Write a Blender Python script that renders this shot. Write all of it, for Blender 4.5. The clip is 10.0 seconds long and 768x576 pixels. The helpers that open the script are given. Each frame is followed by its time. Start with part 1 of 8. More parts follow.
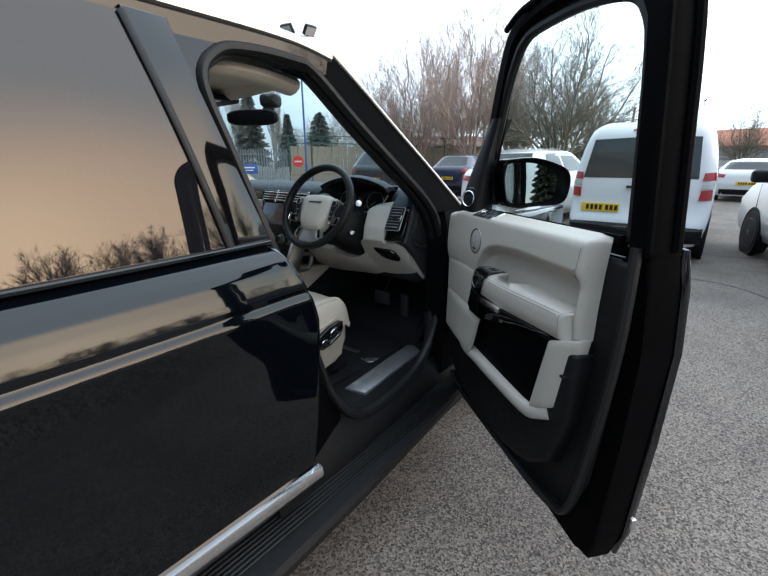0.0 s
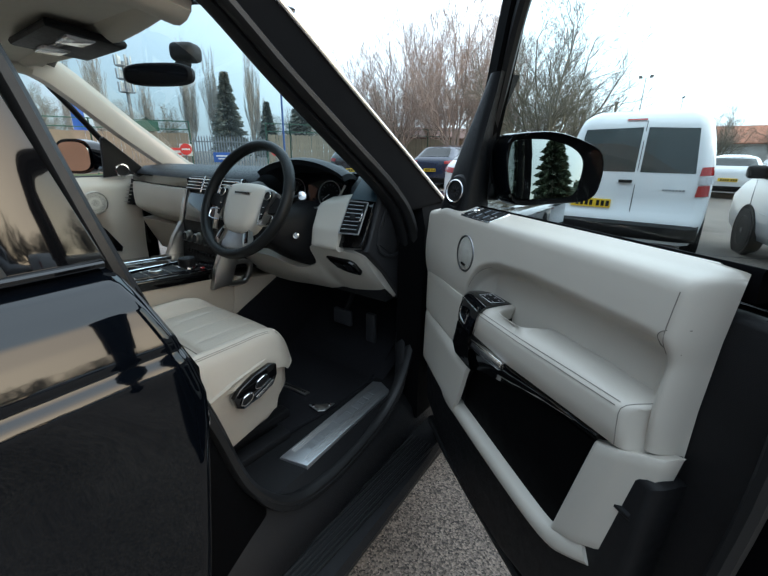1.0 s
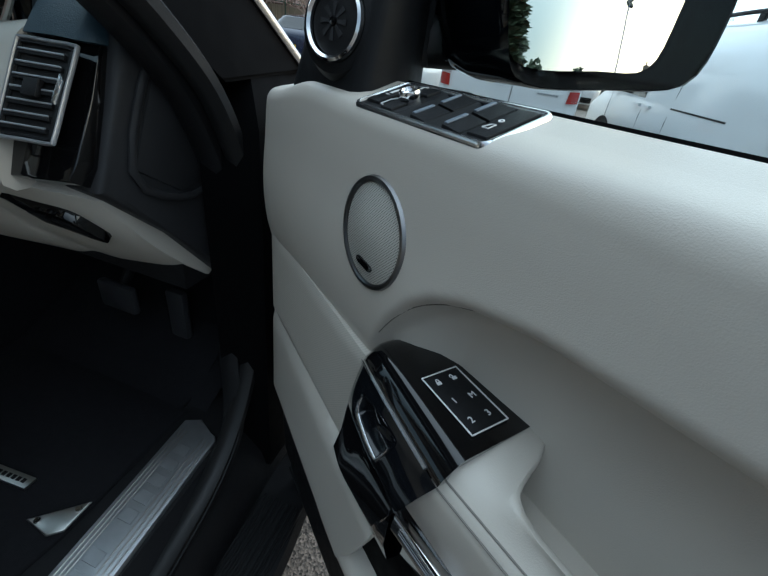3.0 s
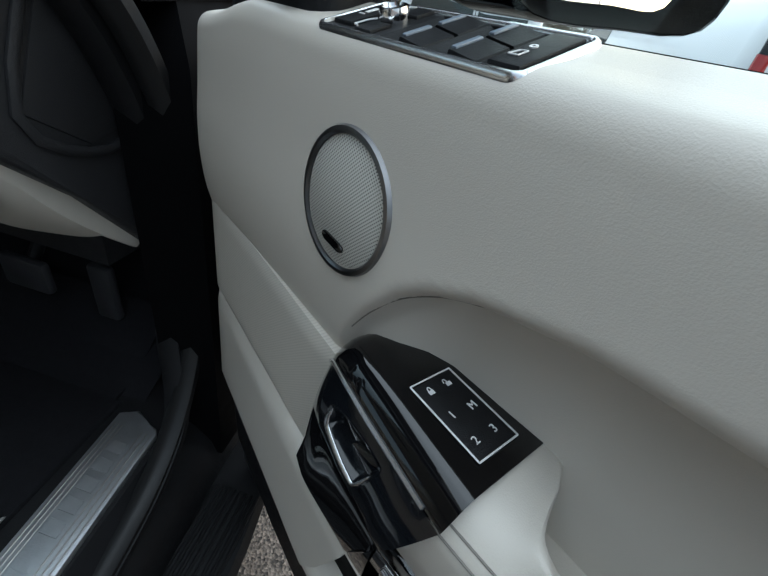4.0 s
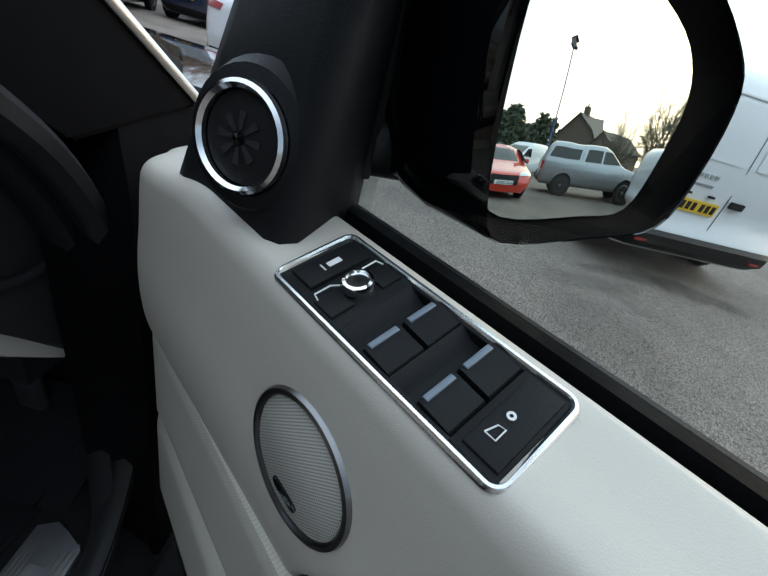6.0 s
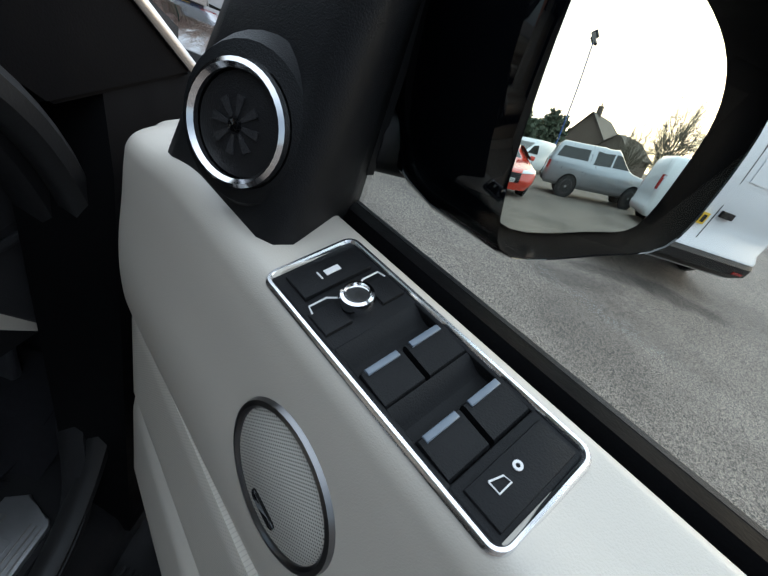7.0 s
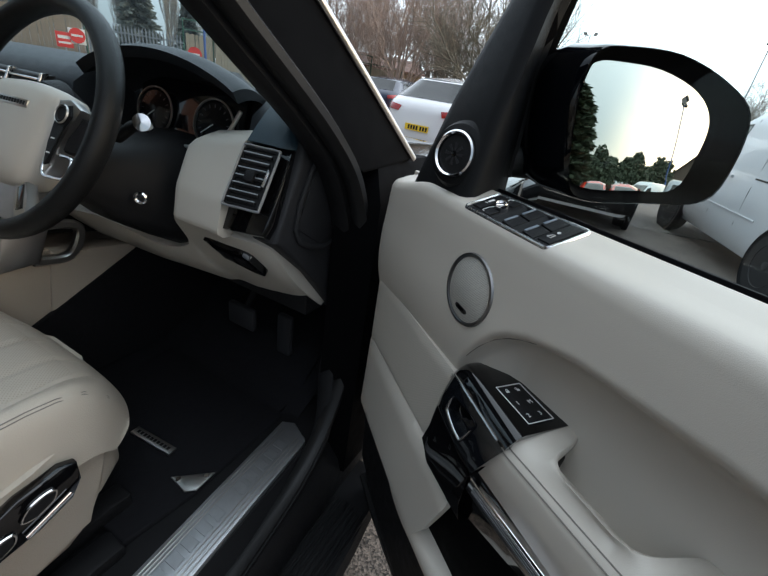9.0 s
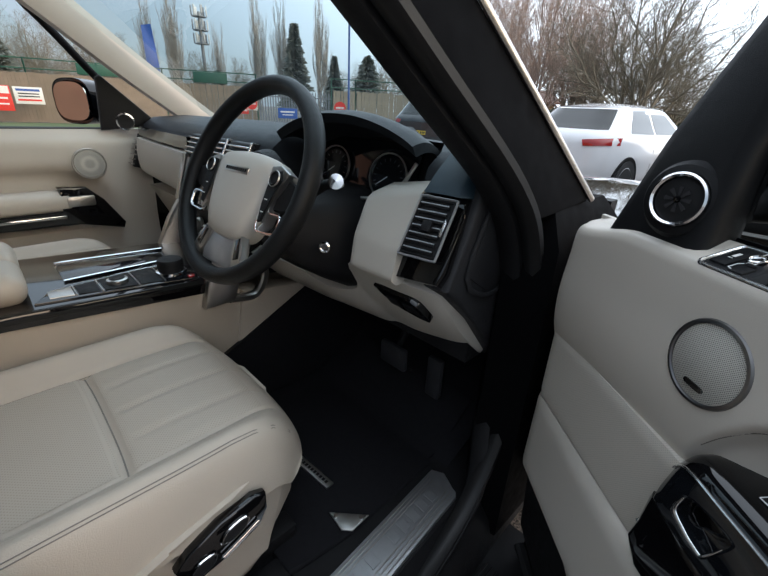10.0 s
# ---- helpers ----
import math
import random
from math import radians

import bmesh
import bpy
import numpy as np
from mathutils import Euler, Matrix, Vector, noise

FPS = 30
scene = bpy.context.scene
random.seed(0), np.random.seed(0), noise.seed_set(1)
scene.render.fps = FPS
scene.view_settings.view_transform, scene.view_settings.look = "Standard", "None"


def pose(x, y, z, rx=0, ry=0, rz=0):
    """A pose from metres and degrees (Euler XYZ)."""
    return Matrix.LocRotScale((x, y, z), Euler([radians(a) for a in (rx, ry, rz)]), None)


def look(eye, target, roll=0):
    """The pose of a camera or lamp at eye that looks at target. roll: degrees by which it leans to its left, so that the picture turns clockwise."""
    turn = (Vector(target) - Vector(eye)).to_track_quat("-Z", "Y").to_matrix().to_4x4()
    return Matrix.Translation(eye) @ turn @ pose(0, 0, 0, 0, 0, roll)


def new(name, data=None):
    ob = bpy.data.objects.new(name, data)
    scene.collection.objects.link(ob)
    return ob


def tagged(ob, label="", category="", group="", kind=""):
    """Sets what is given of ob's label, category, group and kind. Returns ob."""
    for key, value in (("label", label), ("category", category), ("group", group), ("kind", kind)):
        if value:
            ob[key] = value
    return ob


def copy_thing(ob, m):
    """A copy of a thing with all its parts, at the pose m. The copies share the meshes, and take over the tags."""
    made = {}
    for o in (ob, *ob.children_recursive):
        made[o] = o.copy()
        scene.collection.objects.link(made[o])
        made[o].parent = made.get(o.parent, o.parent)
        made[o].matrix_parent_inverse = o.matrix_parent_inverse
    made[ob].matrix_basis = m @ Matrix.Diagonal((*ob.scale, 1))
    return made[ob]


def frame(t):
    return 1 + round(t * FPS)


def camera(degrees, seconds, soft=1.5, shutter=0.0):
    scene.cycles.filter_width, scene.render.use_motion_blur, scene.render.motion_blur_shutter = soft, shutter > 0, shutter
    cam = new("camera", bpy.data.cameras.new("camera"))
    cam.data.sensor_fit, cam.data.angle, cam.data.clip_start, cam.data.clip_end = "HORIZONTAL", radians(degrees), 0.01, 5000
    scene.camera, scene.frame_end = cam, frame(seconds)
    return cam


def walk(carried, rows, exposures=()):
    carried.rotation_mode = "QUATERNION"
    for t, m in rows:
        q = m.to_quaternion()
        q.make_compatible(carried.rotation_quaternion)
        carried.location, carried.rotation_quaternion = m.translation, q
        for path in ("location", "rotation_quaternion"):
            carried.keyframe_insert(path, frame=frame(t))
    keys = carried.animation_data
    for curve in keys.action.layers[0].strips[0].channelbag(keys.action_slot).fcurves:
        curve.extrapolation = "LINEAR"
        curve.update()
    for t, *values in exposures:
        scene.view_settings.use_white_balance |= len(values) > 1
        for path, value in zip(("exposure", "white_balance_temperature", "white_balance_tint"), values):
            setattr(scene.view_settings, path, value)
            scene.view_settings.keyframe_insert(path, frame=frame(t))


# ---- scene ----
cam = camera(86.9, 10.0)
PATH = [
    (0, (1.776, 0.05, 1.419), (0.551, 1.513, 0.818), -0.3),
    (0.5, (1.722, 0.268, 1.393), (0.515, 1.741, 0.782), 0.1),
    (1, (1.529, 0.487, 1.374), (0.379, 1.994, 0.737), 0.7),
    (1.5, (1.393, 0.688, 1.352), (0.359, 2.255, 0.664), 1.4),
    (2, (1.325, 0.894, 1.327), (0.468, 2.508, 0.512), 3.1),
    (2.5, (1.241, 1.037, 1.3), (0.576, 2.673, 0.362), 5.1),
    (3.8, (1.149, 1.177, 1.236), (0.918, 2.812, 0.108), 12.4),
    (4, (1.148, 1.18, 1.239), (0.946, 2.813, 0.103), 12.5),
    (4.5, (1.141, 1.172, 1.3), (1.004, 2.84, 0.206), 13.4),
    (5, (1.124, 1.182, 1.346), (1.056, 2.874, 0.282), 14.6),
    (5.5, (1.11, 1.223, 1.347), (1.078, 2.937, 0.317), 15.5),
    (5.7, (1.105, 1.246, 1.346), (1.086, 2.962, 0.321), 16.1),
    (6.8, (1.095, 1.295, 1.345), (1.118, 2.966, 0.248), 21.3),
    (7, (1.09, 1.294, 1.348), (1.154, 2.968, 0.254), 22.6),
    (7.5, (1.09, 1.285, 1.349), (1.075, 2.99, 0.303), 20.8),
    (8, (1.115, 1.214, 1.35), (0.911, 2.94, 0.36), 17.2),
    (8.5, (1.165, 1.07, 1.345), (0.682, 2.767, 0.403), 13.2),
    (9, (1.189, 0.949, 1.344), (0.408, 2.563, 0.458), 9.0),
    (9.5, (1.161, 0.906, 1.358), (0.122, 2.397, 0.522), 5.9),
    (10, (1.099, 0.924, 1.354), (-0.199, 2.217, 0.553), 2.8),
]
walk(cam, [(t, look(eye, target, roll)) for t, eye, target, roll in PATH], [(0.0, 0.28, 5550, 4), (1.0, 0.32, 5480, 1), (2.0, 0.0, 5350, -2), (2.5, 0.0, 5250, -2), (4.0, 0.48, 5650, 2), (4.5, 0.42, 5580, 1), (5.5, 0.0, 5500, 2), (7.0, 0.27, 5650, 5), (7.5, 0.32, 5650, 6), (8.5, 0.12, 5850, 5), (10.0, 0.2, 5850, 8)])

# world: hazy evening sky, warm towards the low sun on the right of the car
world = bpy.data.worlds.new("evening_sky")
scene.world = world
world.use_nodes = True
wn = world.node_tree
bg = wn.nodes["Background"]
sky = wn.nodes.new("ShaderNodeTexSky")
sky.sky_type = 'NISHITA'
sky.sun_disc = False
sky.sun_elevation = radians(16)
sky.sun_rotation = radians(78)
sky.dust_density = 2.0
tc = wn.nodes.new("ShaderNodeTexCoord")
dot = wn.nodes.new("ShaderNodeVectorMath")
dot.operation = 'DOT_PRODUCT'
dot.inputs[1].default_value = (0.94, 0.30, 0.0)
wn.links.new(tc.outputs["Generated"], dot.inputs[0])
warm = wn.nodes.new("ShaderNodeMapRange")
warm.inputs["From Min"].default_value, warm.inputs["From Max"].default_value = 0.67, 0.99
warm.interpolation_type = 'SMOOTHERSTEP'
wn.links.new(dot.outputs["Value"], warm.inputs["Value"])
haze = wn.nodes.new("ShaderNodeMixRGB")
haze.inputs[2].default_value = (40.0, 28.5, 19.0, 1)
away = wn.nodes.new("ShaderNodeVectorMath")
away.operation = 'DOT_PRODUCT'
away.inputs[1].default_value = (0.25, 0.65, 1.10)
wn.links.new(tc.outputs["Generated"], away.inputs[0])
fade = wn.nodes.new("ShaderNodeMapRange")
fade.interpolation_type = 'SMOOTHSTEP'
fade.inputs["From Min"].default_value, fade.inputs["From Max"].default_value = -0.1, 1.0
wn.links.new(away.outputs["Value"], fade.inputs["Value"])
cold = wn.nodes.new("ShaderNodeMixRGB")
cold.inputs[1].default_value = (2.9, 3.15, 3.4, 1)
cold.inputs[2].default_value = (16.5, 16.9, 17.3, 1)
wn.links.new(fade.outputs[0], cold.inputs[0])
wn.links.new(cold.outputs[0], haze.inputs[1])
wn.links.new(warm.outputs[0], haze.inputs[0])
veil = wn.nodes.new("ShaderNodeMixRGB")
veil.inputs[0].default_value = 0.78
wn.links.new(sky.outputs[0], veil.inputs[1])
wn.links.new(haze.outputs[0], veil.inputs[2])
wn.links.new(veil.outputs[0], bg.inputs[0])
bg.inputs[1].default_value = 0.15
sun_data = bpy.data.lights.new("sun", 'SUN')
sun_data.energy, sun_data.angle, sun_data.color = 0.4, radians(120), (1.0, 0.88, 0.74)
sun = new("sun", sun_data)
sun.matrix_world = look((28, 6, 13), (0, 0, 0))
scene.view_settings.exposure = 0.0


# ---- materials ----
def mat(name, color, rough=0.5, metal=0.0, vary=0.12, scale=6.0, bump=0.0, bump_scale=120.0, coat=0.0, ior=1.5, spec=0.5, detail=4.0):
    m = bpy.data.materials.new(name)
    m.use_nodes = True
    nt = m.node_tree
    b = nt.nodes["Principled BSDF"]
    b.inputs["Metallic"].default_value = metal
    b.inputs["Coat Weight"].default_value = coat
    b.inputs["Coat Roughness"].default_value = 0.03
    b.inputs["IOR"].default_value = ior
    b.inputs["Specular IOR Level"].default_value = spec
    tc = nt.nodes.new("ShaderNodeTexCoord")
    n1 = nt.nodes.new("ShaderNodeTexNoise")
    n1.inputs["Scale"].default_value = scale
    n1.inputs["Detail"].default_value = detail
    nt.links.new(tc.outputs["Object"], n1.inputs["Vector"])
    ramp = nt.nodes.new("ShaderNodeMixRGB")
    lo = [max(0, c * (1 - vary)) for c in color]
    hi = [min(1, c * (1 + vary)) for c in color]
    ramp.inputs[1].default_value = (*lo, 1)
    ramp.inputs[2].default_value = (*hi, 1)
    nt.links.new(n1.outputs["Fac"], ramp.inputs[0])
    nt.links.new(ramp.outputs[0], b.inputs["Base Color"])
    mr = nt.nodes.new("ShaderNodeMapRange")
    mr.inputs["To Min"].default_value = max(0, rough * (1 - vary))
    mr.inputs["To Max"].default_value = min(1, rough * (1 + vary))
    n2 = nt.nodes.new("ShaderNodeTexNoise")
    n2.inputs["Scale"].default_value = scale * 5
    nt.links.new(tc.outputs["Object"], n2.inputs["Vector"])
    nt.links.new(n2.outputs["Fac"], mr.inputs["Value"])
    nt.links.new(mr.outputs[0], b.inputs["Roughness"])
    if bump:
        n3 = nt.nodes.new("ShaderNodeTexNoise")
        n3.inputs["Scale"].default_value = bump_scale
        n3.inputs["Detail"].default_value = 3
        nt.links.new(tc.outputs["Object"], n3.inputs["Vector"])
        bp = nt.nodes.new("ShaderNodeBump")
        bp.inputs["Strength"].default_value = bump
        bp.inputs["Distance"].default_value = 0.002
        nt.links.new(n3.outputs["Fac"], bp.inputs["Height"])
        nt.links.new(bp.outputs[0], b.inputs["Normal"])
    return m


def glass_mat(name, tint, ior=1.45, opaque=0.0, dark=(0.01, 0.01, 0.012), gloss=(1, 1, 1), power=4.0):
    """Thin pane: clear tinted transmission with a real gloss; opaque adds a dark body."""
    m = bpy.data.materials.new(name)
    m.use_nodes = True
    nt = m.node_tree
    out = nt.nodes["Material Output"]
    nt.nodes.remove(nt.nodes["Principled BSDF"])
    tr = nt.nodes.new("ShaderNodeBsdfTransparent")
    tr.inputs[0].default_value = (*tint, 1)
    gl = nt.nodes.new("ShaderNodeBsdfGlossy")
    gl.inputs["Roughness"].default_value = 0.01
    lw = nt.nodes.new("ShaderNodeLayerWeight")
    lw.inputs[0].default_value = 0.5
    pw = nt.nodes.new("ShaderNodeMath")
    pw.operation = 'POWER'
    pw.inputs[1].default_value = power
    nt.links.new(lw.outputs["Facing"], pw.inputs[0])
    f0 = ((ior - 1) / (ior + 1)) ** 2
    ma = nt.nodes.new("ShaderNodeMath")
    ma.operation = 'MULTIPLY_ADD'
    ma.inputs[1].default_value, ma.inputs[2].default_value = 1 - f0, f0
    nt.links.new(pw.outputs[0], ma.inputs[0])
    gl.inputs[0].default_value = (*gloss, 1)
    mix = nt.nodes.new("ShaderNodeMixShader")
    nt.links.new(ma.outputs[0], mix.inputs[0])
    base = tr
    if opaque:
        df = nt.nodes.new("ShaderNodeBsdfDiffuse")
        df.inputs[0].default_value = (*dark, 1)
        m2 = nt.nodes.new("ShaderNodeMixShader")
        m2.inputs[0].default_value = opaque
        nt.links.new(tr.outputs[0], m2.inputs[1])
        nt.links.new(df.outputs[0], m2.inputs[2])
        base = m2
    nt.links.new(base.outputs[0], mix.inputs[1])
    nt.links.new(gl.outputs[0], mix.inputs[2])
    nt.links.new(mix.outputs[0], out.inputs[0])
    return m


CREAM = mat("cream_leather", (0.515, 0.480, 0.424), 0.42, vary=0.04, scale=9, bump=0.14, bump_scale=1200)
CREAM2 = mat("cream_seat_leather", (0.425, 0.375, 0.310), 0.45, vary=0.06, scale=7, bump=0.35, bump_scale=600)
LINING = mat("roof_lining_cloth", (0.52, 0.48, 0.41), 0.9, vary=0.05, scale=20, bump=0.3, bump_scale=700)
BLACK = mat("black_plastic", (0.010, 0.010, 0.011), 0.5, vary=0.25, scale=14, bump=0.3, bump_scale=1200, spec=0.2)
GRAIN = mat("black_grained_plastic", (0.024, 0.024, 0.026), 0.45, vary=0.2, scale=14, bump=0.4, bump_scale=900, spec=0.25)
RUBBER = mat("black_rubber", (0.012, 0.012, 0.0125), 0.45, vary=0.2, scale=10, bump=0.1, bump_scale=300, spec=0.28)
GLOSS = mat("gloss_black", (0.003, 0.003, 0.0035), 0.08, vary=0.2, scale=5, coat=0.9, spec=0.1)
PAINT = mat("blue_black_car_paint", (0.0014, 0.0020, 0.0033), 0.06, vary=0.1, scale=3, coat=0.65, ior=1.5, spec=0.1)
PAINT.node_tree.nodes["Principled BSDF"].inputs["Coat IOR"].default_value = 1.55
DASH = mat("navy_black_leather", (0.011, 0.014, 0.018), 0.5, vary=0.15, scale=8, bump=0.45, bump_scale=700, spec=0.35)
WHEELL = mat("black_wheel_leather", (0.006, 0.0065, 0.007), 0.42, vary=0.15, scale=8, bump=0.35, bump_scale=800, spec=0.25)
DISPLAY = mat("dim_display", (0.035, 0.045, 0.060), 0.12, vary=0.3, scale=25, coat=0.6)
# blue in this base stands for sky reflected on dark leather
ENDCAP = mat("sky_sheen_leather", (0.026, 0.048, 0.066), 0.36, vary=0.15, scale=8, bump=0.3, bump_scale=700)
CARPET = mat("black_carpet", (0.012, 0.012, 0.014), 0.95, vary=0.3, scale=90, bump=0.9, bump_scale=900, spec=0.1)
CHROME = mat("chrome", (0.75, 0.75, 0.76), 0.12, 1.0, vary=0.05, scale=20)
SOFTBLACK = mat("soft_black_plastic", (0.009, 0.0095, 0.0105), 0.5, vary=0.2, scale=14, bump=0.25, bump_scale=1200, spec=0.15)
DUNBRICK = mat("dun_brick", (0.15, 0.115, 0.09), 0.9, vary=0.25, scale=3, bump=0.4, bump_scale=25)
DUNROOF = mat("grey_brown_tiles", (0.13, 0.11, 0.095), 0.85, vary=0.3, scale=4, bump=0.5, bump_scale=15)
JET = mat("satin_black_trim", (0.0032, 0.0032, 0.0036), 0.5, vary=0.3, scale=8, bump=0.1, bump_scale=500, spec=0.012)
BRIGHT = mat("bright_satin_chrome", (0.82, 0.83, 0.85), 0.24, 1.0, vary=0.05, scale=20)
SATIN = mat("satin_silver", (0.52, 0.51, 0.49), 0.33, 1.0, vary=0.06, scale=30, bump=0.05, bump_scale=900)
SILL = mat("brushed_sill_plate", (0.48, 0.49, 0.51), 0.42, 0.9, vary=0.15, scale=40, bump=0.2, bump_scale=500)
DIMMETAL = mat("dim_satin_metal", (0.19, 0.19, 0.195), 0.30, 1.0, vary=0.06, scale=30)
# vent chrome: part-diffuse grey stands in for the sky it would reflect
SLAT = mat("sky_grey_chrome", (0.33, 0.34, 0.36), 0.32, 0.45, vary=0.05, scale=20)
VANGLASS = glass_mat("grey_van_glass", (0.45, 0.50, 0.50), 1.5, 0.72, (0.05, 0.06, 0.06))
STITCH = mat("dark_seam", (0.19, 0.175, 0.155), 0.8)
MARK = mat("white_marking", (0.7, 0.7, 0.7), 0.6)
SCREEN = mat("dark_screen", (0.006, 0.007, 0.009), 0.1, coat=0.5, scale=3, spec=0.2)
# switch tips: the grey-blue is sky light put into their colour
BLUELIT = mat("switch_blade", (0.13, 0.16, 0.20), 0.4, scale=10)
MIRROR = mat("mirror_glass", (0.66, 0.69, 0.64), 0.0, 1.0, vary=0.0)
GLASS = glass_mat("clear_side_glass", (0.93, 0.96, 0.95), 1.3, gloss=(0.8, 0.8, 0.8), power=6.0)
WSCREEN = glass_mat("tinted_windscreen", (0.73, 0.83, 0.85), 1.35)
# peach gloss colour adds the evening sky's warmth to the pane's reflections
PRIVACY = glass_mat("privacy_glass", (0.05, 0.05, 0.05), 1.7, 0.85, gloss=(1.0, 0.88, 0.78))
WHITE = mat("white_van_paint", (0.72, 0.74, 0.76), 0.25, vary=0.05, scale=2, coat=0.8)
WHITEG = mat("white_car_paint", (0.74, 0.74, 0.75), 0.22, vary=0.04, scale=2, coat=0.9)
DARKCAR = mat("black_car_paint", (0.012, 0.012, 0.014), 0.15, vary=0.2, scale=2, coat=1.0)
NAVY = mat("navy_car_paint", (0.015, 0.022, 0.05), 0.15, vary=0.2, scale=2, coat=1.0)
RED = mat("red_car_paint", (0.60, 0.05, 0.025), 0.2, vary=0.06, scale=2, coat=1.0)
SILVERP = mat("silver_car_paint", (0.36, 0.38, 0.41), 0.28, 0.5, vary=0.06, scale=2, coat=0.8)
CARGLASS = glass_mat("dark_car_glass", (0.22, 0.25, 0.25), 1.5, 0.55, (0.02, 0.022, 0.022))
TYRE = mat("tyre_rubber", (0.016, 0.016, 0.017), 0.8, vary=0.2, scale=20, bump=0.4, bump_scale=90)
ALLOY = mat("alloy_wheel", (0.35, 0.35, 0.36), 0.35, 1.0, vary=0.1)
ALLOYD = mat("dark_wheel", (0.03, 0.03, 0.033), 0.4, vary=0.1)
REDLENS = mat("red_lamp_lens", (0.32, 0.012, 0.010), 0.12, vary=0.1, scale=60, coat=1.0)
CLEARLENS = mat("clear_lamp_lens", (0.55, 0.55, 0.57), 0.15, 0.3, vary=0.15, scale=60, coat=1.0)
PLATEY = mat("yellow_plate", (0.75, 0.50, 0.02), 0.35, vary=0.04, scale=10)
PLATEW = mat("white_plate", (0.75, 0.75, 0.72), 0.35, vary=0.04, scale=10)
BARK = mat("grey_brown_bark", (0.21, 0.190, 0.145), 0.9, vary=0.3, scale=4, bump=0.6, bump_scale=30)
# poplar bark raised in tone to stand for the haze before it
BARK3 = mat("hazed_poplar_bark", (0.38, 0.355, 0.315), 0.9, vary=0.3, scale=2)
BARK2 = mat("pinkish_twig_bark", (0.42, 0.325, 0.270), 0.9, vary=0.3, scale=2)
# needle green paled and greyed to put distance haze into the colour
NEEDLE = mat("hazed_conifer_needles", (0.165, 0.185, 0.165), 0.85, vary=0.45, scale=1.5)
HEDGE = mat("hedge_leaves", (0.055, 0.072, 0.040), 0.85, vary=0.45, scale=2.5)
TIMBER = mat("weathered_timber", (0.24, 0.19, 0.14), 0.9, vary=0.3, scale=2.0, bump=0.4, bump_scale=60)
TIMBER2 = mat("pale_timber", (0.28, 0.25, 0.19), 0.9, vary=0.25, scale=2.0, bump=0.4, bump_scale=60)
STEEL = mat("galvanised_steel", (0.30, 0.32, 0.34), 0.5, 0.7, vary=0.15, scale=10)
GREENP = mat("green_painted_steel", (0.02, 0.09, 0.06), 0.5, vary=0.15, scale=5)
BLUEP = mat("blue_painted_steel", (0.02, 0.07, 0.25), 0.45, vary=0.1, scale=5)
SIGNRED = mat("red_sign", (0.65, 0.03, 0.02), 0.5, scale=5)
SIGNWHITE = mat("white_sign", (0.75, 0.75, 0.73), 0.5, scale=5)
SIGNBLUE = mat("blue_sign", (0.03, 0.10, 0.40), 0.5, scale=5)
BRICK = mat("house_brick", (0.20, 0.10, 0.07), 0.9, vary=0.25, scale=3, bump=0.4, bump_scale=25)
ROOFT = mat("roof_tiles", (0.14, 0.09, 0.075), 0.85, vary=0.3, scale=4, bump=0.5, bump_scale=15)
ORANGE = mat("orange_roof", (0.46, 0.19, 0.11), 0.8, vary=0.15, scale=3)
GRASS = mat("grass_verge", (0.07, 0.10, 0.03), 0.95, vary=0.4, scale=3, bump=1.0, bump_scale=40)


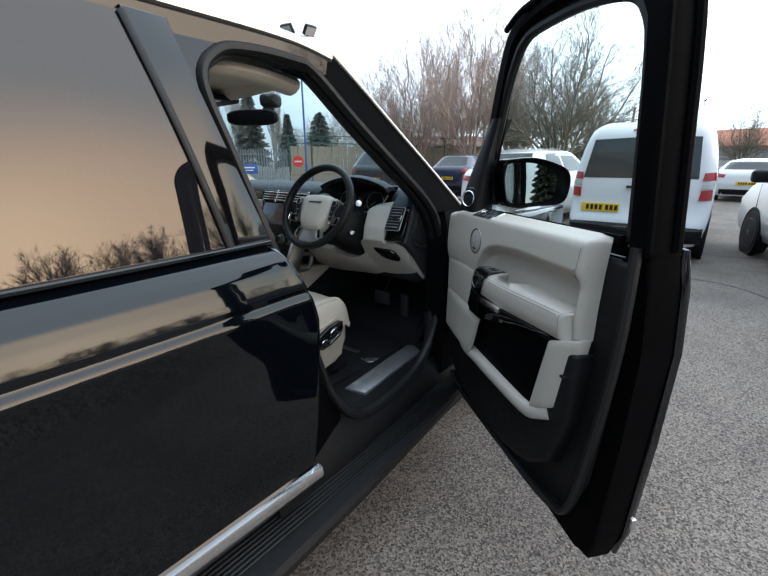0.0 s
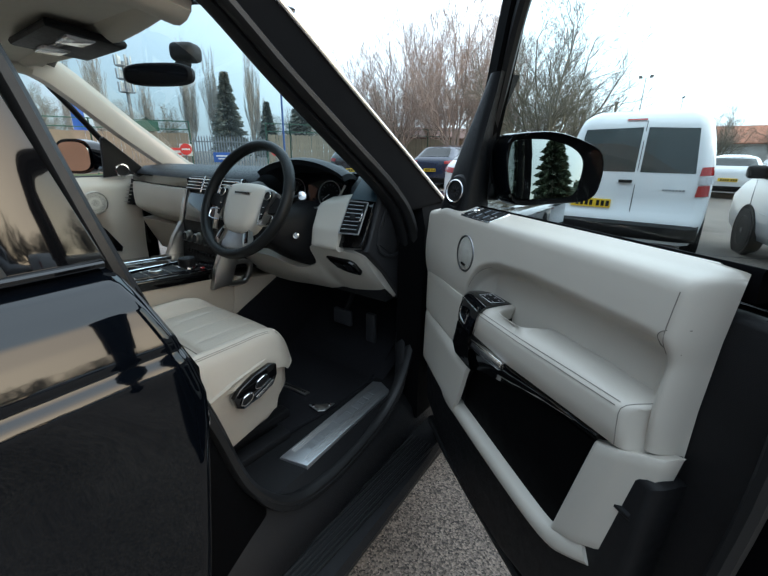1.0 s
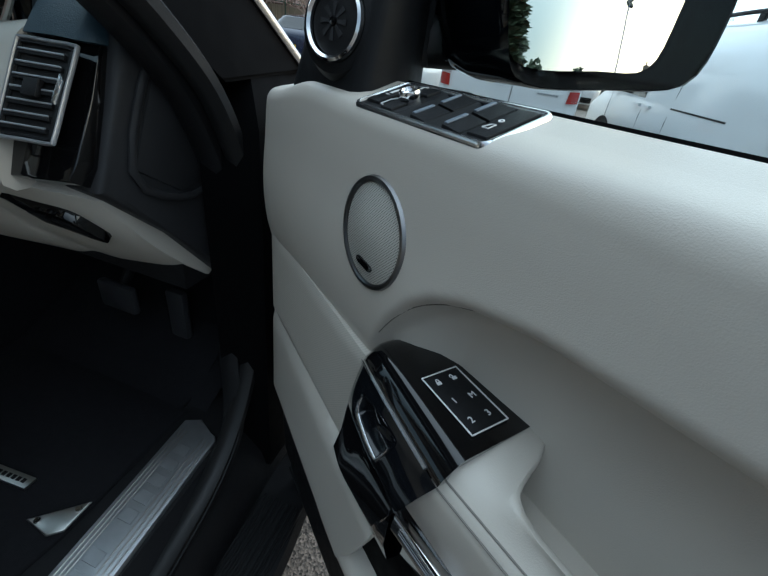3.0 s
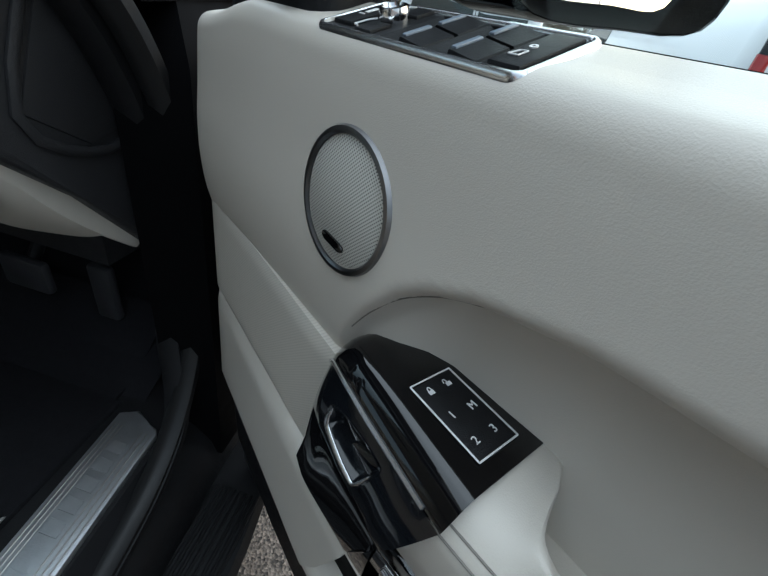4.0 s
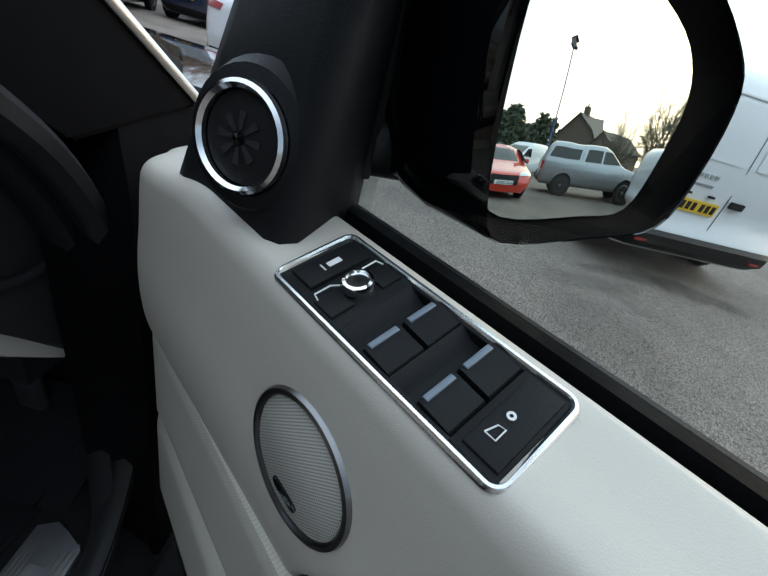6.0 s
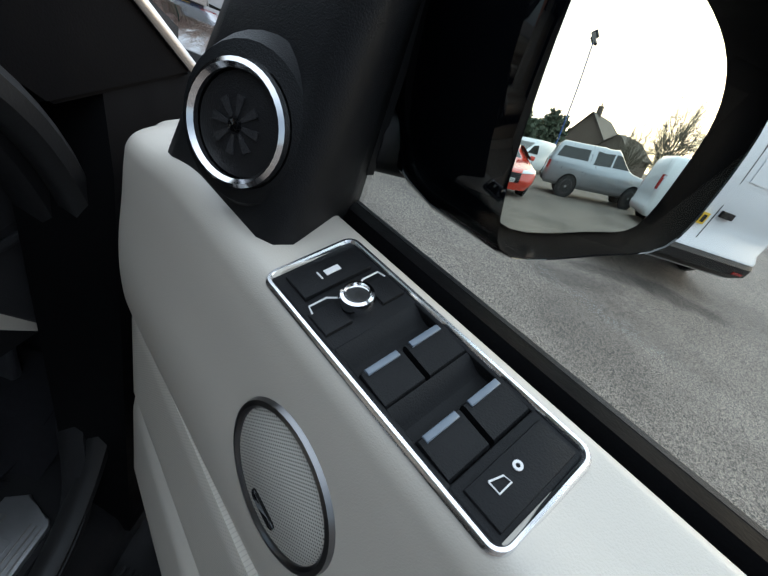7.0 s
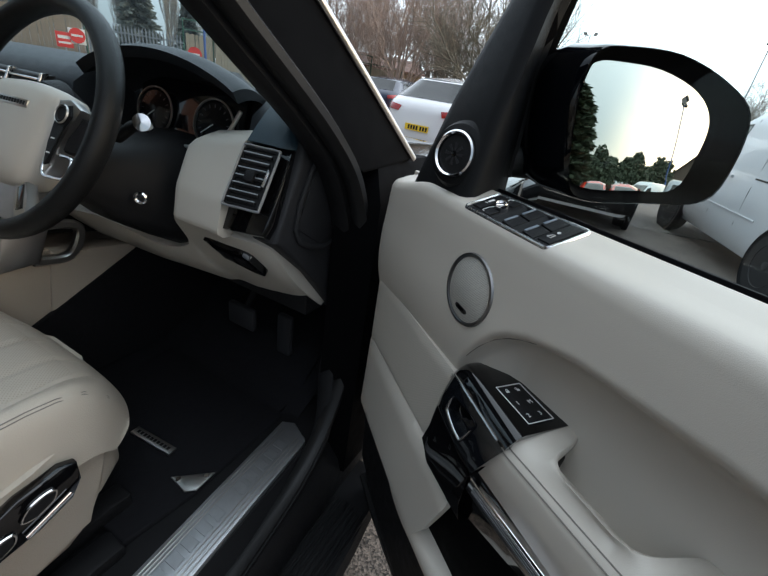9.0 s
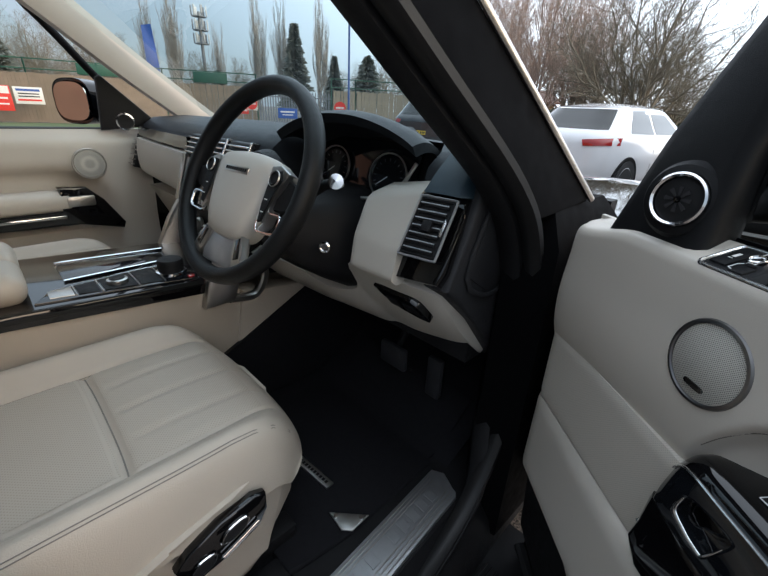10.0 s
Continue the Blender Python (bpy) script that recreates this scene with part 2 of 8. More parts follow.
def asphalt():
    m = mat("asphalt", (0.115, 0.105, 0.095), 0.88, vary=0.25, scale=0.6)
    nt = m.node_tree
    b = nt.nodes["Principled BSDF"]
    tc = nt.nodes.new("ShaderNodeTexCoord")
    v = nt.nodes.new("ShaderNodeTexVoronoi")
    v.inputs["Scale"].default_value = 150
    nt.links.new(tc.outputs["Object"], v.inputs["Vector"])
    ns = nt.nodes.new("ShaderNodeTexNoise")
    ns.inputs["Scale"].default_value = 0.9
    ns.inputs["Detail"].default_value = 6
    nt.links.new(tc.outputs["Object"], ns.inputs["Vector"])
    stain = nt.nodes.new("ShaderNodeValToRGB")
    stain.color_ramp.elements[0].position, stain.color_ramp.elements[1].position = 0.36, 0.55
    stain.color_ramp.elements[0].color = (0.70, 0.69, 0.69, 1)
    stain.color_ramp.elements[1].color = (1, 1, 1, 1)
    nt.links.new(ns.outputs["Fac"], stain.inputs[0])
    wob = nt.nodes.new("ShaderNodeTexNoise")
    wob.inputs["Scale"].default_value = 3.5
    wob.inputs["Detail"].default_value = 5
    nt.links.new(tc.outputs["Object"], wob.inputs["Vector"])
    last = stain.outputs[0]
    for cx, cy, ra, rb, turn, depth in ((3.25, 5.06, 0.62, 0.13, 14, 0.55), (3.95, 5.12, 0.50, 0.20, -8, 0.45), (2.75, 4.62, 0.55, 0.16, 20, 0.72), (3.1, 5.9, 0.8, 0.3, 10, 0.65)):
        mp = nt.nodes.new("ShaderNodeMapping")
        mp.vector_type = 'TEXTURE'
        mp.inputs["Location"].default_value = (cx, cy, 0)
        mp.inputs["Rotation"].default_value = (0, 0, radians(turn))
        mp.inputs["Scale"].default_value = (ra, rb, 1)
        nt.links.new(tc.outputs["Object"], mp.inputs["Vector"])
        ln = nt.nodes.new("ShaderNodeVectorMath")
        ln.operation = 'LENGTH'
        nt.links.new(mp.outputs[0], ln.inputs[0])
        add = nt.nodes.new("ShaderNodeMath")
        add.operation = 'MULTIPLY_ADD'
        add.inputs[1].default_value = 1.6
        nt.links.new(wob.outputs["Fac"], add.inputs[0])
        nt.links.new(ln.outputs["Value"], add.inputs[2])
        edge = nt.nodes.new("ShaderNodeMapRange")
        edge.inputs["From Min"].default_value, edge.inputs["From Max"].default_value = 1.45, 2.0
        edge.inputs["To Min"].default_value = depth
        nt.links.new(add.outputs[0], edge.inputs["Value"])
        oil = nt.nodes.new("ShaderNodeMixRGB")
        oil.blend_type = 'MULTIPLY'
        oil.inputs[0].default_value = 1
        nt.links.new(last, oil.inputs[1])
        nt.links.new(edge.outputs[0], oil.inputs[2])
        last = oil.outputs[0]
    cr = nt.nodes.new("ShaderNodeValToRGB")
    cr.color_ramp.elements[0].position, cr.color_ramp.elements[1].position = 0.18, 0.86
    cr.color_ramp.elements[0].color = (0.035, 0.031, 0.028, 1)
    cr.color_ramp.elements[1].color = (0.265, 0.225, 0.190, 1)
    nt.links.new(v.outputs["Color"], cr.inputs[0])
    mul = nt.nodes.new("ShaderNodeMixRGB")
    mul.blend_type = 'MULTIPLY'
    mul.inputs[0].default_value = 1
    nt.links.new(cr.outputs[0], mul.inputs[1])
    nt.links.new(last, mul.inputs[2])
    nt.links.new(mul.outputs[0], b.inputs["Base Color"])
    bp = nt.nodes.new("ShaderNodeBump")
    bp.inputs["Strength"].default_value = 0.8
    bp.inputs["Distance"].default_value = 0.004
    nt.links.new(v.outputs["Distance"], bp.inputs["Height"])
    nt.links.new(bp.outputs[0], b.inputs["Normal"])
    return m


ASPHALT = asphalt()


def perforated(name, color, scale, turn, lo=0.5, edge=(0.16, 0.28)):
    """Leather or mesh with rows of tiny holes."""
    m = mat(name, color, 0.5, vary=0.05, scale=7)
    nt = m.node_tree
    b = nt.nodes["Principled BSDF"]
    tc = nt.nodes.new("ShaderNodeTexCoord")
    v = nt.nodes.new("ShaderNodeTexVoronoi")
    v.voronoi_dimensions = '2D'
    v.inputs["Scale"].default_value = scale
    v.inputs["Randomness"].default_value = 0.0
    rot = nt.nodes.new("ShaderNodeMapping")
    rot.inputs["Rotation"].default_value = [radians(a) for a in turn]
    nt.links.new(tc.outputs["Object"], rot.inputs["Vector"])
    nt.links.new(rot.outputs[0], v.inputs["Vector"])
    hole = nt.nodes.new("ShaderNodeMapRange")
    hole.inputs["From Min"].default_value, hole.inputs["From Max"].default_value = edge
    hole.inputs["To Min"].default_value = lo
    nt.links.new(v.outputs["Distance"], hole.inputs["Value"])
    mul = nt.nodes.new("ShaderNodeMixRGB")
    mul.blend_type = 'MULTIPLY'
    mul.inputs[0].default_value = 1
    old = b.inputs["Base Color"].links[0].from_socket
    nt.links.new(old, mul.inputs[1])
    nt.links.new(hole.outputs[0], mul.inputs[2])
    nt.links.new(mul.outputs[0], b.inputs["Base Color"])
    bp = nt.nodes.new("ShaderNodeBump")
    bp.inputs["Strength"].default_value = 0.2
    bp.inputs["Distance"].default_value = 0.0005
    nt.links.new(hole.outputs[0], bp.inputs["Height"])
    nt.links.new(bp.outputs[0], b.inputs["Normal"])
    return m


PERF = perforated("perforated_cream_leather", (0.415, 0.365, 0.300), 240, (0, 0, 45), 0.74)
PERFDOOR = perforated("perforated_door_leather", (0.515, 0.482, 0.424), 400, (90, 0, 45), 0.72)
GRILLE = perforated("cream_speaker_mesh", (0.50, 0.485, 0.44), 520, (90, 0, 45), 0.12, (0.18, 0.36))


# ---- mesh helpers ----
def finish(name, bm, material, smooth=True, angle=40):
    bmesh.ops.recalc_face_normals(bm, faces=bm.faces[:])
    me = bpy.data.meshes.new(name)
    bm.to_mesh(me)
    bm.free()
    me.materials.append(material)
    if smooth:
        me.shade_smooth()
        me.set_sharp_from_angle(angle=radians(angle))
    return me


def part(name, bm, material, parent=None, label="", m=None, smooth=True, angle=40):
    ob = new(name, finish(name, bm, material, smooth, angle))
    ob.parent = parent
    if m is not None:
        ob.matrix_basis = m
    return tagged(ob, label)


def thing(name, label, category, m=None, group=""):
    ob = new(name)
    ob.empty_display_size = 0.2
    if m is not None:
        ob.matrix_basis = m
    return tagged(ob, label, category, group)


def box(x0, y0, z0, x1, y1, z1, r=0.0, seg=2, bm=None):
    own = bmesh.new()
    bmesh.ops.create_cube(own, size=1, matrix=Matrix.Translation(((x0 + x1) / 2, (y0 + y1) / 2, (z0 + z1) / 2)) @ Matrix.Diagonal((abs(x1 - x0), abs(y1 - y0), abs(z1 - z0), 1)))
    if r:
        bmesh.ops.bevel(own, geom=own.edges[:], offset=r, segments=seg, affect='EDGES', profile=0.5)
    return join(bm, own)


def join(bm, own):
    if bm is None:
        return own
    me = bpy.data.meshes.new("tmp")
    own.to_mesh(me)
    own.free()
    bm.from_mesh(me)
    bpy.data.meshes.remove(me)
    return bm


def prism(pts, f, h0, h1, r=0.0, seg=2, bm=None, both=True):
    """Polygon pts (u, v) drawn out from h0 to h1; f(u, v, h) gives the place. Rim edges are rounded by r."""
    own = bmesh.new()
    lo = [own.verts.new(f(u, v, h0)) for u, v in pts]
    hi = [own.verts.new(f(u, v, h1)) for u, v in pts]
    own.faces.new(lo[::-1])
    own.faces.new(hi)
    n = len(pts)
    for i in range(n):
        own.faces.new((lo[i], lo[(i + 1) % n], hi[(i + 1) % n], hi[i]))
    if r:
        rim = [e for e in own.edges if all(v in hi for v in e.verts) or (both and all(v in lo for v in e.verts))]
        bmesh.ops.bevel(own, geom=rim, offset=r, segments=seg, affect='EDGES', profile=0.5)
    return join(bm, own)


def loft(rings, cap=True, closed=True, bm=None):
    own = bm if bm is not None else bmesh.new()
    vs = [[own.verts.new(p) for p in ring] for ring in rings]
    n = len(vs[0])
    for a, b in zip(vs, vs[1:]):
        for i in range(n if closed else n - 1):
            j = (i + 1) % n
            own.faces.new((a[i], a[j], b[j], b[i]))
    if cap and closed:
        own.faces.new(vs[0][::-1])
        own.faces.new(vs[-1])
    return own


def surf(nu, nv, f, bm=None, thick=None):
    """A sheet f(u, v), u and v from 0 to 1; thick moves a second copy for a closed body."""
    own = bm if bm is not None else bmesh.new()
    g = [[own.verts.new(f(i / nu, j / nv)) for j in range(nv + 1)] for i in range(nu + 1)]
    for i in range(nu):
        for j in range(nv):
            own.faces.new((g[i][j], g[i + 1][j], g[i + 1][j + 1], g[i][j + 1]))
    if thick:
        t = Vector(thick)
        k = [[own.verts.new(g[i][j].co + t) for j in range(nv + 1)] for i in range(nu + 1)]
        for i in range(nu):
            for j in range(nv):
                own.faces.new((k[i][j], k[i][j + 1], k[i + 1][j + 1], k[i + 1][j]))
        for i in range(nu):
            own.faces.new((g[i][0], k[i][0], k[i + 1][0], g[i + 1][0]))
            own.faces.new((g[i][nv], g[i + 1][nv], k[i + 1][nv], k[i][nv]))
        for j in range(nv):
            own.faces.new((g[0][j], g[0][j + 1], k[0][j + 1], k[0][j]))
            own.faces.new((g[nu][j], k[nu][j], k[nu][j + 1], g[nu][j + 1]))
    return own


def smooth_path(pts, k=6, closed=False):
    P = [Vector(p) for p in pts]
    n, out = len(P), []
    for i in range(n if closed else n - 1):
        p0, p1, p2, p3 = (P[(i + d) % n] if closed else P[min(max(i + d, 0), n - 1)] for d in (-1, 0, 1, 2))
        for j in range(k):
            t = j / k
            out.append(0.5 * ((2 * p1) + (p2 - p0) * t + (2 * p0 - 5 * p1 + 4 * p2 - p3) * t * t + (3 * p1 - p0 - 3 * p2 + p3) * t ** 3))
    if not closed:
        out.append(P[-1])
    return out


def sweep(path, profile, side, closed=False, bm=None, cap=True):
    """profile: (a, b) list; a along the vector side (kept square to the path), b along path x side."""
    side = Vector(side)
    rings, n = [], len(path)
    for i in range(n):
        a, b = (path[(i - 1) % n], path[(i + 1) % n]) if closed else (path[max(i - 1, 0)], path[min(i + 1, n - 1)])
        t = (Vector(b) - Vector(a)).normalized()
        s = (side - t * side.dot(t)).normalized()
        u = t.cross(s)
        rings.append([Vector(path[i]) + s * p + u * q for p, q in profile])
    if closed:
        rings.append(rings[0])
    bm = loft(rings, cap and not closed, True, bm)
    if closed:
        bmesh.ops.remove_doubles(bm, verts=bm.verts[:], dist=1e-6)
    return bm


def oval(a, b, n=10, p=2.0):
    out = []
    for i in range(n):
        t = 2 * math.pi * (i + 0.5) / n
        c, s = math.cos(t), math.sin(t)
        out.append((a * math.copysign(abs(c) ** (2 / p), c), b * math.copysign(abs(s) ** (2 / p), s)))
    return out


def lathe(profile, m=None, n=24, bm=None, cap=True):
    """profile: (radius, height) turned round the local z axis, then placed by m."""
    m = m or Matrix()
    rings = [[m @ Vector((r * math.cos(2 * math.pi * i / n), r * math.sin(2 * math.pi * i / n), h)) for i in range(n)] for r, h in profile]
    return loft(rings, cap, True, bm)


def facing(place, normal, up=(0, 0, 1)):
    """A pose whose z points along normal and y roughly along up."""
    z = Vector(normal).normalized()
    x = Vector(up).cross(z).normalized()
    y = z.cross(x)
    return Matrix.Translation(place) @ Matrix((x, y, z)).transposed().to_4x4()


def st(a, b, x):
    t = min(max((x - a) / (b - a), 0.0), 1.0)
    return t * t * (3 - 2 * t)


def lerp(table, x):
    """Piecewise smooth value from (x, y) pairs."""
    if x <= table[0][0]:
        return table[0][1]
    for (a, p), (b, q) in zip(table, table[1:]):
        if x <= b:
            return p + (q - p) * (x - a) / (b - a)
    return table[-1][1]


def text_mesh(body, size):
    cu = bpy.data.curves.new("text", 'FONT')
    cu.body, cu.size, cu.align_x, cu.align_y, cu.extrude = body, size, 'CENTER', 'CENTER', 0.0003
    ob = new("text", cu)
    me = bpy.data.meshes.new_from_object(ob.evaluated_get(bpy.context.evaluated_depsgraph_get()))
    bpy.data.objects.remove(ob)
    bpy.data.curves.remove(cu)
    bm = bmesh.new()
    bm.from_mesh(me)
    bpy.data.meshes.remove(me)
    return bm


# ---- the ground ----
bm = surf(40, 40, lambda u, v: Vector(((u - 0.5) * 700, (v - 0.5) * 700, 0)))
ground = new("ground", finish("ground", bm, ASPHALT))
tagged(ground, "grey-brown weathered asphalt of a car park", "ground", kind="structure")

# tar seams on the asphalt
TAR = mat("tar_seam", (0.022, 0.021, 0.021), 0.55, vary=0.3, scale=6, bump=0.3, bump_scale=60)
for pts in ([(0.6, 6.35), (1.55, 6.19), (1.84, 6.17), (2.1, 6.01), (2.3, 5.77), (2.45, 5.55)], [(0.4, 8.3), (1.52, 8.07), (2.01, 8.02), (3.2, 8.4)]):
    part("tar_line", sweep(smooth_path([(x, y, 0.002) for x, y in pts], 8), [(-0.018, -0.003), (0.018, -0.003), (0.014, 0.002), (-0.014, 0.002)], (1, 0.3, 0)), TAR, ground, "dark tar seam")

# ---- the dark SUV with its driver's door open ----
car = thing("suv", "blue-black luxury SUV with cream leather and open driver's door", "car")

# body side of the rear door: x by height
SIDE = [(0.40, 0.900), (0.46, 0.925), (0.53, 0.932), (0.66, 0.930), (0.80, 0.921), (0.90, 0.914), (1.00, 0.909), (1.034, 0.907), (1.042, 0.904), (1.056, 0.894), (1.061, 0.8925), (1.069, 0.8930), (1.074, 0.892), (1.09, 0.8870), (1.11, 0.8800), (1.135, 0.8690), (1.155, 0.8550), (1.175, 0.832), (1.19, 0.805), (1.20, 0.793)]
EDGE = [(0.40, 0.715), (0.53, 0.731), (0.75, 0.765), (0.90, 0.788), (0.97, 0.793), (1.08, 0.765), (1.21, 0.711), (1.45, 0.645), (1.73, 0.570)]


def upper_x(z):
    return 0.803 - 0.27 * (z - 1.20)


def taper(y, z):
    """The body side swells outwards towards the rear, from the door's front edge on."""
    k = lerp([(0.93, 0.0), (1.03, 0.09), (1.19, 0.12), (1.205, 0.13), (1.75, 0.13)], z)
    return k * 0.5 * (1 - math.exp(-max(0.70 - y, 0.0) / 0.5))


def rear_skin(u, v):
    z = lerp([(0.0, 0.42), (0.30, 1.02), (1.0, 1.20)], v)
    y1 = lerp(EDGE, z)
    u = u ** 2.6
    y = y1 + (-0.55 - y1) * u
    return Vector((lerp(SIDE, z) + taper(y, z) - 0.010 * st(0.012, 0.0, u), y, z))


rear_door = part("rear_door", surf(36, 66, rear_skin, thick=(-0.05, 0, 0)), PAINT, car, "blue-black glossy rear door, closed")
bm = prism([(lerp(EDGE, z), z) for z in (1.205, 1.35, 1.5, 1.65, 1.745)] + [(lerp(EDGE, 1.21) - 0.125 - (z - 1.205) * 0.22, z) for z in (1.745, 1.5, 1.205)],
           lambda y, z, h: Vector((upper_x(z) + taper(y, z) - 0.03 + h, y, z)), 0, 0.034, 0.003)
part("pillar_panel", bm, GLOSS, rear_door, "gloss black pillar panel")


def rear_pane(u, v):
    y, z = lerp(EDGE, 1.21) - 0.13 - v * 0.53 * 0.22 - u * 1.1, 1.205 + v * 0.53
    return Vector((upper_x(z) + taper(y, z) - 0.004 + 0.018 * math.sin(v * 3.1), y, z))


bm = surf(40, 20, rear_pane)
part("window_pane", bm, PRIVACY, rear_door, "dark privacy glass")
bm = sweep([rear_pane(-0.003 / 1.1, v / 6) + Vector((0.006, 0, 0)) for v in range(7)], oval(0.005, 0.009, 8), (1, 0, 0))
part("window_seal", bm, RUBBER, rear_door)
bm = sweep([Vector((0.805 + taper(y, 1.203), y, 1.203)) for y in (0.705, 0.6, 0.5, 0.4, 0.3, 0.2, 0.0, -0.25, -0.55)], oval(0.012, 0.008, 10), (1, 0, 0))
part("belt_trim", bm, GLOSS, rear_door)
bm = prism([(0.650, 1.42), (0.636, 1.52), (0.630, 1.62), (0.650, 1.685), (0.700, 1.722), (0.80, 1.738), (0.96, 1.740), (0.96, 1.775), (0.54, 1.775), (0.575, 1.70), (0.605, 1.58), (0.630, 1.42)], lambda y, z, h: Vector((upper_x(z) - 0.028 + h, y, z)), 0, 0.014, 0.003)
part("frame_corner", bm, PAINT, rear_door, "glossy dark door frame corner")
bm = sweep([Vector((0.936, y, 0.472)) for y in (0.735, 0.3, -0.55)], [(-0.01, -0.022), (0.008, -0.020), (0.012, 0.0), (0.006, 0.018), (-0.01, 0.022)], (1, 0, 0))
part("chrome_strip", bm, CHROME, rear_door, "polished chrome strip")

# roof, pillars, sill
bm = surf(16, 20, lambda u, v: Vector((-0.045 + (u - 0.5) * 1.33, 1.13 - v * 3.0, 1.735 + 0.075 * (1 - (2 * u - 1) ** 4) - 0.05 * st(0.12, 0.0, v) - 0.10 * st(0.6, 1.0, v))), thick=(0, 0, -0.025))
part("roof", bm, PAINT, car, "glossy dark roof")
bm = sweep(smooth_path([(0.628, y, z) for y, z in ((1.13, 1.755), (0.95, 1.782), (0.6, 1.79), (0.0, 1.79), (-1.5, 1.74))]), oval(0.022, 0.020, 8), (1, 0, 0))
part("roof_rail", bm, SATIN, car, "satin roof edge trim")
bm = sweep(smooth_path([(0.615, y, z) for y, z in ((1.10, 1.715), (0.95, 1.738), (0.6, 1.745), (0.0, 1.745), (-1.5, 1.70))]), oval(0.035, 0.04, 8, 4), (1, 0, 0))
part("cant_rail", bm, PAINT, car)
rings = []
for O_, A_, I_, G_ in (((0.634, 1.145, 1.765), (0.640, 1.045, 1.722), (0.575, 1.085, 1.70), (0.56, 1.12, 1.745)),
                       ((0.665, 1.28, 1.655), (0.675, 1.165, 1.605), (0.605, 1.210, 1.592), (0.59, 1.255, 1.65)),
                       ((0.710, 1.445, 1.510), (0.722, 1.315, 1.445), (0.650, 1.375, 1.440), (0.635, 1.43, 1.505)),
                       ((0.755, 1.63, 1.355), (0.765, 1.465, 1.305), (0.690, 1.535, 1.303), (0.675, 1.62, 1.35)),
                       ((0.800, 1.80, 1.205), (0.800, 1.59, 1.195), (0.715, 1.665, 1.200), (0.705, 1.79, 1.21))):
    rings.append([Vector(O_), Vector(A_), Vector(I_), Vector(G_)])
bm = loft(rings)
bmesh.ops.bevel(bm, geom=bm.edges[:], offset=0.006, segments=2, affect='EDGES')
part("pillar_lining", sweep(smooth_path([Vector(r[2]).lerp(Vector(r[1]), 0.16) + Vector((-0.003, -0.008, -0.006)) for r in rings], 4), oval(0.017, 0.013, 10, 3), (1, 0, 0)), LINING, car, "cream cloth inner pillar lining")
part("pillar", bm, JET, car, "blue-black windscreen pillar")
bm = sweep([Vector(r[0]) + Vector((0.002, -0.004, 0.004)) for r in rings], oval(0.005, 0.007, 8), (1, 0, 0))
part("pillar_trim", bm, SATIN, car, "bright windscreen edge trim")
bm = loft([[Vector(p) for p in ((0.83, 1.62, z), (0.83, 1.95, z), (0.70, 1.95, z), (0.70, 1.66, z), (0.74, 1.60, z))] for z in (0.40, 0.7, 1.0, 1.14)] + [[Vector(p) for p in ((0.79, 1.66, 1.205), (0.79, 1.9, 1.205), (0.72, 1.9, 1.205), (0.72, 1.70, 1.205), (0.75, 1.65, 1.205))]])
part("hinge_post", bm, JET, car, "black hinge post")
bm = loft([[Vector(p) for p in ((0.77 + k, e - 0.002, z), (0.70 + k, e + 0.005, z), (0.66 + k, e - 0.10, z), (0.76 + k, e - 0.22, z))] for z, e, k in ((0.44, 0.76, 0.03), (0.9, 0.80, 0.03), (1.2, 0.70, 0.0), (1.5, 0.62, -0.08), (1.72, 0.57, -0.13))])
part("centre_pillar", bm, BLACK, car, "black centre pillar")
PF = [((0.800, 0.965, 0.50), 0.44), ((0.805, 0.905, 0.62), 0.58), ((0.795, 0.855, 0.80), 0.80), ((0.778, 0.795, 1.00), 1.00), ((0.772, 0.725, 1.21), 1.19)]
bm = loft([[Vector(p), Vector(p) + Vector((0.022, -0.030, 0)), Vector((0.870 - 0.09 * st(1.05, 1.2, z), lerp(EDGE, z) + 0.016, z)), Vector((0.872 - 0.09 * st(1.05, 1.2, z), lerp(EDGE, z) - 0.03, z)), Vector((0.70, lerp(EDGE, z) - 0.05, z)), Vector(p) + Vector((-0.06, -0.02, 0))] for p, z in PF])
part("pillar_face", bm, JET, car, "black centre pillar shut face", angle=40)
striker = sweep(smooth_path([(0.82, 0.800, 0.868), (0.862, 0.803, 0.872), (0.866, 0.803, 0.895), (0.862, 0.803, 0.918), (0.82, 0.800, 0.922)], 5), oval(0.006, 0.006, 8), (0, 1, 0))
part("door_striker", striker, CHROME, car, "bright steel door striker")
SEAL = [(0.672, 0.640, 1.62), (0.655, 0.70, 1.70), (0.648, 0.80, 1.722), (0.640, 0.96, 1.722), (0.645, 1.04, 1.70), (0.690, 1.19, 1.555), (0.736, 1.344, 1.414), (0.782, 1.51, 1.262), (0.788, 1.60, 1.15),
        (0.785, 1.655, 0.98), (0.785, 1.65, 0.80), (0.785, 1.60, 0.64), (0.79, 1.51, 0.53), (0.80, 1.38, 0.478), (0.825, 1.15, 0.468), (0.828, 1.00, 0.50), (0.82, 0.90, 0.62), (0.805, 0.845, 0.80), (0.785, 0.785, 1.00), (0.782, 0.72, 1.21), (0.72, 0.672, 1.44)]
path = smooth_path(SEAL, 6, True)
part("door_seal", sweep(path, oval(0.020, 0.016, 8), (1, 0, 0), True), RUBBER, car, "thick black rubber door seal")
inner = []
mid = Vector((0.72, 1.14, 1.05))
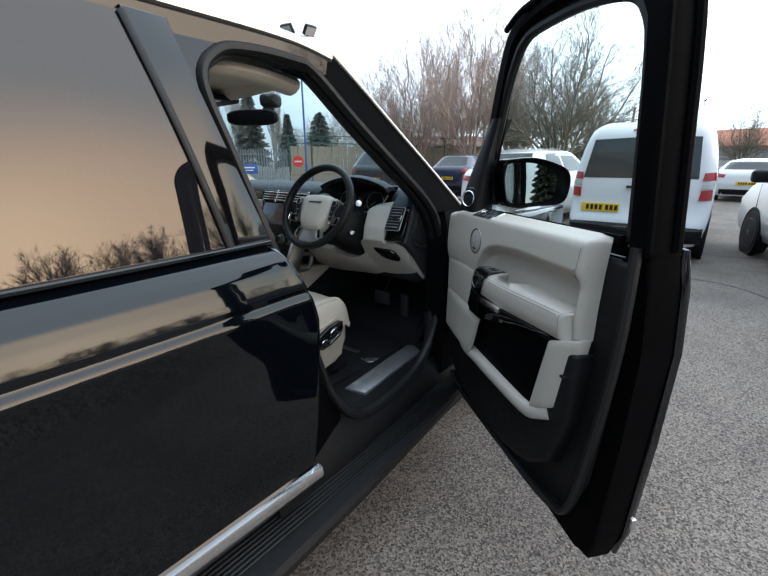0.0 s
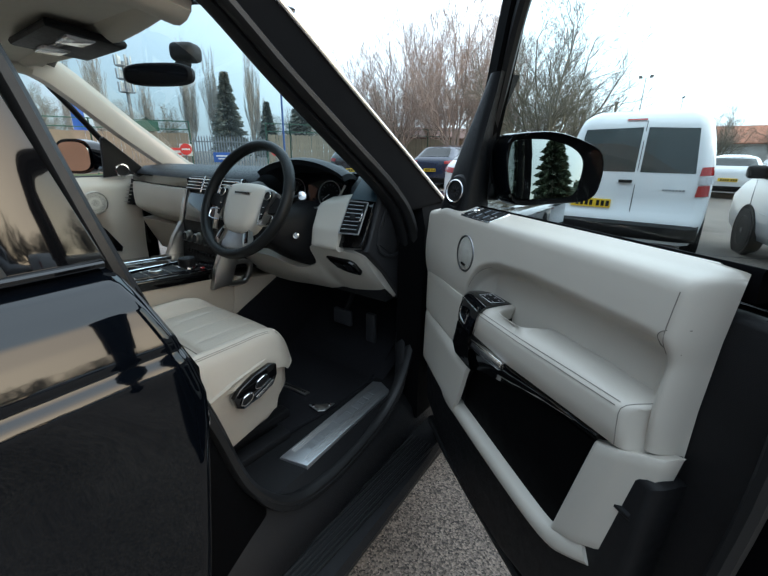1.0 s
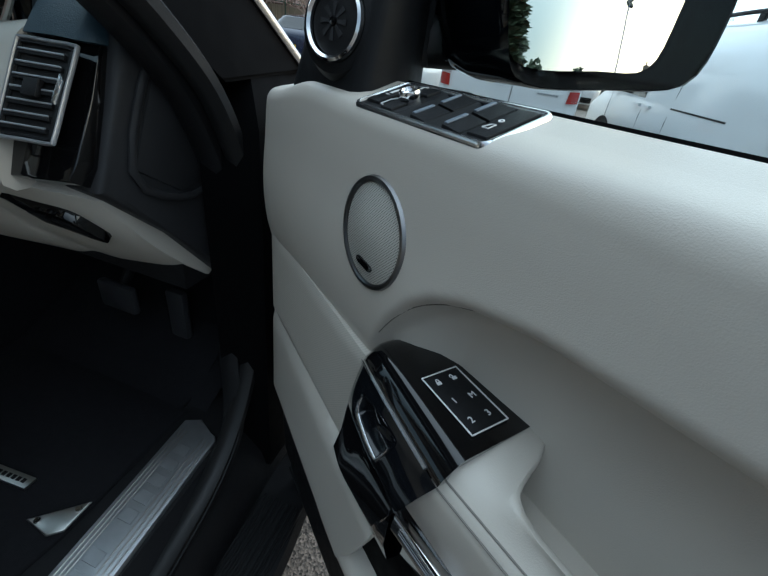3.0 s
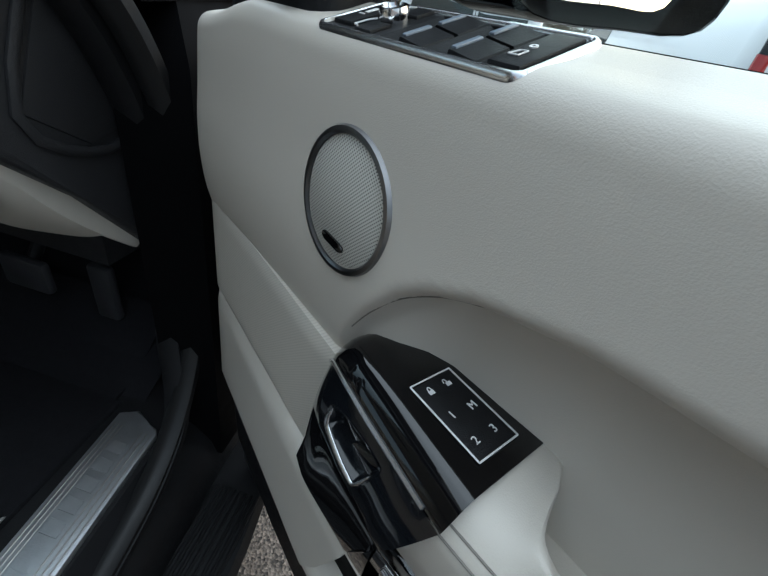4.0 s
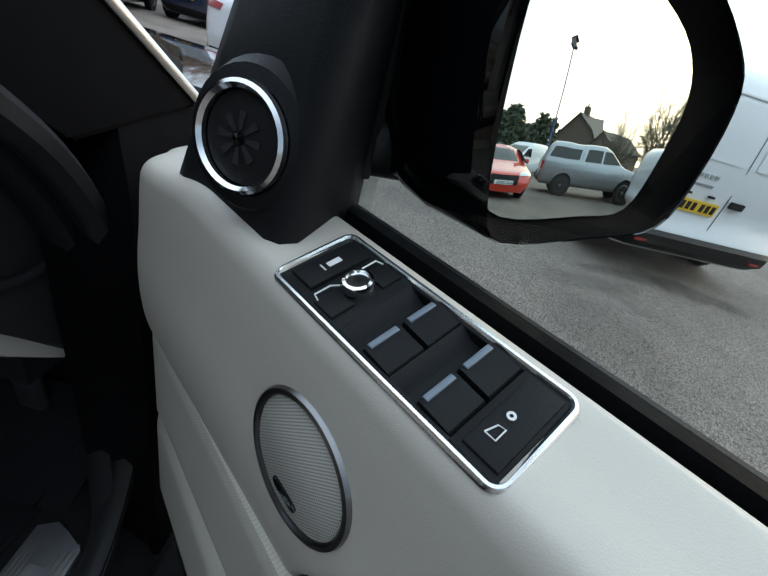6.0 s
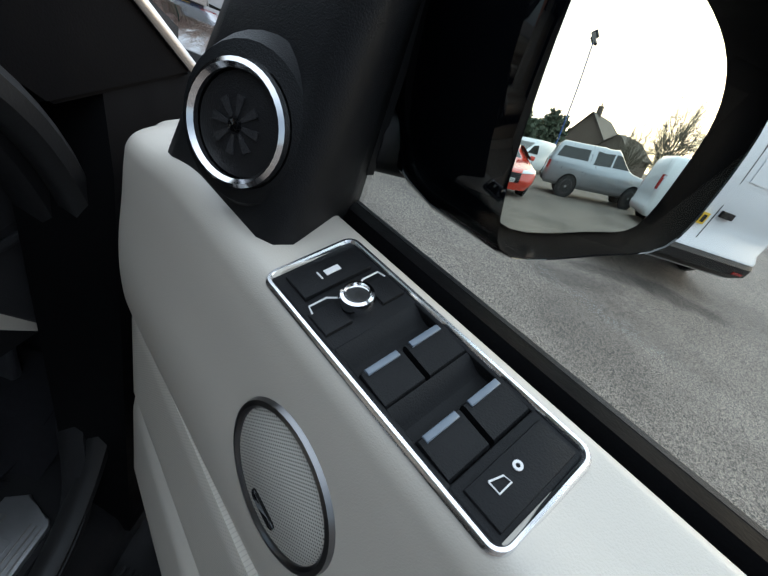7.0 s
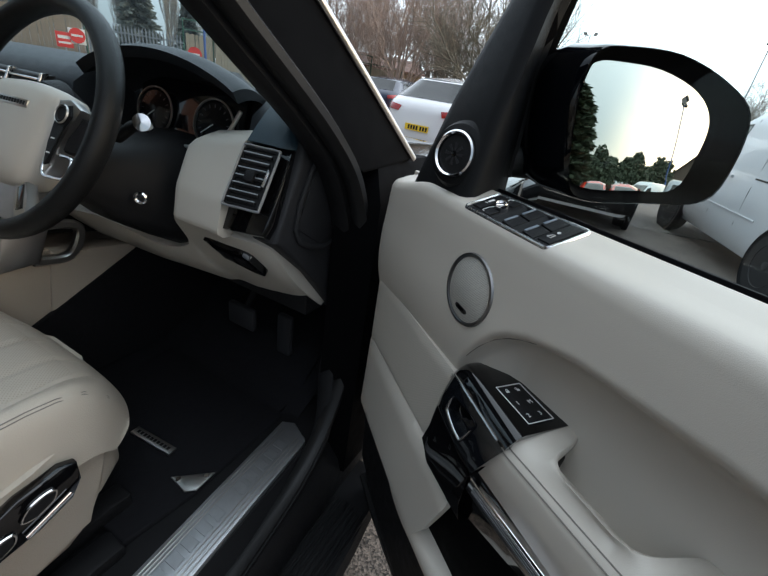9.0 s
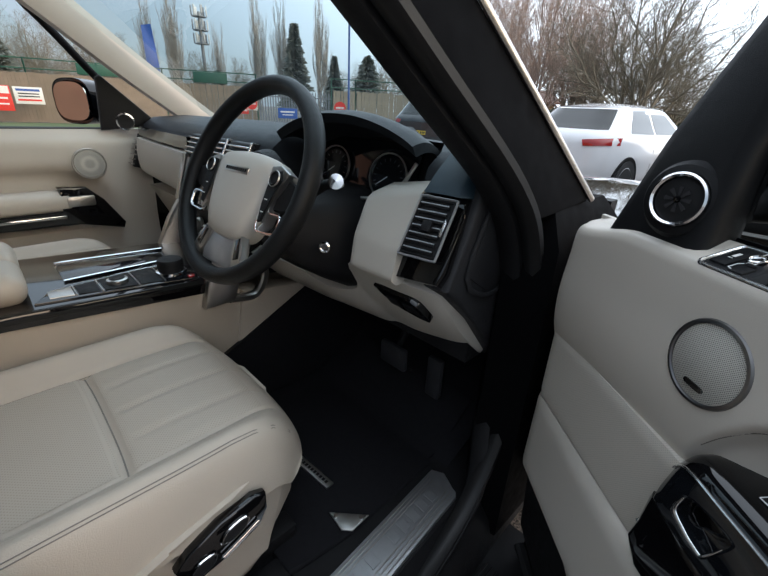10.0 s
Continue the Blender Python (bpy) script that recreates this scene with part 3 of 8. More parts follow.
for p in path:
    dv = Vector(p) - mid
    dv.x = 0
    low = st(0.72, 0.56, p.z)
    inner.append(Vector(p) - dv.normalized() * 0.016 * (1 - low) + Vector((-0.035 + 0.035 * low, 0, -0.012 * low)))
part("pillar_trim", sweep(inner, oval(0.022, 0.012, 8, 3), (1, 0, 0), True), BLACK, car, "black inner aperture trim")
# sill with tread plate and side step
bm = loft([[Vector((x, y, z)) for x, z in ((0.56 + k, 0.30), (0.56 + k, 0.505), (0.70 + k, 0.520), (0.80 + k, 0.515), (0.825 + k, 0.485), (0.855 + k, 0.44), (0.875 + k, 0.36), (0.86 + k, 0.30))] for y, k in ((0.60, 0.02), (0.9, 0.01), (1.3, -0.02), (1.62, -0.045), (1.9, -0.05))])
part("sill", bm, BLACK, car, "black door sill")
bm = prism([(0.708, 1.071), (0.797, 1.097), (0.751, 1.545), (0.742, 1.556), (0.715, 1.560), (0.690, 1.578), (0.660, 1.562)], lambda x, y, h: Vector((x, y, h)), 0.505, 0.527, 0.004)
tread = part("tread_plate", bm, SILL, car, "brushed metal sill tread plate with embossed bars")


def tp(u, y, h=0.0):
    """A place on the tread plate, u across it from 0 to 1."""
    return Vector((0.709 + 0.090 * u - 0.0985 * (y - 1.08), y, 0.527 + h))


for k in range(11):
    y = 1.15 + k * 0.034
    if k != 5:
        part("lettering_bar", prism([(0.30, y), (0.62, y), (0.62, y + 0.022), (0.30, y + 0.022)], tp, -0.001, 0.0012, 0.0006, 1), SILL, tread)
for u in (0.08, 0.16, 0.24, 0.70, 0.80, 0.90):
    part("groove", sweep([tp(u, y, 0.0005) for y in (1.11, 1.35, 1.54)], oval(0.0012, 0.0012, 6), (1, 0, 0)), SATIN, tread)
step = part("side_step", loft([[Vector((x, y, z)) for x, z in ((0.80, 0.27), (0.80, 0.345), (0.90, 0.352), (w, 0.345), (w + 0.012, 0.325), (w, 0.285), (0.92, 0.26))] for y, w in ((-0.6, 1.03), (0.2, 1.03), (0.9, 0.99), (1.5, 0.945), (1.72, 0.915))]), BLACK, car, "black ribbed side step")
for k in range(9):
    x = 0.83 + k * 0.0135
    part("tread_rib", sweep([Vector((x + 0.006 * (1.3 - y) * k / 3, y, 0.352)) for y in (-0.5, 0.9, 1.58)], oval(0.0035, 0.004, 6), (1, 0, 0)), RUBBER, step)

# bonnet, windscreen, far side
bm = surf(20, 16, lambda u, v: Vector((-0.045 + (u - 0.5) * 1.80 * (1 - 0.10 * v), 1.70 + v * 1.45, 1.20 - 0.10 * v * v - 0.055 * abs(2 * u - 1) ** 5 + 0.02 * math.exp(-((abs(2 * u - 1) - 0.78) / 0.1) ** 2))), thick=(0, 0, -0.05))
part("bonnet", bm, PAINT, car, "glossy dark clamshell bonnet")
bm = surf(20, 12, lambda u, v: Vector((-0.045 + (u - 0.5) * (1.25 + 0.27 * (1 - v)), 1.13 + (1 - v) * 0.78 - 0.10 * (2 * u - 1) ** 2 * (1 - 0.4 * v), 1.745 - (1 - v) * 0.53)))
ws = part("windscreen", bm, WSCREEN, car, "blue-tinted clear windscreen")
ws.visible_shadow = False
bm = surf(10, 6, lambda u, v: Vector((-0.045 + (u - 0.5) * 1.1, 1.075 - v * 2.4, 1.690 + 0.03 * (1 - (2 * u - 1) ** 2) - 0.02 * (2 * v - 1) ** 2)), thick=(0, 0, 0.012))
part("headlining", bm, LINING, car, "cream cloth roof lining")
for x0 in (0.53, -0.62):
    part("headlining_edge", sweep(smooth_path([(x0, 1.04, 1.665), (x0, 0.8, 1.69), (x0, 0.0, 1.69), (x0, -1.2, 1.66)], 4), oval(0.05, 0.03, 10), (1, 0, 0)), LINING, car)
bm = surf(14, 6, lambda u, v: Vector((-0.045 + (u - 0.5) * 1.10, 1.115 - 0.05 * (2 * u - 1) ** 2 - v * 0.10, 1.70 - 0.045 * math.sin(3.14 * v) + 0.01 * v)), thick=(0, 0, 0.02))
part("header_trim", bm, LINING, car)
oc = part("overhead_console", prism([(-0.22, 0.90), (0.12, 0.90), (0.10, 1.10), (-0.20, 1.10)], lambda x, y, h: Vector((x, y, 1.690 - (y - 0.9) * 0.08 - h)), 0.0, 0.024, 0.010), BLACK, car, "black overhead console with lamp lenses")
part("lamp_lens", box(-0.20, 0.95, 1.653, -0.10, 1.02, 1.670, 0.004), CLEARLENS, oc)
part("lamp_lens", box(0.00, 0.95, 1.653, 0.10, 1.02, 1.670, 0.004), CLEARLENS, oc)
for k in range(5):
    part("button", box(-0.085 + k * 0.017, 0.96, 1.657, -0.072 + k * 0.017, 0.985, 1.668, 0.002), GLOSS, oc)
# interior mirror
MIR = pose(-0.03, 1.245, 1.615, 0, 0, 30)
rv = part("rear_view_mirror", loft([[Vector((a * k, y, b * k)) for a, b in oval(0.128, 0.036, 24, 3.2)] for y, k in ((-0.016, 0.93), (-0.010, 1.0), (0.010, 0.98), (0.03, 0.7), (0.036, 0.45))]), BLACK, car, "black interior mirror", MIR)
part("mirror_glass", loft([[Vector((a, -0.0175, b)) for a, b in oval(0.115, 0.028, 24, 3.2)], [Vector((a, -0.012, b)) for a, b in oval(0.115, 0.028, 24, 3.2)]]), SCREEN, rv)
part("mirror_stalk", sweep(smooth_path([(0.02, 0.03, 0.0), (0.05, 0.06, 0.03), (0.06, 0.07, 0.09)], 4), oval(0.028, 0.022, 10), (1, 0, 0)), BLACK, rv)
part("sensor_housing", box(0.02, 0.03, 0.05, 0.11, 0.11, 0.11, 0.02, 3), BLACK, rv)

# passenger side: pillar, door, glass, mirror
bm = sweep(smooth_path([(-0.66, 0.95, 1.715), (-0.70, 1.12, 1.67), (-0.80, 1.42, 1.46), (-0.885, 1.68, 1.29), (-0.90, 1.75, 1.25)], 6), [(-0.05, -0.045), (0.035, -0.05), (0.05, 0.0), (0.035, 0.05), (-0.05, 0.045)], (1, 0, 0))
part("pillar_trim", bm, CREAM, car, "cream passenger pillar trim")
pd = part("passenger_door", box(-0.995, 0.30, 0.42, -0.950, 1.55, 1.225, 0.02, 3), PAINT, car, "passenger door, closed")


def pdoor(u, v):
    y, z = 0.35 + u * 1.10, 0.62 + v * 0.62
    zr = lerp([(0.35, 1.09), (1.12, 1.09), (1.24, 1.06), (1.30, 0.98), (1.5, 0.98)], y)
    rec = st(zr + 0.03, zr - 0.03, z) * st(0.86, 0.90, z) * st(1.33, 1.22, y)
    roll = -0.03 * st(1.19, 1.24, z)
    return Vector((-0.865 + roll - 0.045 * rec - 0.02 * st(1.02, 0.85, z), y, z))


part("trim_panel", surf(44, 36, pdoor, thick=(-0.035, 0, 0)), CREAM, pd, "cream leather door trim")
part("armrest", sweep([Vector((-0.855, y, 0.985)) for y in (0.4, 0.8, 1.1, 1.14)], oval(0.045, 0.04, 12, 3), (1, 0, 0)), CREAM, pd)
part("gloss_inlay", prism([(0.4, 0.90), (1.16, 0.905), (1.30, 0.86), (1.31, 0.885), (1.25, 0.985), (1.20, 1.035), (1.11, 1.04), (1.12, 0.945), (0.4, 0.945)], lambda y, z, h: Vector((-0.86 + h, y, z)), 0, 0.045, 0.008), GLOSS, pd, "gloss black inlay")
part("handle", box(-0.825, 1.13, 0.965, -0.808, 1.22, 1.005, 0.006), SATIN, pd, "satin door release")
part("pull_strip", box(-0.822, 0.90, 0.925, -0.806, 1.12, 0.938, 0.004), CHROME, pd)
part("speaker_grille", lathe([(0.0, 0.006), (0.050, 0.004), (0.052, 0.0)], facing((-0.857, 1.235, 1.115), (1, 0, 0)), 28), GRILLE, pd, "round cream speaker grille")
part("speaker_ring", sweep([Vector((-0.853, 1.235 + 0.055 * math.cos(a), 1.115 + 0.055 * math.sin(a))) for a in [2 * math.pi * i / 32 for i in range(32)]], oval(0.003, 0.003, 6), (1, 0, 0), True), SATIN, pd)
part("corner_panel", prism([(1.30, 1.235), (1.50, 1.255), (1.50, 1.27), (1.33, 1.43), (1.315, 1.42)], lambda y, z, h: Vector((-0.885 + h, y, z)), 0, 0.03, 0.008), BLACK, pd, "black mirror corner panel")
tw = part("tweeter", lathe([(0.0, 0.004), (0.026, 0.006), (0.028, 0.0)], facing((-0.853, 1.385, 1.268), (1, -0.2, 0)), 24), BLACK, pd)
part("tweeter_ring", lathe([(0.027, 0.0), (0.027, 0.009), (0.032, 0.008), (0.034, 0.0)], facing((-0.853, 1.385, 1.268), (1, -0.2, 0)), 28, cap=False), CHROME, pd)
pg = part("window_pane", surf(6, 4, lambda u, v: Vector((-0.925 + 0.19 * v, 0.35 + u * (0.98 - 0.30 * v), 1.232 + v * 0.46))), GLASS, pd)
pg.visible_shadow = False
part("belt_trim", sweep([Vector((-0.905, y, 1.236)) for y in (0.3, 0.9, 1.33)], oval(0.012, 0.01, 8), (1, 0, 0)), RUBBER, pd)
part("window_frame", sweep(smooth_path([(-0.900, 1.33, 1.415), (-0.835, 1.16, 1.615), (-0.795, 1.05, 1.69), (-0.77, 0.6, 1.70), (-0.77, 0.3, 1.69)], 5), oval(0.0113, 0.0135, 8), (1, 0, 0)), BLACK, pd)
part("door_mirror", loft([[Vector((-1.125 + a * k, y + 0.36 * a, 1.332 + b * k)) for a, b in oval(0.125, 0.088, 24, 3.0)] for y, k in ((1.275, 0.95), (1.27, 1.0), (1.32, 0.97), (1.38, 0.75), (1.41, 0.4))]), PAINT, pd, "dark door mirror on the passenger side")
part("mirror_glass", prism([(a, b) for a, b in oval(0.108, 0.073, 24, 3.0)], lambda a, b, h: Vector((-1.125 + a, 1.268 - h + 0.36 * a, 1.332 + b)), 0, 0.003), MIRROR, pd)
part("mirror_arm", box(-1.10, 1.32, 1.255, -0.90, 1.40, 1.29, 0.015), PAINT, pd)
# body panels that close the cabin
part("far_side_body", box(-0.97, -2.0, 0.42, -0.90, 0.30, 1.225, 0.02), PAINT, car)
part("far_rear_glass", surf(4, 3, lambda u, v: Vector((-0.92 + 0.2 * v, -1.9 + u * 2.2, 1.225 + v * 0.46))), PRIVACY, car)
part("rear_body", box(-0.97, -2.15, 0.42, 0.88, -2.0, 1.75, 0.03), PAINT, car)
part("rear_quarter", box(0.80, -2.0, 0.42, 0.925, -0.56, 1.20, 0.02), PAINT, car)
part("rear_quarter_glass", surf(3, 3, lambda u, v: Vector((0.80 - 0.14 * v, -2.0 + u * 1.5, 1.20 + v * 0.53))), PRIVACY, car)
part("nose", box(-0.93, 2.9, 0.35, 0.84, 3.2, 1.06, 0.06, 3), PAINT, car)
part("front_wing", box(0.78, 1.72, 0.55, 0.925, 3.0, 1.13, 0.03, 3), PAINT, car, "dark front wing")
part("front_wing", box(-0.99, 1.60, 0.55, -0.86, 3.0, 1.13, 0.03, 3), PAINT, car)
part("firewall", box(-0.90, 1.93, 0.35, 0.80, 1.97, 1.19, 0.0), BLACK, car)
part("underbody", box(-0.90, -2.0, 0.28, 0.80, 3.0, 0.40, 0.02), BLACK, car)


def wheel(cx, cy, r, w, parent, face, rimmat, spokes=5):
    """A wheel whose face looks along x (face = 1 or -1)."""
    m = facing((cx, cy, r), (face, 0, 0))
    t = part("wheel", lathe([(r * 0.66, -w), (r * 0.95, -w), (r, -w * 0.8), (r, -w * 0.2), (r * 0.95, 0), (r * 0.68, -0.004)], m, 32), TYRE, parent)
    bm = lathe([(r * 0.68, -0.01), (r * 0.64, 0.0), (r * 0.60, -0.03), (r * 0.55, -0.06), (0.0, -0.07)], m, 32)
    for k in range(spokes):
        a = 2 * math.pi * k / spokes
        q = m @ Matrix.Rotation(a, 4, 'Z')
        bm = prism([(0.0, -r * 0.09), (r * 0.60, -r * 0.05), (r * 0.60, r * 0.05), (0.0, r * 0.09)], lambda u, v, h, q=q: q @ Vector((u, v, h)), -0.05, -0.008, 0.004, 1, bm=bm)
    bm = lathe([(r * 0.14, -0.05), (r * 0.13, 0.0), (0.0, 0.004)], m, 16, bm=bm)
    part("rim", bm, rimmat, t)


for cx, f in ((0.91, 1), (-1.0, -1)):
    for cy in (-1.35, 2.35):
        wheel(cx, cy, 0.38, 0.27, car, f, ALLOY)


# ---- the open driver's door: s from hinge to latch, w towards the cabin, z up ----
DOOR = pose(0.968, 1.528, 0, 0, 0, -38.5)


def D(s, w, z):
    return Vector((s, -w, z))


def dpart(name, bm, material, label="", parent=None, **k):
    return part(name, bm, material, door, label, **k)


shell = [(-0.15, 0.37), (-0.03, 0.345), (0.28, 0.366), (0.63, 0.378), (0.80, 0.368), (0.846, 0.372), (0.860, 0.45), (0.871, 0.75), (0.880, 1.0), (0.870, 1.15), (0.860, 1.235), (0.80, 1.240), (0.785, 1.175), (-0.13, 1.165), (-0.155, 1.0)]
door = part("front_door", prism(shell, lambda s, z, h: D(s, h - 0.02 * math.sin((z - 0.3) * 3.0), z), -0.150, -0.128, 0.010, 3), PAINT, car, "blue-black driver's door standing wide open", DOOR)
dpart("door_core", prism([(0.375 + (a - 0.375) * 0.994, 0.8 + (b - 0.8) * 0.994) for a, b in shell], lambda s, z, h: D(s, h - 0.02 * math.sin((z - 0.3) * 3.0), z), -0.130, -0.045, 0.014, 3), JET, "black door shut face")
# inner pressing steps
dpart("door_inner", prism([(-0.13, 0.42), (0.05, 0.385), (0.45, 0.395), (0.66, 0.41), (0.765, 0.46), (0.81, 0.6), (0.83, 0.85), (0.83, 1.1), (0.825, 1.200), (-0.12, 1.185)], lambda s, z, h: D(s, h, z), -0.075, -0.043, 0.012, 3), BLACK, "black inner door pressing")
dpart("lower_trim", prism([(-0.125, 0.72), (-0.10, 0.54), (0.05, 0.47), (0.25, 0.445), (0.45, 0.455), (0.60, 0.50), (0.70, 0.58), (0.755, 0.75), (0.765, 0.95), (0.66, 0.97), (-0.115, 0.97)], lambda s, z, h: D(s, h, z), -0.06, 0.006, 0.018, 4), BLACK, "black lower door trim")
dpart("latch_hole", box(0.675, 0.012, 0.872, 0.745, 0.03, 0.902, 0.008), RUBBER)
dpart("latch_hook", sweep([D(0.682, -0.006, 0.885), D(0.70, 0.004, 0.872), D(0.738, 0.004, 0.876)], oval(0.006, 0.007, 8), (0, 1, 0)), BLACK)
dpart("edge_seal", sweep(smooth_path([D(-0.12, -0.028, 0.43), D(0.05, -0.028, 0.400), D(0.45, -0.028, 0.410), D(0.67, -0.028, 0.425), D(0.77, -0.028, 0.48), D(0.815, -0.028, 0.7), D(0.845, -0.03, 1.0), D(0.84, -0.035, 1.24)], 6), oval(0.014, 0.012, 8), (0, 1, 0)), RUBBER)
dpart("chrome_strip", box(0.30, 0.150, 0.475, 0.868, 0.166, 0.510, 0.004), CHROME, "chrome strip end")
# window frame
FR = [D(-0.03, -0.095, 1.20), D(0.005, -0.095, 1.34), D(0.055, -0.095, 1.53), D(0.115, -0.095, 1.73), D(0.165, -0.095, 1.808), D(0.27, -0.095, 1.838), D(0.50, -0.095, 1.835), D(0.68, -0.095, 1.800), D(0.762, -0.095, 1.73), D(0.788, -0.095, 1.62), D(0.812, -0.095, 1.42), D(0.835, -0.095, 1.22)]
bm = sweep(smooth_path(FR, 6), [(-0.055, -0.020), (-0.045, -0.026), (0.035, -0.024), (0.048, -0.014), (0.048, 0.014), (0.035, 0.024), (-0.045, 0.028), (-0.055, 0.022)], (0, 1, 0))
for v in bm.verts:
    # the leading leg is slimmer than the rear post
    k = st(0.14, 0.45, v.co.x)
    v.co.y = 0.095 + (v.co.y - 0.095) * ((0.35 + 0.65 * k) if v.co.y > 0.095 else (0.6 + 0.4 * k))
dpart("window_frame", bm, JET, "black window frame")
FI = [D(0.030, -0.09, 1.25), D(0.034, -0.09, 1.41), D(0.078, -0.087, 1.54), D(0.125, -0.085, 1.66), D(0.165, -0.085, 1.735), D(0.205, -0.085, 1.775), D(0.28, -0.085, 1.795), D(0.49, -0.085, 1.793), D(0.65, -0.085, 1.762), D(0.71, -0.085, 1.71), D(0.735, -0.085, 1.62), D(0.757, -0.085, 1.42), D(0.775, -0.085, 1.24)]
dpart("window_seal", sweep(smooth_path(FI, 6), oval(0.016, 0.016, 8), (0, 1, 0)), RUBBER)
for dw, rr in ((-0.112, 0.012), (-0.045, 0.010)):
    dpart("frame_seal", sweep(smooth_path([p + Vector((0.024 if p.x > 0.5 else -0.012, -(dw + 0.095), 0.012)) for p in FR[4:]], 6), oval(rr, rr, 8), (0, 1, 0)), JET)
gl = [(0.028, 1.16), (0.030, 1.41), (0.076, 1.545), (0.123, 1.665), (0.17, 1.735), (0.21, 1.778), (0.28, 1.797), (0.49, 1.795), (0.65, 1.765), (0.71, 1.71), (0.737, 1.62), (0.759, 1.42), (0.785, 1.16)]
g = dpart("window_pane", prism(gl, lambda s, z, h: D(s, h, z), -0.100, -0.097), GLASS, "clear side glass")
g.visible_shadow = False
dpart("belt_seal", sweep([D(0.03, -0.0695, 1.2262), D(0.45, -0.0695, 1.235), D(0.765, -0.0695, 1.242)], [(-0.012, -0.03), (0.012, -0.03), (0.012, 0.002), (0.008, 0.008), (-0.008, 0.011), (-0.012, 0.006)], (0, 1, 0)), JET, "black window weatherstrip")
dpart("belt_seal", sweep([D(0.03, -0.0885, 1.2222), D(0.45, -0.0885, 1.231), D(0.765, -0.0885, 1.238)], oval(0.0055, 0.008, 8), (0, 1, 0)), SOFTBLACK)
dpart("outer_belt_seal", sweep([D(0.03, -0.114, 1.192), D(0.45, -0.114, 1.201), D(0.78, -0.114, 1.208)], oval(0.012, 0.014, 10, 3), (0, 1, 0)), JET, "black outer weatherstrip")
# sail panel with tweeter
rings = []
for z in (1.195, 1.215, 1.235, 1.255, 1.28, 1.31, 1.34, 1.37, 1.40, 1.44, 1.48, 1.52, 1.56):
    w0 = 0.003 - 0.17 * max(z - 1.22, -0.01)
    sf = lerp([(1.19, -0.084), (1.21, -0.076), (1.26, -0.062), (1.335, -0.042), (1.40, -0.014), (1.48, 0.024), (1.56, 0.058)], z)
    sr = lerp([(1.19, 0.104), (1.41, 0.104), (1.48, 0.122), (1.56, 0.150)], z)
    rd = lerp([(1.19, 0.086), (1.36, 0.084), (1.44, 0.088), (1.56, 0.104)], z)
    rings.append([D(sf + 0.005, w0 - 0.085, z), D(sf, w0 - 0.030, z), D(sf + 0.002, w0 - 0.010, z), D(sf + 0.010, w0 - 0.002, z), D(sf + 0.022, w0, z), D(rd - 0.016, w0, z), D(rd - 0.005, w0 - 0.004, z), D(rd, w0 - 0.013, z), D(sr - 0.026 - 0.010, -0.060, z), D(sr - 0.066, -0.0975, z)])
dpart("corner_panel", loft(rings), SOFTBLACK, "black corner panel behind the mirror", angle=60)
TW = facing(D(0.042, 0.004, 1.275), D(0.42, 1, 0.15)) @ Matrix.Scale(0.76, 4)
tw = dpart("tweeter", lathe([(0.034, -0.004), (0.0335, 0.003), (0.028, 0.0045), (0.014, 0.006), (0.0, 0.0062)], TW, 32), BLACK, "black mesh tweeter with chrome ring")
dpart("tweeter_ring", lathe([(0.0345, -0.006), (0.0345, 0.008), (0.0375, 0.011), (0.0405, 0.009), (0.042, -0.006)], TW, 40, cap=False), CHROME, parent=tw)
dpart("tweeter_collar", lathe([(0.060, -0.014), (0.052, 0.0), (0.042, 0.003)], TW, 32, cap=False), SOFTBLACK, parent=tw)
for k in range(8):
    q = TW @ Matrix.Rotation(k * math.pi / 4, 4, 'Z')
    dpart("petal", prism([(0.006, -0.0012), (0.019, -0.003), (0.019, 0.003), (0.006, 0.0012)], lambda u, v, h, q=q: q @ Vector((u, v, h)), 0.004, 0.0072, 0.0), GRAIN)
dpart("cap", lathe([(0.005, 0.005), (0.004, 0.009), (0.0, 0.0095)], TW, 12), GLOSS)

# cream upper panel: a soft roll with the arm recess below it
ROLL = [(-0.0545, 1.205), (-0.0545, 1.226), (-0.0525, 1.2345), (-0.047, 1.2375), (-0.040, 1.2365), (-0.018, 1.2305), (0.001, 1.2260), (0.010, 1.2215), (0.0150, 1.2125), (0.0165, 1.200), (0.0175, 1.186), (0.0185, 1.165), (0.020, 1.14), (0.0225, 1.11), (0.0235, 1.08), (0.022, 1.05), (0.018, 1.022), (0.008, 0.985)]
ARC = [(0.15, 0.97), (0.175, 1.015), (0.19, 1.046), (0.205, 1.070), (0.225, 1.094), (0.245, 1.109), (0.275, 1.121), (0.33, 1.131), (0.45, 1.138), (0.75, 1.140)]
WID = [(0.18, 0.010), (0.25, 0.013), (0.32, 0.020), (0.45, 0.025)]
REAR = [(0.985, 0.752), (1.06, 0.752), (1.16, 0.756), (1.23, 0.763), (1.25, 0.765)]
ROLLP = smooth_path([Vector((a, b, 0)) for a, b in ROLL], 6)


def recess_w(s, z):
    """Depth of the arm recess, whose wall leans back under the roll."""
    return max(-0.041, lerp([(0.18, 0.006), (0.20, 0.002), (0.2156, -0.0025), (0.235, -0.0150), (0.254, -0.0215), (0.298, -0.024), (0.34, -0.027), (0.46, -0.029), (0.75, -0.030)], s) - 0.14 * (z - 1.05))


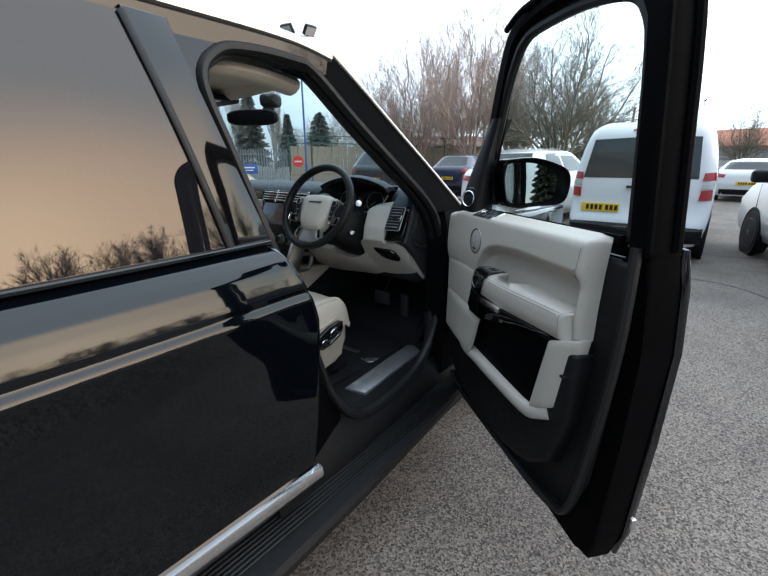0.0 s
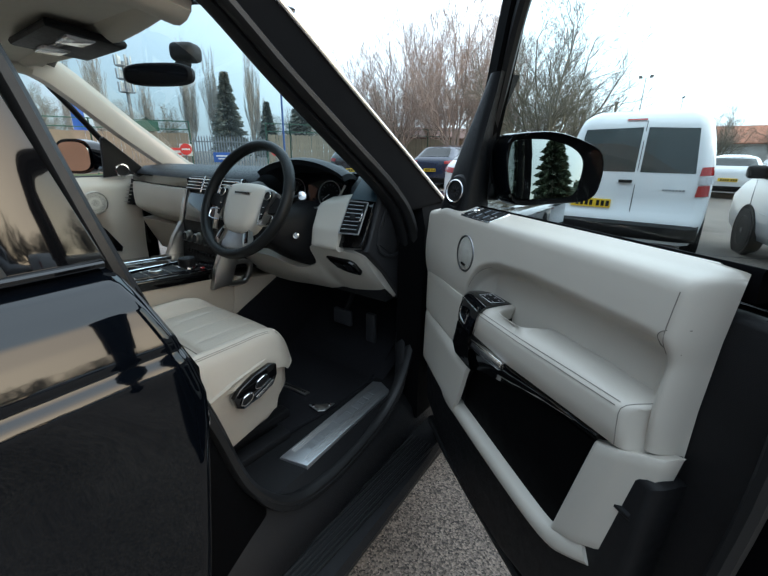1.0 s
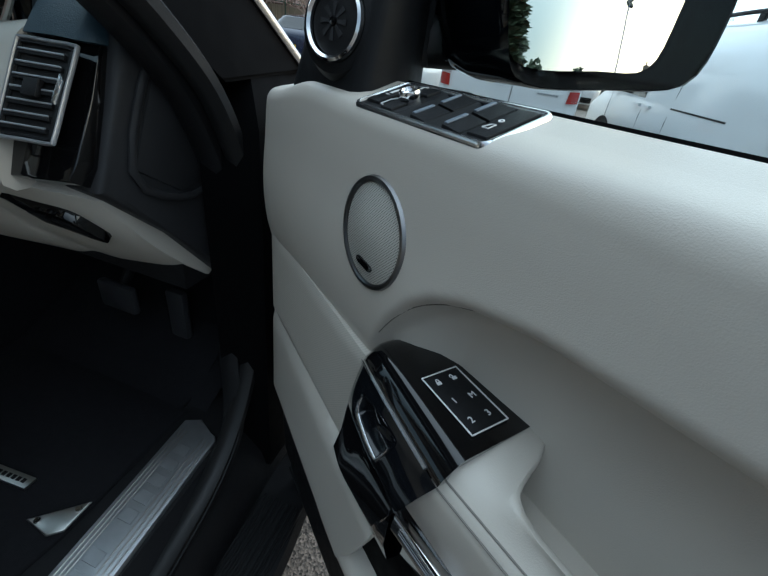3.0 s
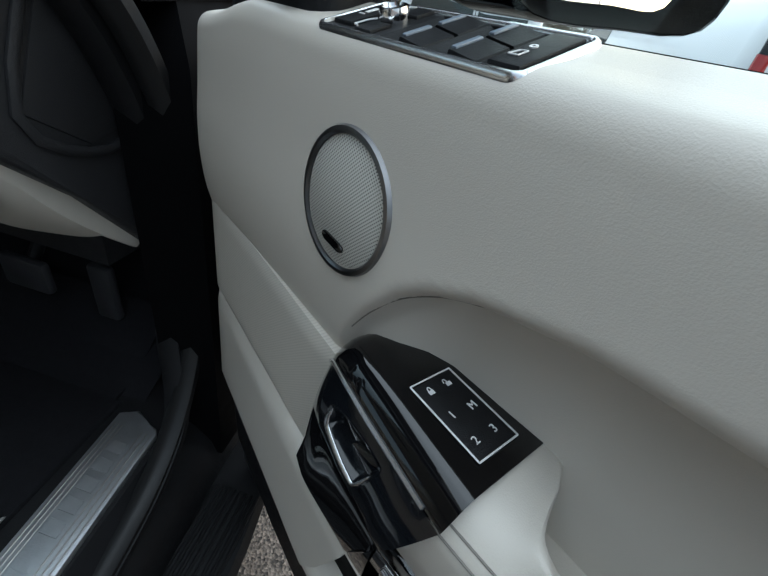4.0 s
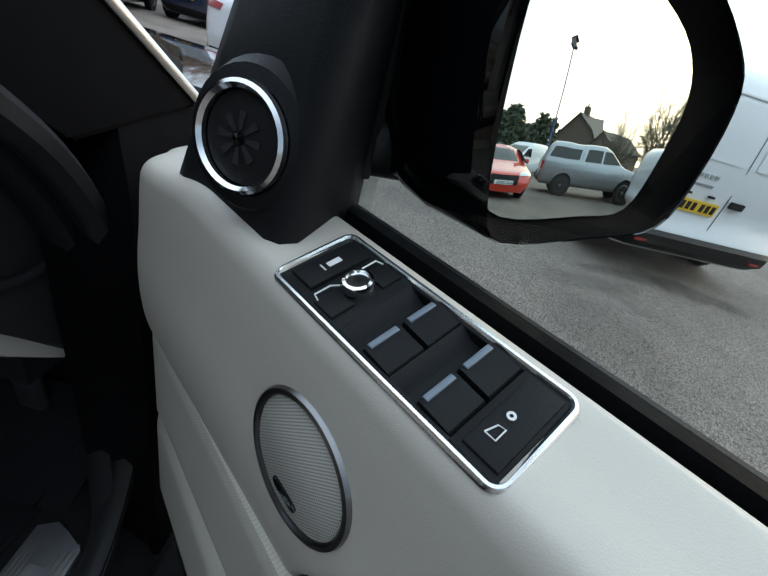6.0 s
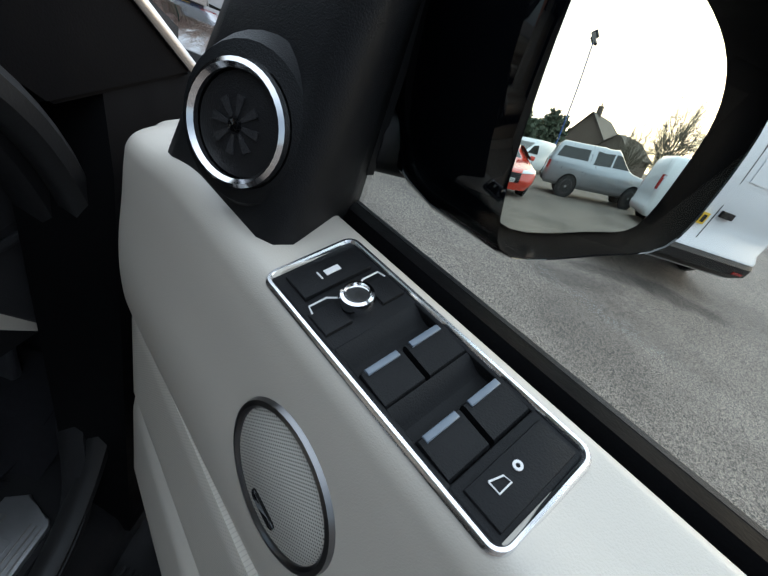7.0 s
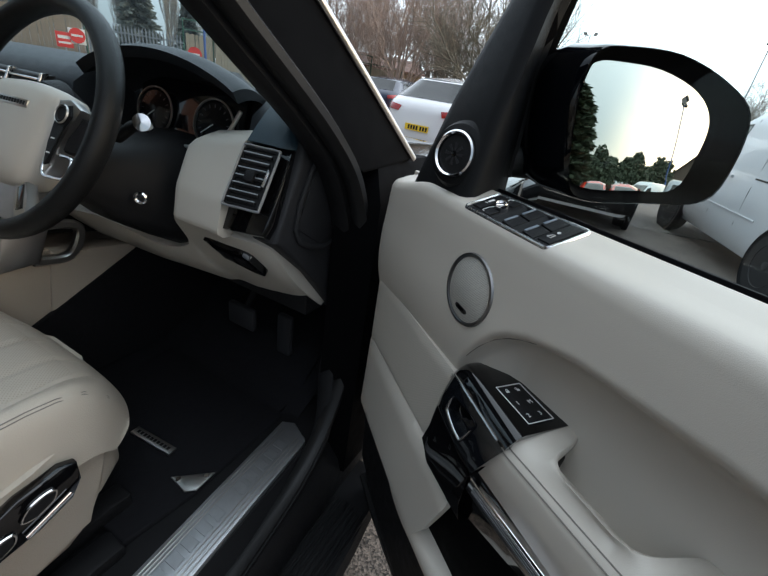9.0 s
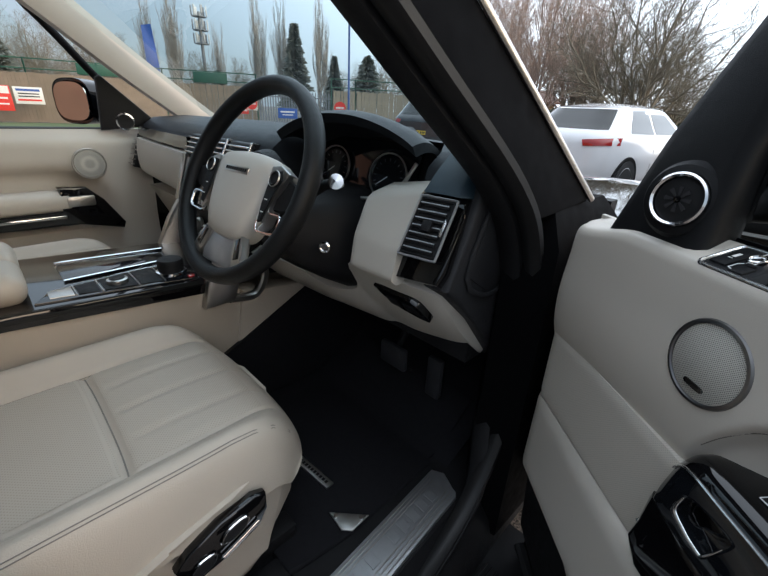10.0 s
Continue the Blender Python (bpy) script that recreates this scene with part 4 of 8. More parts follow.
def panel(u, v):
    p = ROLLP[min(int(v * (len(ROLLP) - 1)), len(ROLLP) - 1)]
    s1 = lerp(REAR, p.y) - 0.040 * st(-0.030, -0.046, p.x)
    s = -0.156 + u * (s1 + 0.156)
    w, z = p.x, p.y
    zr = lerp(ARC, s)
    k = lerp(WID, s)
    rec = st(zr + k, zr - k, z) * st(0.165, 0.195, s) * (1 - 0.8 * st(s1 - 0.060, s1 - 0.012, s))
    w = w + (recess_w(s, z) - w) * rec
    w = max(w - 0.030 * st(-0.112, -0.156, s) ** 2 - 0.062 * max(0.0, (s - s1 + 0.030) / 0.030) ** 2.4, min(w, -0.0415))
    dz = 0.022 * (s - 0.10) * st(1.15, 1.24, z)
    if 0.104 < s < 0.248 and -0.0385 < w < 0.0092 and z > 1.22:
        dz -= 0.02
    if s < 0.0:
        dz -= 0.020 * st(0.0, -0.12, s) * st(1.1, 1.24, z)
    return D(s, w, z + dz)


def panel_at(s, z, out=0.0):
    """A place on the lower face of the roll, out above it."""
    w = lerp(sorted((p.y, p.x) for p in ROLLP if p.x > 0.0), z)
    k = lerp(WID, s)
    rec = st(lerp(ARC, s) + k, lerp(ARC, s) - k, z) * st(0.165, 0.195, s)
    return D(s, w + (recess_w(s, z) - w) * rec + out, z)


dpart("upper_panel", surf(260, len(ROLLP) - 1, panel), CREAM, "soft cream leather upper door panel", angle=80)
# lower front panels with joints
for z0, z1, a0 in ((0.871, 1.016, -0.142), (0.690, 0.869, -0.146)):
    def lowp(u, v, z0=z0, z1=z1, a0=a0):
        z = z0 + (z1 - z0) * v
        cut = lerp([(0.69, 0.195), (0.75, 0.225), (0.80, 0.242), (0.850, 0.258), (0.869, 0.250), (0.871, 0.200), (1.0, 0.195), (1.02, 0.20)], z)
        s = a0 + (cut - a0) * u
        e = 0.0025 * (st(0.03, 0.0, v) + st(0.97, 1.0, v))
        return D(s, 0.014 + 0.012 * u + 0.016 * u * st(0.88, 0.84, z) - e - 0.02 * st(0.06, 0.0, u), z)
    dpart("front_panel", surf(26, 14, lowp, thick=(0, 0.012, 0)), PERFDOOR if z0 > 0.8 else CREAM, "cream leather panel", angle=60)
# pocket surround: bottom rim and rear block
RIM = [(-0.022, -0.022), (0.000, -0.021), (0.006, -0.014), (0.009, -0.004), (0.007, 0.012), (0.002, 0.020), (-0.022, 0.022)]
bm = sweep(smooth_path([D(0.065, 0.012, 0.690), D(0.10, 0.020, 0.684), D(0.15, 0.026, 0.686), D(0.20, 0.029, 0.692), D(0.36, 0.029, 0.692), D(0.52, 0.026, 0.692), D(0.600, 0.022, 0.697), D(0.640, 0.018, 0.716), D(0.68, 0.006, 0.738)], 4), RIM, (0, -1, 0))
dpart("pocket_rim", bm, CREAM, "cream pocket rim", angle=60)
BLOCK = [(0.602, 0.660, -0.030), (0.602, 0.660, 0.010), (0.604, 0.662, 0.017), (0.608, 0.666, 0.0215), (0.616, 0.674, 0.0235), (0.645, 0.700, 0.0240), (0.660, 0.710, 0.0225), (0.674, 0.719, 0.0175), (0.686, 0.728, 0.0110), (0.705, 0.744, 0.0040), (0.726, 0.757, -0.0040), (0.731, 0.761, -0.030)]


def block_at(i, v):
    b0, b1, w = BLOCK[i]
    zb, zt = lerp([(0.60, 0.708), (0.65, 0.738), (0.735, 0.784)], b0), lerp([(0.66, 0.953), (0.70, 0.971), (0.77, 0.996)], b1)
    e = 0.003 * max(abs(2 * v - 1) - 0.96, 0) / 0.04
    return D(b0 + (b1 - b0) * v, w - e, zb + (zt - zb) * v)


dpart("rear_block", loft([[block_at(i, v) for i in range(len(BLOCK))] for v in (0.0, 0.02, 0.1, 0.3, 0.5, 0.7, 0.9, 0.98, 1.0)]), CREAM, "cream rear pocket block", angle=60)
dpart("pocket", prism([(0.17, 0.700), (0.66, 0.715), (0.70, 0.98), (0.18, 0.92)], lambda s, z, h: D(s, h, z), -0.045, 0.004, 0.0), JET, "dark door pocket")
dpart("pocket_front", prism([(0.20, 0.703), (0.606, 0.712), (0.664, 0.945), (0.45, 0.925), (0.26, 0.88), (0.225, 0.80)], lambda s, z, h: D(s, h, z), 0.0, 0.010, 0.003), JET, "black pocket flap")


# armrest: it narrows towards the rear, with a pull cup behind its front lobe
def arm_wo(s):
    return 0.0535 - 0.062 * (s - 0.288)


def arm_low(s):
    return lerp([(0.288, 0.967), (0.43, 0.961), (0.56, 0.968), (0.70, 0.975)], s)


def arm_ring(s):
    zt = lerp([(0.30, 1.0505), (0.34, 1.049), (0.46, 1.052), (0.60, 1.058), (0.72, 1.056)], s)
    zs = lerp([(0.30, 1.027), (0.46, 1.029), (0.60, 1.035), (0.72, 1.040)], s)
    zl = arm_low(s)
    wi = lerp([(0.30, -0.036), (0.332, -0.034), (0.339, -0.028), (0.345, -0.014), (0.350, 0.004), (0.355, 0.016), (0.364, 0.022), (0.38, 0.025), (0.43, 0.025), (0.445, 0.020), (0.454, 0.007), (0.459, -0.010), (0.464, -0.026), (0.470, -0.036), (0.80, -0.036)], s)
    q = max(0.0, (s - 0.694) / 0.018)
    wo = arm_wo(s) - 0.016 * (1 - math.sqrt(max(0.0, 1 - q * q)))
    zt -= 0.010 * (1 - math.sqrt(max(0.0, 1 - q * q)))
    zs = min(zs, zt - 0.010)
    lobe = st(0.360, 0.345, s)
    zbi = zl + (1.020 - zl) * lobe
    kw = max(wi, 0.020 * lobe + wi * (1 - lobe)) + 0.001
    pts = [(wi, zbi), (wi, zt - 0.007), (wi + 0.002, zt - 0.002), (wi + 0.007, zt), (wi * 0.5 + wo * 0.5 - 0.004, zt - 0.002), (wo - 0.016, zt - 0.007), (wo - 0.007, zs + 0.006), (wo - 0.0015, zs), (wo, zs - 0.010), (wo - 0.001, (zs + zl) / 2), (wo - 0.003, zl + 0.004), (wo - 0.008, zl), (kw, zl), (kw, zbi)]
    return [D(s - 0.40 * max(0.0, 1.036 - z) * st(0.44, 0.33, s) + 0.55 * (wo - w) * st(0.62, 0.70, s), w, z) for w, z in pts]


STS = [0.318, 0.320, 0.324, 0.330, 0.334, 0.338, 0.342, 0.345, 0.348, 0.351, 0.354, 0.357, 0.361, 0.366, 0.373, 0.38, 0.39, 0.41, 0.43, 0.437, 0.443, 0.448, 0.452, 0.456, 0.459, 0.462, 0.465, 0.468, 0.472, 0.48, 0.50, 0.55, 0.60, 0.65, 0.68, 0.69, 0.695, 0.700, 0.704, 0.707, 0.710, 0.7115]
dpart("armrest", loft([arm_ring(s) for s in STS]), CREAM, "cream leather armrest with a pull cup", angle=60)
for i in (7, 6):
    dpart("arm_seam", sweep([arm_ring(s)[i] + Vector((0, -0.0003, 0.0003)) for s in STS[1:-6]], oval(0.0007, 0.0007, 6), (0, 1, 0)), STITCH)
dpart("arm_end_seam", sweep(arm_ring(0.699)[1:11], oval(0.0007, 0.0007, 6), (1, 0, 0)), STITCH)
dpart("cup_floor", box(0.325, -0.03, 0.950, 0.47, 0.04, 1.002, 0.012, 3), CREAM)
dpart("cup_front", box(0.318, -0.022, 0.965, 0.338, 0.036, 1.021, 0.004), GLOSS, "gloss black inner face of the pull cup")
# gloss black ledge under the armrest
rings = []
for s0 in (0.255, 0.27, 0.30, 0.36, 0.45, 0.56, 0.64, 0.668):
    zh, zd, wt = arm_low(s0) - 0.001, lerp([(0.25, 0.862), (0.448, 0.912), (0.56, 0.938), (0.67, 0.956)], s0), arm_wo(s0)
    rings.append([D(s0, -0.02, zd), D(s0, -0.02, zh), D(s0, wt - 0.012, zh), D(s0, wt - 0.006, zh - 0.003), D(s0, wt - 0.005, zh * 0.75 + zd * 0.25), D(s0, wt - 0.010, zh * 0.4 + zd * 0.6), D(s0, wt - 0.020, zd + 0.002), D(s0, wt - 0.026, zd)])
dpart("gloss_strip", loft(rings), GLOSS, "gloss black inlay under the armrest", angle=40)


def pull_at(u, v, h):
    """A place on the pull strip: u along it, v across it, h proud of the inlay."""
    return D(0.284 + 0.136 * u + 0.004 * v, 0.0530 - 0.0085 * u - 0.001 * v + h, 0.937 + 0.004 * u + 0.022 * v)


dpart("pull_handle", prism([(0.0, 0.15), (0.03, 0.0), (0.97, 0.0), (1.0, 0.15), (1.0, 0.85), (0.97, 1.0), (0.03, 1.0), (0.0, 0.85)], pull_at, -0.012, 0.0025, 0.0012), CHROME, "polished chrome pull strip")
dpart("pull_inlay", prism([(0.12, 0.20), (0.97, 0.20), (0.97, 0.80), (0.12, 0.80)], pull_at, 0.001, 0.0030, 0.0006), BRIGHT, "brushed metal inlay")
for v in (0.36, 0.52, 0.68):
    dpart("pull_groove", prism([(0.13, v - 0.03), (0.96, v - 0.03), (0.96, v + 0.03), (0.13, v + 0.03)], pull_at, 0.0025, 0.0033, 0.0), DIMMETAL)


# gloss black pod: a flat top, a rounded shoulder down to the trim line, the lever plate and a bulging foot
def pod_trim(s):
    return lerp([(0.166, 0.016), (0.172, 0.019), (0.18, 0.024), (0.19, 0.031), (0.20, 0.0355), (0.219, 0.041), (0.25, 0.0450), (0.33, 0.0532)], s), lerp([(0.166, 0.972), (0.172, 0.992), (0.18, 1.009), (0.19, 1.022), (0.20, 1.029), (0.219, 1.034), (0.33, 1.034)], s)


def plate_w(s, z):
    """The lever plate: a slightly full face from the trim line down."""
    wt, zt = pod_trim(s)
    lo = lerp([(0.166, 0.030), (0.18, 0.036), (0.20, 0.042), (0.24, 0.050), (0.29, 0.0550), (0.33, 0.058)], s)
    k = min(max((zt - z) / 0.070, 0), 1)
    return wt + (lo - wt) * k + 0.005 * math.sin(math.pi * k)


def pod_ring(s):
    wt, ztr = pod_trim(s)
    zt = lerp([(0.166, 0.985), (0.172, 1.004), (0.178, 1.018), (0.184, 1.030), (0.192, 1.039), (0.20, 1.044), (0.215, 1.048), (0.24, 1.050), (0.33, 1.0505)], s)
    g = min(1.0, (zt - ztr) / 0.0165)
    a = max(wt - 0.0145 * g, -0.030)
    zm = 0.962 + 0.05 * (s - 0.2)
    f = lerp([(0.166, 0.3), (0.172, 0.7), (0.18, 0.9), (0.20, 1.0)], s)
    zb = lerp([(0.166, 0.905), (0.172, 0.888), (0.18, 0.876), (0.20, 0.868), (0.33, 0.866)], s)
    lo = plate_w(s, zm)
    pts = [(-0.034, zb), (-0.034, zt), (a - 0.006, zt), (a - 0.001, zt - 0.0008), (a + 0.001, zt - 0.002), (a + 0.005, zt - 0.0045 * g), (wt - 0.002, ztr + 0.006 * g), (wt + 0.0004, ztr + 0.0005)]
    pts += [(plate_w(s, z) - 0.009, z) for z in (ztr - 0.002, ztr * 0.6 + zm * 0.4, zm + 0.002)]
    pts += [(lo - 0.001, zm - 0.002), (lo + 0.001, zm - 0.008), (lo * 0.6 + 0.4 * 0.054 * f, 0.93 * f + zb * (1 - f)), (max(0.054 * f, 0.03), 0.900 * f + zb * (1 - f) + 0.004), (0.046 * f, zb + 0.006), (0.034 * f, zb)]
    return [D(s - 0.40 * max(0.0, 1.036 - z) * st(0.29, 0.324, s), w, z) for w, z in pts]


PS = [0.166, 0.168, 0.170, 0.172, 0.175, 0.178, 0.181, 0.185, 0.189, 0.194, 0.200, 0.207, 0.213, 0.222, 0.235, 0.25, 0.27, 0.29, 0.30, 0.31, 0.324]
dpart("gloss_pod", loft([pod_ring(s) for s in PS]), GLOSS, "gloss black door pull pod", angle=35)
dpart("pod_trim", sweep([pod_ring(s)[7] + Vector((0, -0.0008, 0.0)) for s in PS[4:-1]], oval(0.0015, 0.0015, 8), (0, 1, 0)), BRIGHT, "thin chrome trim line")
# release lever plate with its finger cup
QUAD = [(0.222, 1.014), (0.248, 1.0205), (0.270, 1.0215), (0.275, 1.018), (0.270, 1.002), (0.262, 0.984), (0.256, 0.980), (0.236, 0.981), (0.217, 0.985), (0.2135, 0.990), (0.216, 1.003)]
quad = [(p.x, p.y) for p in smooth_path([(a, b, 0) for a, b in QUAD], 4, True)]
QC = (0.244, 1.001)


def in_quad(a, b):
    inside = False
    for (x0, y0), (x1, y1) in zip(quad, quad[1:] + quad[:1]):
        if (y0 > b) != (y1 > b) and a < x0 + (b - y0) / (y1 - y0) * (x1 - x0):
            inside = not inside
    return inside


def plate_at(u, v):
    s = 0.178 + 0.146 * u
    zt = pod_trim(s)[1] - 0.0012
    z = (0.962 + 0.05 * (s - 0.2)) * (1 - v) + zt * v
    e = 0.003 * max(st(0.02, 0.0, u), st(0.03, 0.0, v))
    return D(s - 0.40 * max(0.0, 1.036 - z) * st(0.27, 0.32, s), plate_w(s, z) - e, z)


bm = surf(90, 44, plate_at)
bmesh.ops.delete(bm, geom=[f for f in bm.faces if in_quad(f.calc_center_median().x, f.calc_center_median().z)], context='FACES')
lever = dpart("lever_plate", bm, SCREEN, "satin black lever plate", angle=60)


def cup_ring(k, h):
    return [D(QC[0] + (a - QC[0]) * k, plate_w(a, b) + h, QC[1] + (b - QC[1]) * k) for a, b in quad]


dpart("lever_cup", loft([cup_ring(1.06, 0.0004), cup_ring(0.98, 0.0), cup_ring(0.90, -0.0075), cup_ring(0.5, -0.0085), cup_ring(0.02, -0.0085)], cap=False), SCREEN, "dark glossy release lever", angle=50)
n = len(quad)
lip = [quad[(i + n - 4) % n] for i in range(-26, 5)]
lp = [D(QC[0] + (a - QC[0]) * 0.96, plate_w(a, b) + 0.0002, QC[1] + (b - QC[1]) * 0.96) for a, b in lip]
wide = [0.0008 + 0.0024 * math.sin(math.pi * i / (len(lp) - 1)) ** 0.8 for i in range(len(lp))]
dpart("lever_edge", loft([[p + Vector((a * k, 0, a * k * 0.8)) + Vector((0, -b * 0.0014, 0)) for a, b in oval(1, 1, 10)] for p, k in zip(lp, wide)]), BRIGHT, "bright chrome lever edge", angle=70)
# memory buttons on top of the pod
BZ = 1.0518
bm = None
for a, b in (((0.2548, -0.0148), (0.3125, -0.0148)), ((0.3125, -0.0148), (0.3125, 0.0192)), ((0.3125, 0.0192), (0.2548, 0.0192)), ((0.2548, 0.0192), (0.2548, -0.0148))):
    bm = sweep([D(a[0], a[1], BZ + 0.0005), D(b[0], b[1], BZ + 0.0005)], oval(0.0006, 0.0006, 6), (0, 0, 1), bm=bm)
bp = dpart("memory_plate", box(0.2556, -0.0184, BZ - 0.004, 0.3117, 0.0140, BZ, 0.001), BLACK, "black memory button plate")
dpart("outline", bm, MARK, parent=bp)
RZ = Matrix.Rotation(radians(95), 4, 'Z')
for ch, s, w in (("1", 0.283, 0.0100), ("2", 0.302, 0.0105), ("3", 0.302, -0.0055), ("M", 0.284, -0.0065)):
    part("marking", text_mesh(ch, 0.0075), MARK, door, m=Matrix.Translation(D(s, w, BZ + 0.0004)) @ RZ, smooth=False)
for s, w in ((0.264, 0.0095), (0.264, -0.0055)):
    bm = box(s - 0.0012, -w - 0.0019, BZ, s + 0.0016, -w + 0.0019, BZ + 0.0006)
    bm = sweep([D(s - 0.0012 - 0.0026 * math.sin(q), w + 0.0013 * math.cos(q) + (0.0016 if w < 0 else 0), BZ + 0.0004) for q in [math.pi * k / 8 for k in range(9)]], oval(0.0004, 0.0004, 6), (0, 0, 1), bm=bm)
    part("marking", bm, MARK, door)

# window switch pack, on a slope: u along the door, v outwards
PK0, PKU, PKV = D(0.099, 0.0108, 1.2204), Vector((0.1535, 0, 0.0036)), Vector((0, 0.0508, 0.0172))
PKN = PKU.cross(PKV).normalized()


def PK(u, v, h=0.0):
    return PK0 + PKU * u + PKV * v + PKN * h


def slab(u0, v0, u1, v1, h0, h1, r=0.001, bm=None):
    return prism([(u0, v0), (u1, v0), (u1, v1), (u0, v1)], PK, h0, h1, r, 2, bm=bm)


pack = dpart("switch_pack", slab(0.014, 0.04, 0.986, 0.96, -0.016, -0.006, 0.0012), SOFTBLACK, "black window switch pack in a chrome frame")
dpart("switch_plate", slab(0.014, 0.04, 0.375, 0.96, -0.009, 0.0006, 0.0008), SOFTBLACK)
dpart("switch_plate", slab(0.835, 0.04, 0.986, 0.96, -0.009, 0.0006, 0.0008), SOFTBLACK)
dpart("switch_plate", slab(0.37, 0.02, 0.84, 0.07, -0.009, 0.0006, 0.0008), SOFTBLACK)
dpart("switch_plate", slab(0.37, 0.93, 0.84, 0.98, -0.009, 0.0006, 0.0008), SOFTBLACK)
rim = [PK(cu + 0.038 * math.cos(radians(a0 + 15 * k)), cv + 0.115 * math.sin(radians(a0 + 15 * k))) for cu, cv, a0 in ((0.962, 0.885, 0), (0.038, 0.885, 90), (0.038, 0.115, 180), (0.962, 0.115, 270)) for k in range(7)]
dpart("chrome_frame", sweep([p - PKN * 0.0010 for p in rim], oval(0.0034, 0.0022, 10), PKN, True), BRIGHT, "bright chrome frame", pack)
dpart("fold_button", slab(0.05, 0.14, 0.17, 0.88, -0.001, 0.0032), SOFTBLACK, parent=pack)
dpart("mirror_button", slab(0.225, 0.07, 0.325, 0.34, -0.001, 0.0026), SOFTBLACK, parent=pack)
dpart("mirror_button", slab(0.225, 0.68, 0.325, 0.93, -0.001, 0.0026), SOFTBLACK, parent=pack)
KN = facing(PK(0.272, 0.50, -0.003), PKN)
dpart("mirror_knob", lathe([(0.0085, 0.0), (0.0080, 0.0030), (0.0075, 0.0075)], KN, 24), SOFTBLACK, "round mirror adjuster", pack)
dpart("mirror_knob", lathe([(0.0082, 0.0030), (0.0088, 0.009), (0.0082, 0.0115), (0.0066, 0.0120), (0.0060, 0.0105), (0.0, 0.0105)], KN, 28), CHROME, "chrome adjuster ring", pack)
for u0, u1 in ((0.375, 0.605), (0.605, 0.835)):
    k = u1 - u0
    bm = loft([[PK(u0 + k * a, 0.07, -0.012), PK(u0 + k * a, 0.93, -0.012), PK(u0 + k * a, 0.93, h), PK(u0 + k * a, 0.07, h)] for a, h in ((0.0, 0.0004), (0.06, -0.0006), (0.18, -0.0045), (0.32, -0.007), (0.44, -0.0075), (0.47, -0.0075))])
    dpart("finger_hollow", bm, SOFTBLACK, angle=60)
    for v0, v1 in ((0.075, 0.475), (0.525, 0.925)):
        bm = loft([[PK(u0 + k * a, v0, -0.012), PK(u0 + k * a, v1, -0.012), PK(u0 + k * a, v1, h), PK(u0 + k * a, v0, h)] for a, h in ((0.47, -0.008), (0.475, 0.0012), (0.50, 0.0028), (0.54, 0.0030), (0.75, 0.0018), (0.96, 0.0008), (0.985, -0.0006))])
        dpart("window_switch", bm, SOFTBLACK, angle=50)
        dpart("switch_blade", slab(u0 + k * 0.485, v0 + 0.04, u0 + k * 0.575, v1 - 0.04, 0.0022, 0.0040, 0.0005), BLUELIT, "switch tip with blue sky light in its colour")
dpart("lock_button", slab(0.862, 0.10, 0.972, 0.90, -0.001, 0.0026), SOFTBLACK, "", pack)
bm = sweep([PK(0.885, 0.26, 0.0030), PK(0.918, 0.26, 0.0030), PK(0.918, 0.38, 0.0030), PK(0.897, 0.37, 0.0030), PK(0.885, 0.26, 0.0030)], oval(0.0004, 0.0004, 6), PKN)
bm = lathe([(0.0020, 0.0024), (0.0020, 0.0032), (0.0009, 0.0032), (0.0009, 0.0024)], facing(PK(0.903, 0.50), PKN), 14, bm=bm, cap=False)
dpart("marking", bm, MARK, "white window symbol", pack)
bm = slab(0.10, 0.46, 0.125, 0.62, 0.0031, 0.0036, 0.0)
bm = sweep([PK(0.095, 0.40, 0.0034), PK(0.13, 0.40, 0.0034)], oval(0.0005, 0.0005, 6), PKN, bm=bm)
bm = sweep([PK(0.235, 0.10, 0.0029), PK(0.205, 0.12, 0.0029), PK(0.205, 0.30, 0.0029), PK(0.225, 0.38, 0.0029)], oval(0.0005, 0.0005, 6), PKN, bm=bm)
bm = sweep([PK(0.235, 0.90, 0.0029), PK(0.205, 0.88, 0.0029), PK(0.205, 0.70, 0.0029), PK(0.225, 0.62, 0.0029)], oval(0.0005, 0.0005, 6), PKN, bm=bm)
dpart("marking", bm, MARK, "white mirror symbol", pack)
# door speaker
SPK = facing(D(0.163, 0.0195, 1.132), D(0.0, 1.0, 0.06)) @ Matrix.Scale(0.93, 4)
spk = dpart("speaker_grille", lathe([(0.0445, -0.004), (0.0445, 0.0015), (0.043, 0.0025), (0.0, 0.0032)], SPK, 48), GRILLE, "oval cream perforated speaker grille")
spk.matrix_basis = Matrix()
dpart("speaker_ring", lathe([(0.0448, -0.004), (0.0448, 0.003), (0.0465, 0.0045), (0.0495, 0.004), (0.0520, -0.002)], SPK, 48, cap=False), DIMMETAL, "satin ring", spk)
q = SPK @ Matrix.Rotation(radians(-4), 4, 'Z')
dpart("badge", prism([(a, b) for a, b in oval(0.0135, 0.0032, 16, 4)], lambda u, v, h: q @ Vector((u, v - 0.030, h)), 0.0015, 0.0045, 0.0008), GLOSS, "small black badge", spk)

